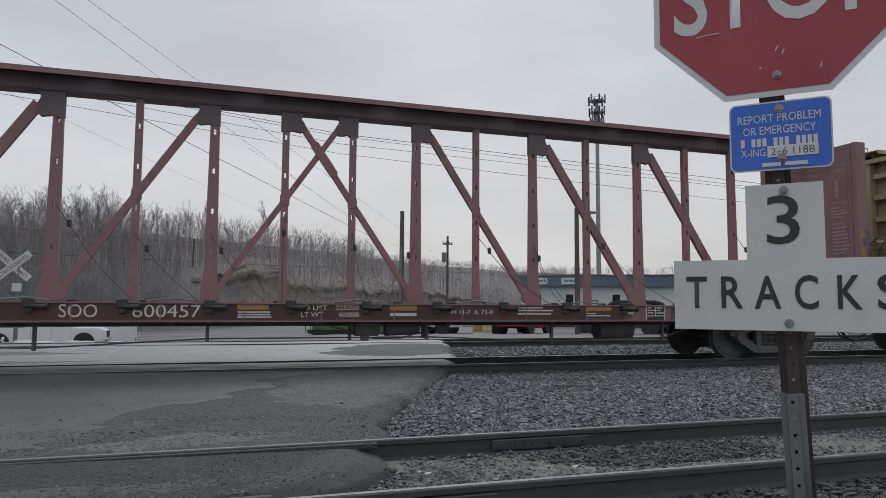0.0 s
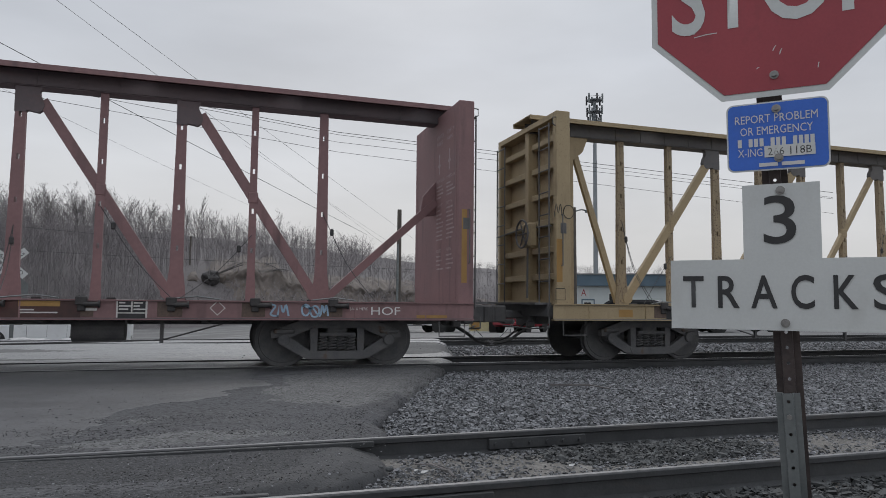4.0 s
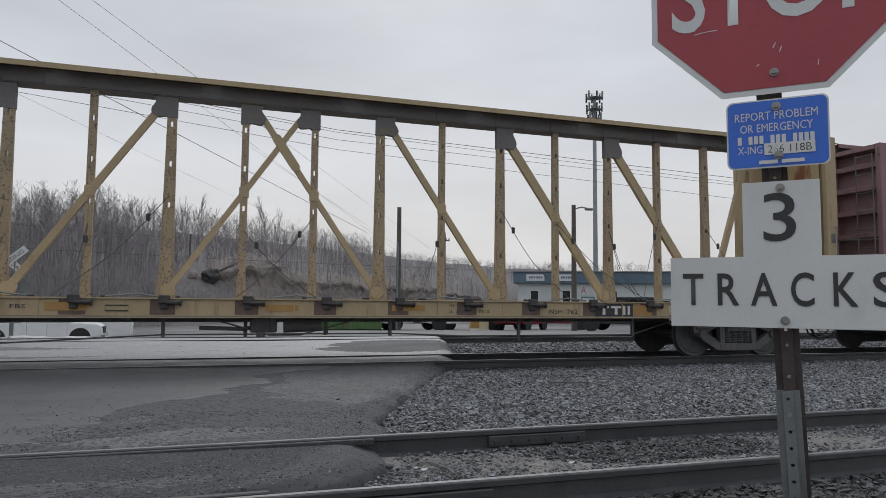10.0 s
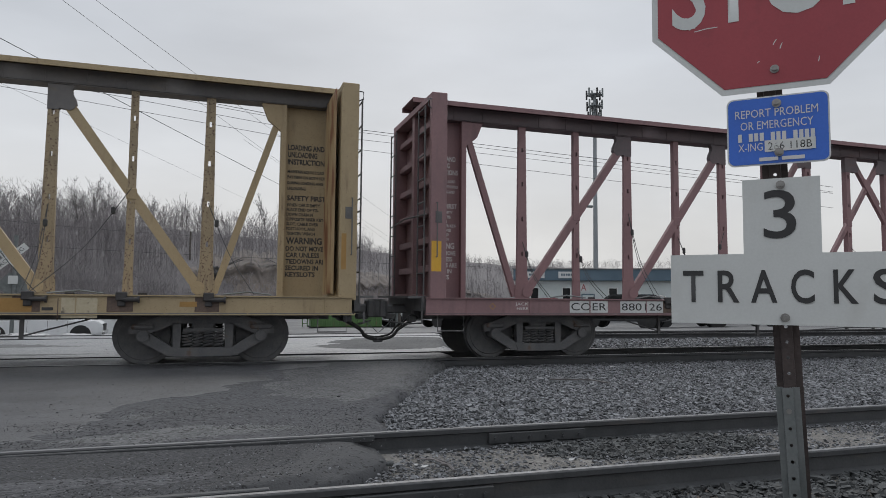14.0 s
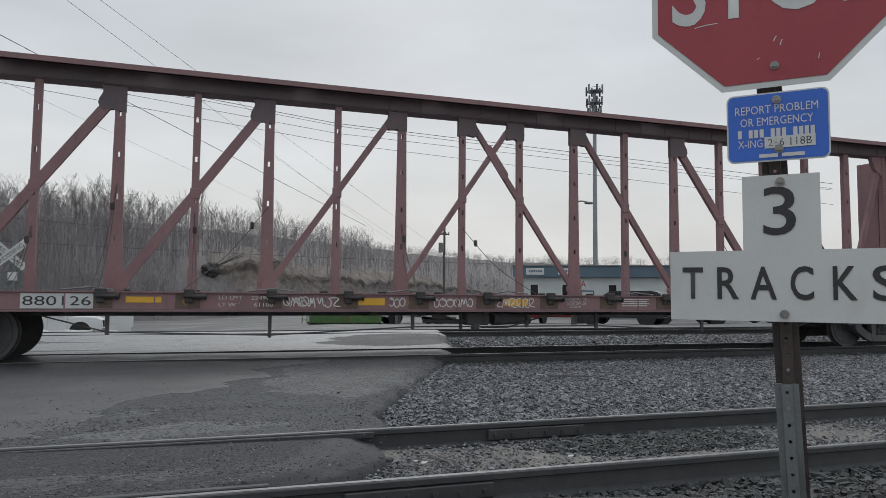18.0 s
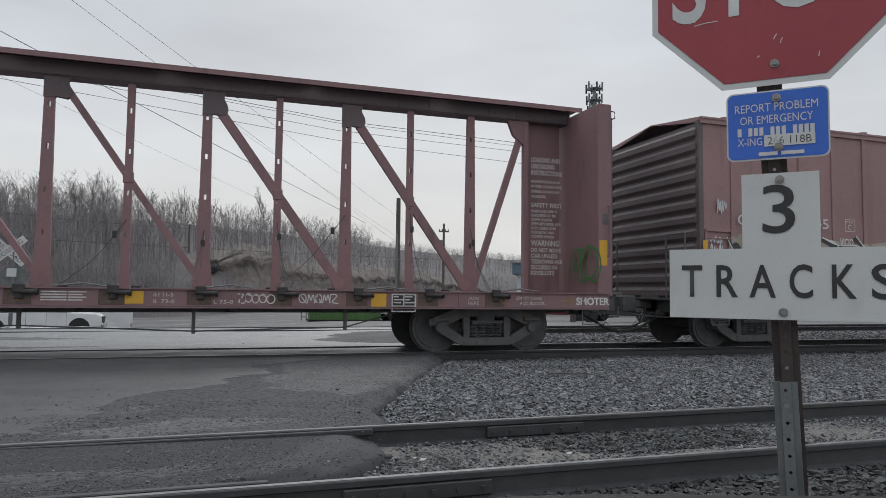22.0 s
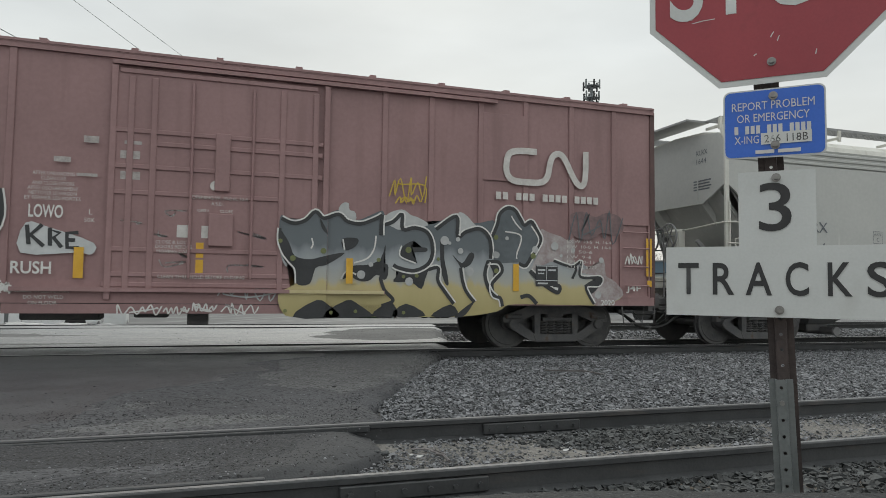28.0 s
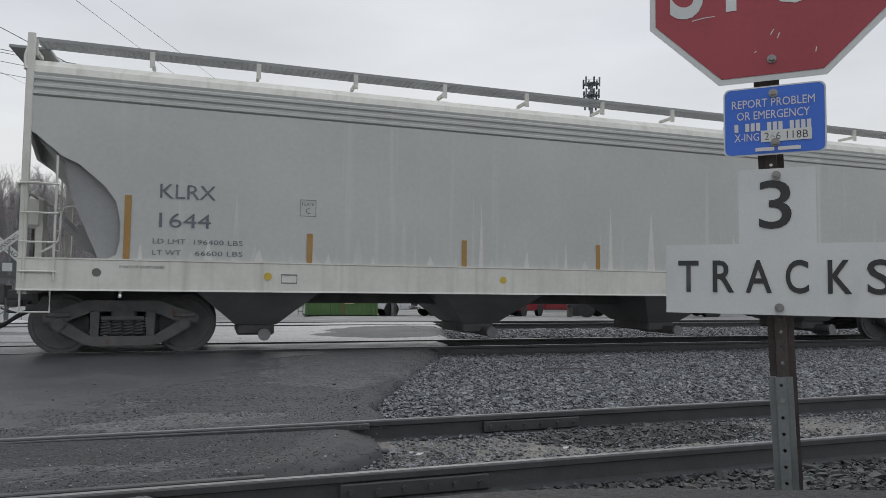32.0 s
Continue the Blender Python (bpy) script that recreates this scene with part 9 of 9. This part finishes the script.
def long_building():
    """A low commercial building: ribbed wall, blue-grey fascia, doors and windows."""
    x0, x1, y, z0 = 27.2, 79.2, 60.2, -0.65
    t = thing("yard_building", pose(x0, y, z0, 0, 0, -28), "low pale commercial building with a blue-grey fascia", "building")
    L = x1 - x0
    part("wall", boxes(((L / 2, 5, 1.75), (L, 10, 3.5))), "wallpale", t, "pale ribbed metal wall")
    ribs = bmesh.new()
    for i in range(130):
        box(ribs, (0.2 + i * 0.4, -0.012, 1.75), (0.05, 0.024, 3.5))
    part("wall_rib", ribs, "wallpale", t)
    part("fascia", boxes(((L / 2, 4.9, 4.0), (L + 0.8, 10.8, 1.05)), bevel=0.02), "fascia", t, "blue-grey metal fascia")
    part("roof_edge", boxes(((L / 2, 4.9, 4.56), (L + 1.0, 11.0, 0.08))), "galv", t)
    for x in (1.6, 4.6, 8.9, 14.9, 26.0, 34.0, 42.0):
        w = part("window", boxes(((x, -0.03, 2.2), (0.7, 0.06, 1.1))), "glass", t, "dark window in a pale frame")
        part("window_frame", boxes(((x, -0.05, 2.8), (0.9, 0.08, 0.1)), ((x, -0.05, 1.6), (0.9, 0.08, 0.1)), ((x - 0.4, -0.05, 2.2), (0.1, 0.08, 1.1)), ((x + 0.4, -0.05, 2.2), (0.1, 0.08, 1.1))), "signwhite", w)
    for x in (6.6, 12.0, 21.5):
        d = part("door", boxes(((x, -0.03, 1.05), (1.0, 0.06, 2.1))), "wallpale", t, "pale door with a letter plate")
        part("door_frame", boxes(((x - 0.56, -0.04, 1.1), (0.1, 0.1, 2.2)), ((x + 0.56, -0.04, 1.1), (0.1, 0.1, 2.2)), ((x, -0.04, 2.18), (1.2, 0.1, 0.1))), "fascia", d)
    a_sign = part("unit_sign", boxes(((6.2, -0.05, 2.85), (1.0, 0.03, 0.95))), "signwhite", t, "white unit sign")
    part("lettering", letters("A", 0.62, 0.48), "signred", a_sign, at=pose(5.96, -0.07, 2.54))
    for x in (1.7, 4.7):
        s = part("fascia_sign", boxes(((x, -0.54, 4.0), (1.7, 0.05, 0.62))), "signwhite", t, "white fascia sign")
        part("stencil_bars", bars([(x - 0.6 + 0.22 * i, 3.92, 0.16, 0.2) for i in range(6)]), "fascia", s, at=pose(0, -0.57, 0))
    return t


long_building()


def rubble():
    """Grit-covered snow heaps along the road's edge."""
    for k, (x, y, w, h) in enumerate(((-4.1, 22.6, 1.3, 0.20), (-3.0, 22.9, 1.1, 0.15), (-1.9, 23.2, 1.0, 0.10), (-5.3, 22.4, 1.3, 0.24))):
        bm = bmesh.new()
        bmesh.ops.create_icosphere(bm, subdivisions=4, radius=1)
        for v in bm.verts:
            n = 1 + 0.35 * noise.noise(v.co * 2.3 + Vector((k * 7, 0, 0))) + 0.15 * noise.noise(v.co * 7)
            v.co = Vector((v.co.x * w / 2 * n, v.co.y * 0.45 * n, max(-0.2, v.co.z * h * 0.6 * n)))
        tagged(part("snow_heap", bm, "snow", at=pose(x, y, float(yard_z(x, y)))), "low heap of dirty snow and grit", "snow heap", group="snow heaps")


rubble()


# ---- hill and bare woods ----
AZ = (-60, -25, -18, -8, 2, 8, 14, 18, 24, 30, 45, 80)
CREST = (5.6, 5.2, 5.4, 5.6, 4.9, 4.3, 3.6, 3.2, 2.75, 2.55, 2.5, 2.5)
FAR = (105, 105, 110, 125, 160, 180, 205, 220, 250, 290, 330, 340)


def hill_z(x, y):
    az = np.degrees(np.arctan2(x, np.maximum(y, 1e-3)))
    d = np.hypot(x, y)
    far = np.interp(az, AZ, FAR)
    top = far * np.tan(np.radians(np.interp(az, AZ, CREST))) + 1.0
    foot = np.interp(az, (-60, 0, 10, 20, 35, 80), (62, 66, 78, 95, 120, 130))
    u = np.clip((d - foot) / (far - foot), 0, 1)
    rise = 0.30 * soft(0, 0.16, u) + 0.70 * u ** 1.15
    z = -1.6 + (top + 1.6) * rise
    return z + np.where(d > far, -0.05 * (d - far), 0) + 0.35 * np.sin(x * 0.31) * np.sin(y * 0.23) * u


tagged(part("hill", sheet("hill", steps(-260, 4, 330), steps(58, 2.5, 130, 5, 420), hill_z, "hill"), "hill"),
       "brown wooded hillside behind the yard", "hill", kind="structure")


LIP_X = (-14, -9, -6, -2, -0.6, 6, 7.2, 14, 24, 32)
LIP_Z = (0.6, 2.3, 3.0, 3.25, 4.2, 4.35, 3.0, 2.7, 2.3, 0.8)


def ledge():
    """A bare cut of earth and rock in the foot of the hill, broken off under a dark lip."""
    # share of the lip's height, and metres towards the hill
    face = ((0, -0.2, 0.0), (0.35, 0.34, 3.8), (0.50, 0.66, 6.4), (0.56, 0.84, 6.9), (0.60, 0.95, 6.8), (0.66, 1.02, 7.2), (0.80, 1.22, 11.0), (1.0, 1.42, 20.0))
    us, hs, ds = zip(*face)
    xs, us_ = np.linspace(-14, 32, 300), np.linspace(0, 1, 80)
    lip = np.interp(xs, LIP_X, LIP_Z)
    X, U = np.meshgrid(xs, us_)
    fold = np.array([[noise.noise((x * 0.30, u * 3, 1.7)) + 0.6 * noise.noise((x * 0.9, u * 9, 4.0)) + 0.6 * noise.noise((x * 2.2, u * 22, 9.0)) + 0.5 * noise.noise((x * 5.5, u * 50, 2.0)) for x in xs] for u in us_])
    strata = np.array([[noise.noise((x * 0.10, u * 16, 8.0)) for x in xs] for u in us_])
    shift = np.array([[noise.noise((x * 0.22, 0.5, 3.3)) for x in xs]])
    breaks = np.array([[noise.noise((x * 0.8, 0.5, 6.3)) + 0.6 * noise.noise((x * 2.3, 0.5, 1.3)) for x in xs]])
    V = np.clip(U + 0.10 * shift + 0.05 * breaks, 0, 1)
    Y = 68.6 + np.interp(V, us, ds) + 1.6 * shift - 0.38 * fold - 0.22 * np.clip(3 * strata, -0.5, 0.5) * (V < 0.6)
    Z = -1.4 + (lip[None] + 1.4) * np.interp(V, us, hs) + 0.13 * fold + 0.4 * breaks
    i = np.arange(X.size).reshape(X.shape)
    q = np.stack([i[:-1, :-1], i[:-1, 1:], i[1:, 1:], i[1:, :-1]], -1).reshape(-1, 4)
    tagged(part("rock_cut", raw("rock_cut", np.stack([X, Y, Z], -1).reshape(-1, 3), q, "ledge", True), "ledge"),
           "bare brown earth and rock cut in the hill foot", "rock cut", kind="structure")
    rnd = random.Random(3)
    for x, y, z, half, a in ((0.7, 75.4, 4.45, 1.3, 0.5), (1.1, 75.6, 4.5, 1.1, 0.42), (5.4, 75.6, 4.75, 0.9, -0.5), (6.0, 75.3, 4.5, 0.7, 0.1), (9.4, 71.9, 0.7, 1.4, -0.45), (8.8, 71.7, 0.7, 1.0, 0.3)):
        log = thing("fallen_log", pose(x, y, z), "grey fallen log on the bare cut", "log", group="fallen logs")
        part("log_trunk", tube([(-half, 0.2, -half * a), (0, -0.1, 0.05), (half, 0.1, half * a)], 0.065, 6), "bark", log)
    bm = bmesh.new()
    bmesh.ops.create_icosphere(bm, subdivisions=3, radius=1)
    for v in bm.verts:
        k = 1 + 0.4 * noise.noise(v.co * 1.6) + 0.2 * noise.noise(v.co * 5)
        v.co = Vector((v.co.x * 0.95 * k, v.co.y * 0.7 * k, v.co.z * 0.75 * k))
    tagged(part("tree_stump", bm, "winch", at=pose(-0.9, 74.9, 3.45)), "black root stump on the lip of the cut", "stump")


ledge()


def limbs(seed, counts=(4, 3, 2), bits=(6, 3, 2, 1), tilt=(24, 50), girth=0.13):
    """Tapered limbs of a bare tree 10 m tall with rising boughs and fine twigs: starts, ends, radii and the level of each."""
    rnd = random.Random(seed)
    out = []

    def grow(p, d, length, r, level):
        n = bits[level]
        for i in range(n):
            bend = Vector((rnd.uniform(-1, 1), rnd.uniform(-1, 1), rnd.uniform(-0.5, 1.0)))
            d = (d + bend * (0.07, 0.12, 0.16, 0.2)[level]).normalized()
            e = p + d * length / n
            r0, r1 = r * (1 - 0.75 * i / n), r * (1 - 0.75 * (i + 1) / n)
            out.append((p, e, r0, r1, level))
            if level < len(counts) and (level or i):
                for _ in range(counts[level] + (i == n - 1)):
                    side = d.cross(Vector((rnd.uniform(-1, 1), rnd.uniform(-1, 1), rnd.uniform(-1, 1)))).normalized()
                    a = radians(rnd.uniform(*tilt))
                    grow(p.lerp(e, rnd.uniform(0.1, 1)), d * math.cos(a) + side * math.sin(a), length * rnd.uniform(0.30, 0.52) * (1 - 0.35 * i / n), r1 * 0.6 + 0.004, level + 1)
            p = e

    grow(Vector((0, 0, -0.4)), Vector((0, 0, 1)), 8.4, girth, 0)
    return out


def limb_arrays(segs, sides=3, least=0.011):
    V, F = [], []
    for a, b, r0, r1, lv in segs:
        d = (b - a).normalized()
        u = d.cross(Vector((0.3, 0.5, 0.81))).normalized()
        w = d.cross(u)
        k = len(V)
        for c, r in ((a, r0), (b, r1)):
            r = max(r, least)
            for s in range(sides):
                t = 2 * math.pi * s / sides
                V.append(c + r * (math.cos(t) * u + math.sin(t) * w))
        for s in range(sides):
            n = (s + 1) % sides
            F.append((k + s, k + n, k + sides + n, k + sides + s))
    return np.array([tuple(v) for v in V]), np.array(F)


BRUSH = [limb_arrays(limbs(seed + 60, (2, 1), (3, 2, 1), (20, 45), 0.075), 3, 0.02) for seed in range(6)]
rng = np.random.default_rng(12)
FOOT_AZ, FOOT = (-60, 0, 10, 20, 35, 80), (62, 66, 78, 95, 120, 130)


def woods(n, az0, az1, u0, u1, h0, h1, label, wide=1.0):
    """Brush and saplings strewn over a sector of the slope, u0 to u1 of the way from its foot to its crest."""
    V, F, k = [], [], 0
    for _ in range(n):
        az = rng.uniform(az0, az1)
        far, foot = np.interp(az, AZ, FAR), np.interp(az, FOOT_AZ, FOOT)
        d = foot + (far - foot) * rng.uniform(u0, u1)
        x, y = d * math.sin(radians(az)), d * math.cos(radians(az))
        if -4 < x < 15 and y < 84:
            continue
        v, f = BRUSH[rng.integers(len(BRUSH))]
        h = rng.uniform(h0, h1) / 10
        a = rng.uniform(0, 6.3)
        c, s = math.cos(a), math.sin(a)
        w = h * wide * rng.uniform(0.85, 1.2)
        p = np.stack([v[:, 0] * c - v[:, 1] * s, v[:, 0] * s + v[:, 1] * c, v[:, 2]], 1) * (w, w, h)
        V.append(p + (x, y, float(hill_z(x, y)) - 0.3))
        F.append(f + k)
        k += len(v)
    tagged(part("bare_woods", raw("bare_woods", np.concatenate(V), np.concatenate(F), "twigs"), "twigs"), label, "woods", kind="stuff")


woods(2000, -24, 12, 0.0, 1.0, 2.5, 6.5, "dense leafless brush on the slope", 0.9)
woods(1100, -24, 6, 0.0, 0.3, 2.5, 5.5, "leafless thicket along the foot of the slope", 0.9)
woods(1300, 8, 28, 0.0, 0.97, 2.0, 3.6, "dense leafless brush along the ridge", 1.2)
woods(300, 3, 28, 0.94, 1.0, 1.2, 2.4, "leafless saplings along the crest", 2.2)
woods(400, 26, 58, 0.3, 1.0, 3, 4.8, "distant leafless woods on the ridge", 1.8)

def cut_brush():
    """Low dry stalks and bushes on the face and the top of the cut."""
    V, F, k = [], [], 0
    for _ in range(900):
        x, u = rng.uniform(-14, 32), rng.random()
        lip = float(np.interp(x, LIP_X, LIP_Z))
        y, z = (67.6 + 4.0 * u, -1.5 + (lip + 1.4) * 0.38 * u) if rng.random() < 0.6 else (74.2 + 7 * u, -1.6 + (lip + 1.4) * (1.0 + 0.25 * u))
        v, f = BRUSH[rng.integers(len(BRUSH))]
        h = rng.uniform(0.12, 0.34)
        a = rng.uniform(0, 6.3)
        c, s = math.cos(a), math.sin(a)
        V.append(np.stack([v[:, 0] * c - v[:, 1] * s, v[:, 0] * s + v[:, 1] * c, v[:, 2]], 1) * (h * 1.5, h * 1.5, h) + (x, y, z))
        F.append(f + k)
        k += len(v)
    tagged(part("dry_brush", raw("dry_brush", np.concatenate(V), np.concatenate(F), "twigs"), "twigs"), "dry stalks and low brush on the cut", "brush", kind="stuff")


cut_brush()
TREE_KINDS = []
for seed in range(7):
    segs = limbs(seed + 20, tilt=(20, 44 + 3 * (seed % 3)))
    TREE_KINDS.append([raw(name, *limb_arrays([q for q in segs if (q[4] < 2) == (name == "trunk")], sides, least), mat)
                       for name, mat, sides, least in (("trunk", "bark", 5, 0.016), ("crown", "twigs", 3, 0.0095))])
SLENDER = [[raw(name, *limb_arrays([q for q in limbs(seed + 90, (2, 2), (7, 4, 2), (16, 40), 0.085) if (q[4] < 1) == (name == "trunk")], 4, least), "bark")
            for name, least in (("trunk", 0.03), ("crown", 0.020))] for seed in range(4)]
CROWN_AZ = (-26, -15.5, -12, -8.3, -6.5, -4.8, -2.4, 0, 1.3, 3.2, 5)
CROWN_EL = (7.6, 7.6, 8.1, 8.7, 7.7, 7.0, 8.1, 7.6, 6.2, 6.6, 5.4)


def bare_tree(az, d, rise, label, kinds=TREE_KINDS):
    """A leafless tree that reaches so many degrees over the level of the eye."""
    x, y = d * math.sin(radians(az)), d * math.cos(radians(az))
    z = float(hill_z(x, y)) - 0.2
    h = max(4.0, EYE_Z + d * math.tan(radians(rise)) - z)
    k = rng.integers(len(kinds))
    w = h * rng.uniform(0.8, 1.05)
    t = thing("bare_tree", pose(x, y, z, 0, 0, rng.uniform(0, 360)) @ Matrix.Diagonal((w / 10, w / 10, h / 9.6, 1)), label, "tree", group="bare trees on the slope")
    for name, mat, me in zip(("trunk", "crown"), ("bark", "twigs"), kinds[k]):
        part(name, me, mat, t)


for i in range(44):
    az = -25 + 18.6 * (i + rng.uniform(-0.6, 0.6)) / 44
    bare_tree(az, rng.uniform(74, 102), np.interp(az, CROWN_AZ, CROWN_EL) - 2.4 * rng.random() ** 1.5, "tall leafless grey tree in the dense stand")
for az, d, drop in ((-6.0, 96, 0.3), (-5.2, 102, 0.2), (-4.3, 98, 0.5), (-3.3, 104, 0.6), (-0.4, 106, 0.9), (0.3, 104, 0.8), (1.2, 108, 0.4), (5.6, 130, 0.7)):
    bare_tree(az, d, np.interp(az, CROWN_AZ, CROWN_EL) - drop, "slender leafless tree standing against the sky", SLENDER)
for az, d, rise in ((-2.67, 103, 7.7), (-1.94, 101, 7.3), (-1.41, 104, 8.0), (3.37, 112, 8.1), (3.11, 115, 7.5), (4.29, 116, 7.2), (-5.59, 97, 7.6), (-6.87, 95, 7.6), (-9.19, 92, 7.7), (-11.8, 94, 7.4), (-13.2, 96, 7.3)):
    bare_tree(az, d, rise, "slender leafless tree standing against the sky", SLENDER)


def car_cowl():
    """The dark wet rim of the bonnet that the view looks out over."""
    t = thing("car_bonnet", pose(0, 0, 0, 0, 0, -18), "dark wet rim of a car bonnet before the eye", "car part")
    bm = bmesh.new()
    n = 24
    rows = []
    for k, (y, z) in enumerate(((0.55, 0.60), (0.75, 0.70), (1.0, 0.735), (1.35, 0.72), (1.6, 0.60))):
        rows.append([bm.verts.new((x, y - 0.05 * x * x, z - 0.006 - 0.06 * max(0.0, 0.45 - x) + 0.004 * math.sin(9 * x))) for x in np.linspace(-0.8, 1.0, n)])
    for a, b in zip(rows, rows[1:]):
        for i in range(n - 1):
            bm.faces.new((a[i], a[i + 1], b[i + 1], b[i]))
    part("bonnet_rim", bm, "dash", t, smooth=True)
    return t


car_cowl()


# ---- motion of the train ----
def rolled(t):
    ts, ss = zip(*ROLLED)
    return float(np.interp(t, ts, ss))


def motions():
    for car, xc in CARS:
        walk(car, [(t, pose(xc - s, TRAIN_Y, 0)) for t, s in ROLLED])
    for w, k, start in WHEELSETS:
        walk(w, [(t, pose(k, 0, RADIUS, 0, start - math.degrees(rolled(t) / RADIUS), 0)) for t in (0.2 * i for i in range(161))])


motions()
